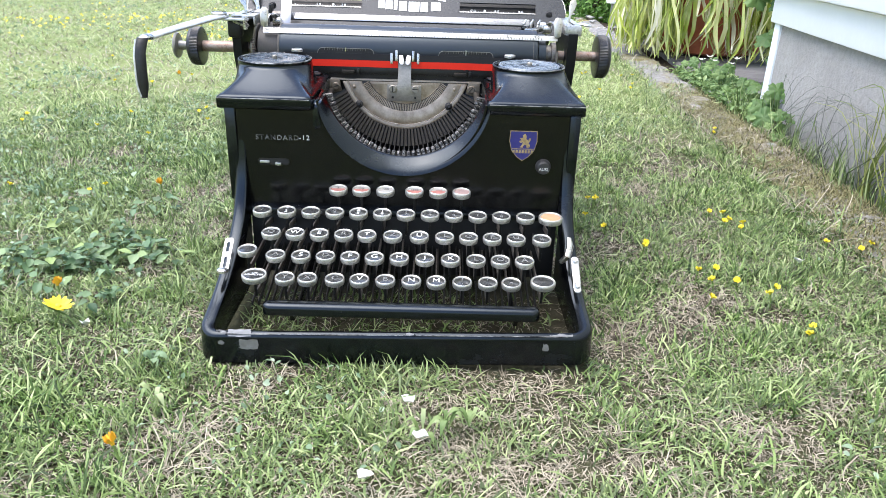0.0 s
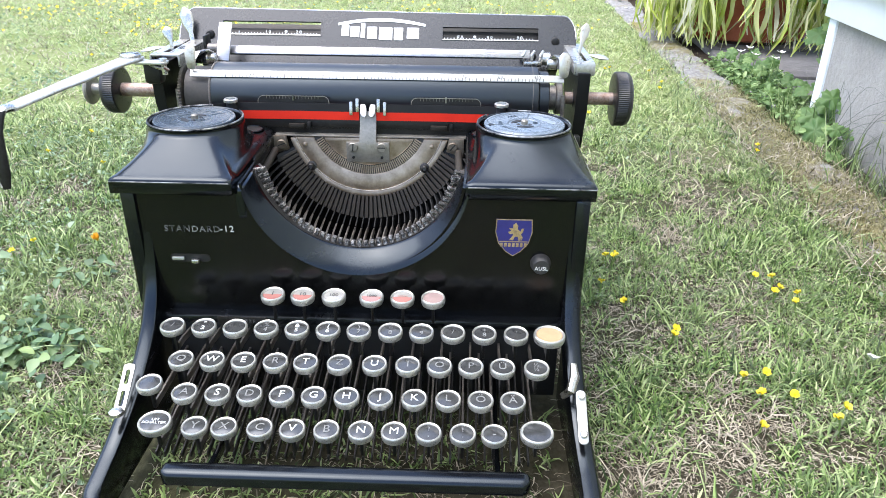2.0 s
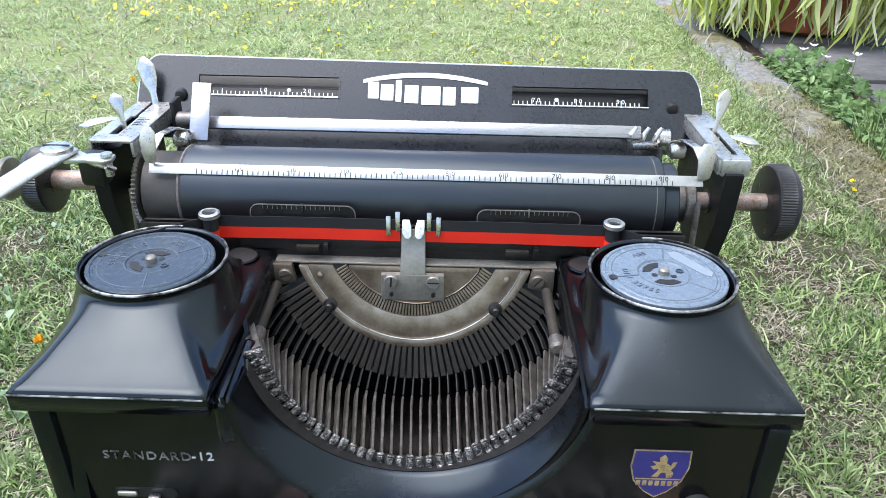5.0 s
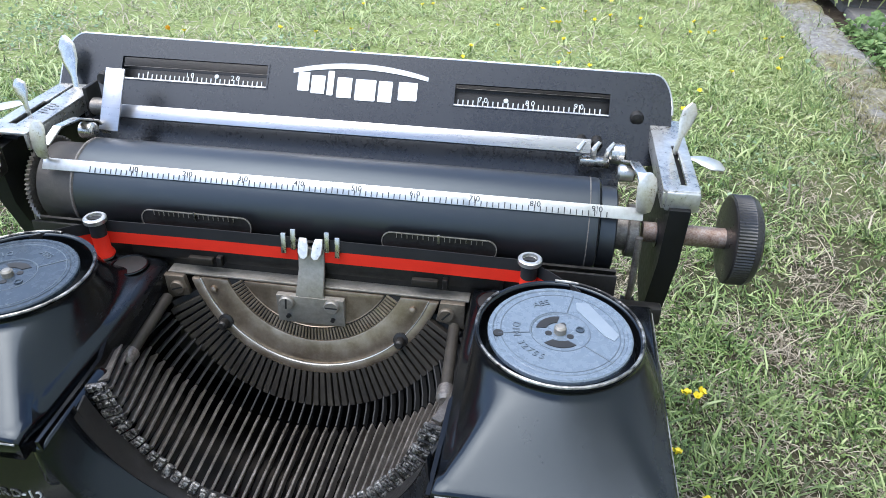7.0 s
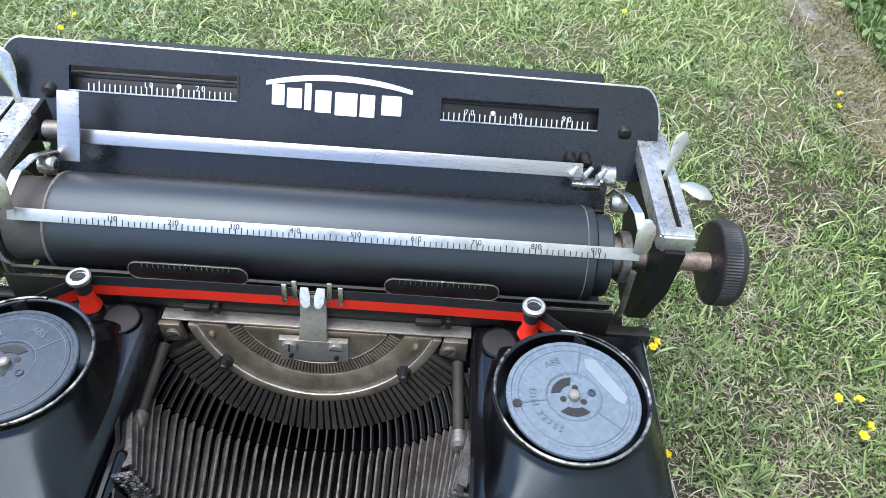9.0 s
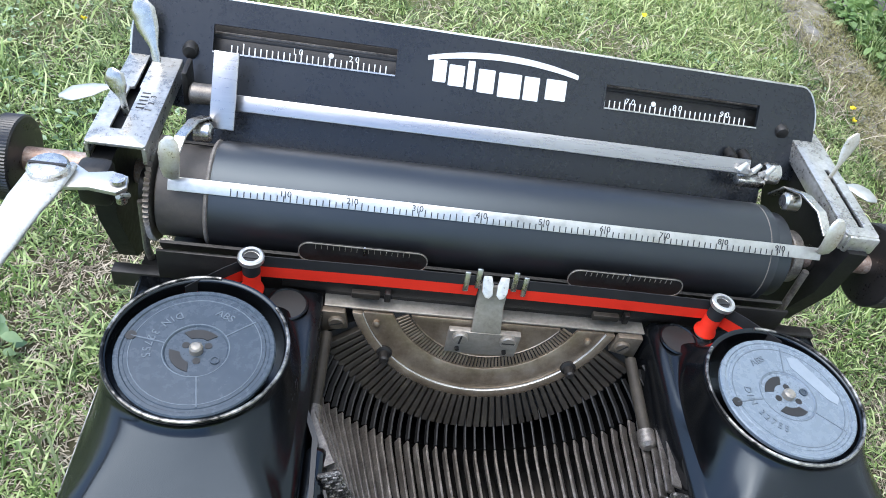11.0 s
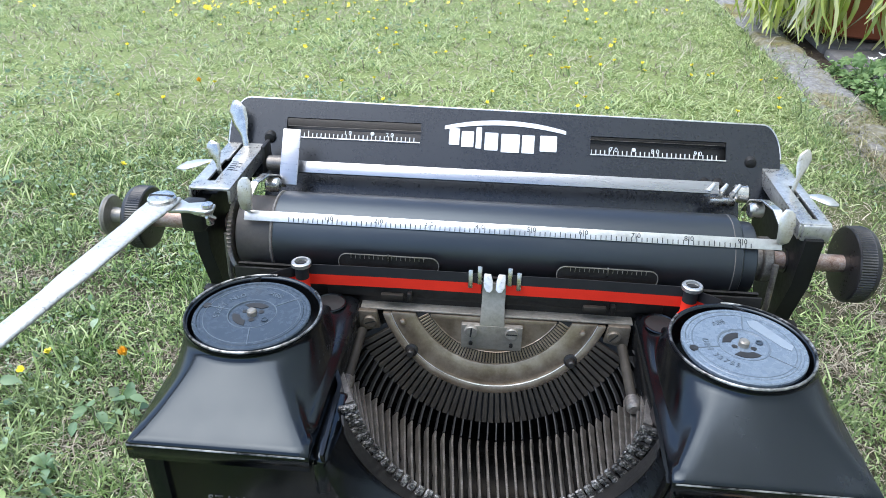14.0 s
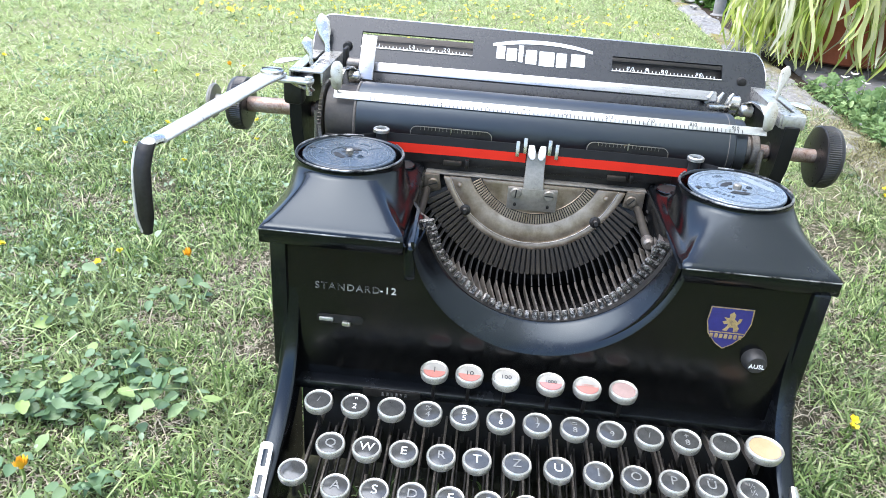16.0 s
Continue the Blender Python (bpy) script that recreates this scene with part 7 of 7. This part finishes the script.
def lobed_plant(x, y, height, spread, n, seed, label="fresh green lobed weed growing at the kerb", blooms=0, size=(0.016, 0.029)):
    """A bushy weed with lobed leaves on thin stems."""
    rnd = random.Random(seed)
    f = thing("garden_weed", label, "plant", "weeds along the kerb", at=(x, y, 0))
    for k in range(n):
        a, h, q = rnd.uniform(0, 6.28), height * rnd.uniform(0.25, 1.0), spread * rnd.uniform(0.2, 1.0)
        tip = Vector((x + q * math.cos(a), y + q * math.sin(a), h))
        part("stem", tube([(x, y, 0), (x + 0.4 * q * math.cos(a), y + 0.4 * q * math.sin(a), h * 0.7), tip], 0.0009, 5), STEM, f)
        lobed_leaf(f, tip, rnd.uniform(*size), rnd)
    for k in range(blooms):
        p = Vector((x + rnd.uniform(-0.6, 0.6) * spread, y + rnd.uniform(-0.6, 0.6) * spread, height * rnd.uniform(0.9, 1.25)))
        part("stem", tube([(x, y, 0), (p.x, p.y, p.z * 0.6), p], 0.0007, 5), STEM, f)
        for q in range(5):
            a = q * 1.2566 + rnd.uniform(-0.2, 0.2)
            d, s = Vector((math.cos(a), math.sin(a), rnd.uniform(0.2, 0.7))), Vector((-math.sin(a), math.cos(a), 0))
            b = bmesh.new()
            b.faces.new([b.verts.new(p + d * t * 0.008 + s * w * 0.003) for t, w in ((0.1, 0), (0.6, -1), (1, -0.5), (1, 0.5), (0.6, 1))])
            part("petal", b, PETAL_WHITE, f, "small white petal" if q == 0 else "")


lobed_plant(0.592, 0.800, 0.075, 0.030, 15, 1, size=(0.012, 0.024))
lobed_plant(0.622, 0.995, 0.050, 0.045, 12, 2, size=(0.010, 0.018))
lobed_plant(0.615, 1.125, 0.060, 0.05, 14, 3, "green weed with small white blooms at the kerb", 3, size=(0.009, 0.016))
lobed_plant(0.605, 1.275, 0.050, 0.04, 12, 4, "green weed with small white blooms at the kerb", 2, size=(0.008, 0.014))
lobed_plant(0.584, 0.720, 0.06, 0.04, 8, 7, size=(0.008, 0.016))


def climbing_weed(x, y, height, seed):
    """A tall thin weed: one bent stem, lobed leaves on long stalks, a yellow flower on top."""
    rnd = random.Random(seed)
    f = thing("tall_weed", "tall lobed weed with a yellow flower beside the wall corner", "plant", at=(x, y, 0))
    line = bezier([(x, y, 0), (x + 0.006, y - 0.01, height * 0.35), (x - 0.008, y - 0.015, height * 0.7), (x - 0.002, y - 0.03, height)], 5)
    part("stem", tube(line, [0.0022 - 0.0013 * i / (len(line) - 1) for i in range(len(line))], 7), STEM, f)
    for k in range(17):
        p = Vector(line[int((0.25 + 0.72 * k / 16) * (len(line) - 1))])
        a, q = rnd.uniform(2.6, 6.0), rnd.uniform(0.02, 0.06)
        tip = p + Vector((q * math.cos(a), q * math.sin(a), rnd.uniform(0.0, 0.03)))
        part("leaf_stalk", tube([p, (p + tip) / 2 + Vector((0, 0, 0.006)), tip], 0.0007, 5), STEM, f)
        lobed_leaf(f, tip, rnd.uniform(0.014, 0.030) * (1.1 - 0.4 * k / 16), rnd)
    top = Vector(line[-1])
    for k in range(14):
        a = 2 * math.pi * k / 14
        d, s = Vector((math.cos(a), math.sin(a) * 0.8, 0.35)), Vector((-math.sin(a), math.cos(a), 0))
        b = bmesh.new()
        b.faces.new([b.verts.new(top + d * t * 0.013 + s * q * 0.0028) for t, q in ((0.1, 0), (0.6, -1), (1, -0.4), (1, 0.4), (0.6, 1))])
        part("petal", b, PETAL, f)


climbing_weed(0.645, 0.960, 0.285, 5)


WIRY = mottled("wiry_stalk", [(0.3, (0.055, 0.070, 0.050)), (0.7, (0.13, 0.145, 0.105))], 40, (0.6, 0.8), bump=0)


def dry_stalks(x, y, seed, n=16, tall=(0.06, 0.17), mat=STEM, r=0.00045):
    rnd = random.Random(seed)
    f = thing("grass_tuft", "tuft of thin wiry grass stalks leaning on the wall", "grass", "wiry tufts at the wall", at=(x, y, 0))
    for k in range(n):
        h, q, away = rnd.uniform(*tall), rnd.gauss(-0.05, 0.06), rnd.uniform(0.0, 0.02)
        pts = bezier([(x + rnd.uniform(-0.01, 0.01), y + rnd.uniform(-0.02, 0.02), 0), (x - away * 0.5, y + 0.3 * q, h * 0.5), (x - away, y + q, h), (x - away * 1.4, y + q * 1.9, h * rnd.uniform(0.85, 1.1))], 3)
        part("stalk", tube(pts, [r * (1 - 0.75 * i / (len(pts) - 1)) for i in range(len(pts))], 4), mat, f)


for i, (x, y) in enumerate(((0.588, 0.76), (0.584, 0.68), (0.578, 0.57), (0.572, 0.45))):
    dry_stalks(x, y, i, 12, (0.04, 0.12), WIRY)
for i, (x, y) in enumerate(((0.578, 0.435), (0.574, 0.37))):
    dry_stalks(x, y, 20 + i, 20, (0.07, 0.15), TUFT, 0.0011)


# ---- beyond the kerb: low shrubs and a small garden lantern ----
SHRUB = leafy("shrub_leaf", [(0.0, (0.012, 0.022, 0.008)), (0.5, (0.035, 0.060, 0.020)), (1.0, (0.10, 0.14, 0.055))], rough=0.5, through_=0.15)
LILY = leafy("fresh_blade", [(0.0, (0.05, 0.12, 0.02)), (0.6, (0.11, 0.23, 0.035)), (1.0, (0.20, 0.32, 0.07))], through_=0.3)


def shrub(x, y, rx, ry, h, seed, label, mat):
    """A low bush: bent twigs from the ground, a ragged crown of small leaves."""
    rnd = random.Random(seed)
    f = thing("shrub", label, "shrub", at=(x, y, 0))
    b, verts, faces = None, [], []
    for k in range(26):
        a, q = rnd.uniform(0, 6.28), math.sqrt(rnd.random())
        tip = Vector((x + rx * q * math.cos(a), y + ry * q * math.sin(a), h * (1.05 - 0.5 * q * q) * rnd.uniform(0.65, 1.1)))
        foot = Vector((x + (tip.x - x) * 0.5, y + (tip.y - y) * 0.5, 0.0))
        mid = foot.lerp(tip, 0.55) + Vector((rnd.gauss(0, 0.02), rnd.gauss(0, 0.02), 0))
        b = merge(b, tube([foot, mid, tip], 0.003, 5))
        for n in range(95):
            t = rnd.uniform(0.05, 1.0)
            c = foot.lerp(mid, t / 0.55) if t < 0.55 else mid.lerp(tip, (t - 0.55) / 0.45)
            c = c + Vector((rnd.gauss(0, 0.035), rnd.gauss(0, 0.035), rnd.gauss(0, 0.03)))
            c.z = max(c.z, 0.01)
            s = rnd.uniform(0.012, 0.030)
            e = Euler((rnd.uniform(-1, 1), rnd.uniform(-1, 1), rnd.uniform(0, 6.28))).to_matrix()
            i = len(verts)
            verts += [tuple(c + e @ Vector(p)) for p in ((0, 0, 0), (s * 0.45, s * 0.26, s * 0.06), (s, 0, -s * 0.15), (s * 0.45, -s * 0.26, s * 0.06))]
            faces.append((i, i + 1, i + 2, i + 3))
    tagged(part("branchwork", b, BROWN, f), kind="stuff")
    me = bpy.data.meshes.new("crown")
    me.from_pydata(verts, [], faces)
    me.materials.append(mat)
    tagged(part("crown", me, mat, f), kind="stuff")
    return f


for i, (x, y, rx, ry, h) in enumerate(((0.44, 2.90, 0.20, 0.15, 0.30), (0.62, 3.00, 0.22, 0.18, 0.36), (0.88, 2.90, 0.24, 0.18, 0.36), (1.18, 2.85, 0.26, 0.20, 0.36))):
    shrub(x, y, rx, ry, h, 40 + i, "low dark green shrub at the end of the lawn", SHRUB)
shrub(0.60, 2.62, 0.07, 0.10, 0.12, 51, "fresh green low plant beyond the kerb", LILY)
shrub(0.68, 2.46, 0.07, 0.08, 0.13, 52, "fresh green low plant beyond the kerb", LILY)

lamp = thing("garden_lantern", "small white garden lantern with a flat cap beside the planter", "lantern", at=(0.595, 2.30, 0))
part("post", lathe("z", (0.595, 2.30, 0), [(-0.01, 0.024), (0.006, 0.024), (0.010, 0.017), (0.088, 0.019)], 28), STUCCO, lamp, "pale grey post")
part("cap", lathe("z", (0.595, 2.30, 0), [(0.088, 0.020), (0.089, 0.036), (0.096, 0.037), (0.108, 0.026), (0.112, 0.004)], 32), WHITE, lamp, "white flat cap", 30)

# pale pebbles and crumbs along the kerb and at the foot of the wall corner
def pebble(seed):
    rnd = random.Random(seed)
    b = bmesh.new()
    bmesh.ops.create_icosphere(b, subdivisions=1, radius=1)
    for v in b.verts:
        v.co *= rnd.uniform(0.75, 1.15)
        v.co.z *= 0.6
    return b


rnd = random.Random(77)
PALE_STONE = mottled("pale_pebble", [(0.3, (0.26, 0.245, 0.225)), (0.7, (0.44, 0.425, 0.40))], 60, (0.7, 0.9), bump=0.2)
stones = [make("pebble", pebble(k), PALE_STONE, 60) for k in range(4)]
spots = [(0.585 + rnd.uniform(-0.02, 0.05), 0.90 + rnd.uniform(-0.05, 0.16)) for _ in range(16)] + [(rnd.gauss(0.535, 0.025), rnd.uniform(2.1, 2.6)) for _ in range(14)]
for k, (x, y) in enumerate(spots):
    ob = new("pebble", stones[k % 4])
    s = rnd.uniform(0.003, 0.007) * (0.7 if y < 2 else 1.6)
    ob.location, ob.rotation_euler, ob.scale = (x, y, 0.018 + s * 0.2), (0, 0, rnd.uniform(0, 6)), (s * rnd.uniform(0.8, 1.5), s, s)
    tagged(ob, "small pale grey pebble lying on the kerb", "pebble", "pebbles on the kerb")
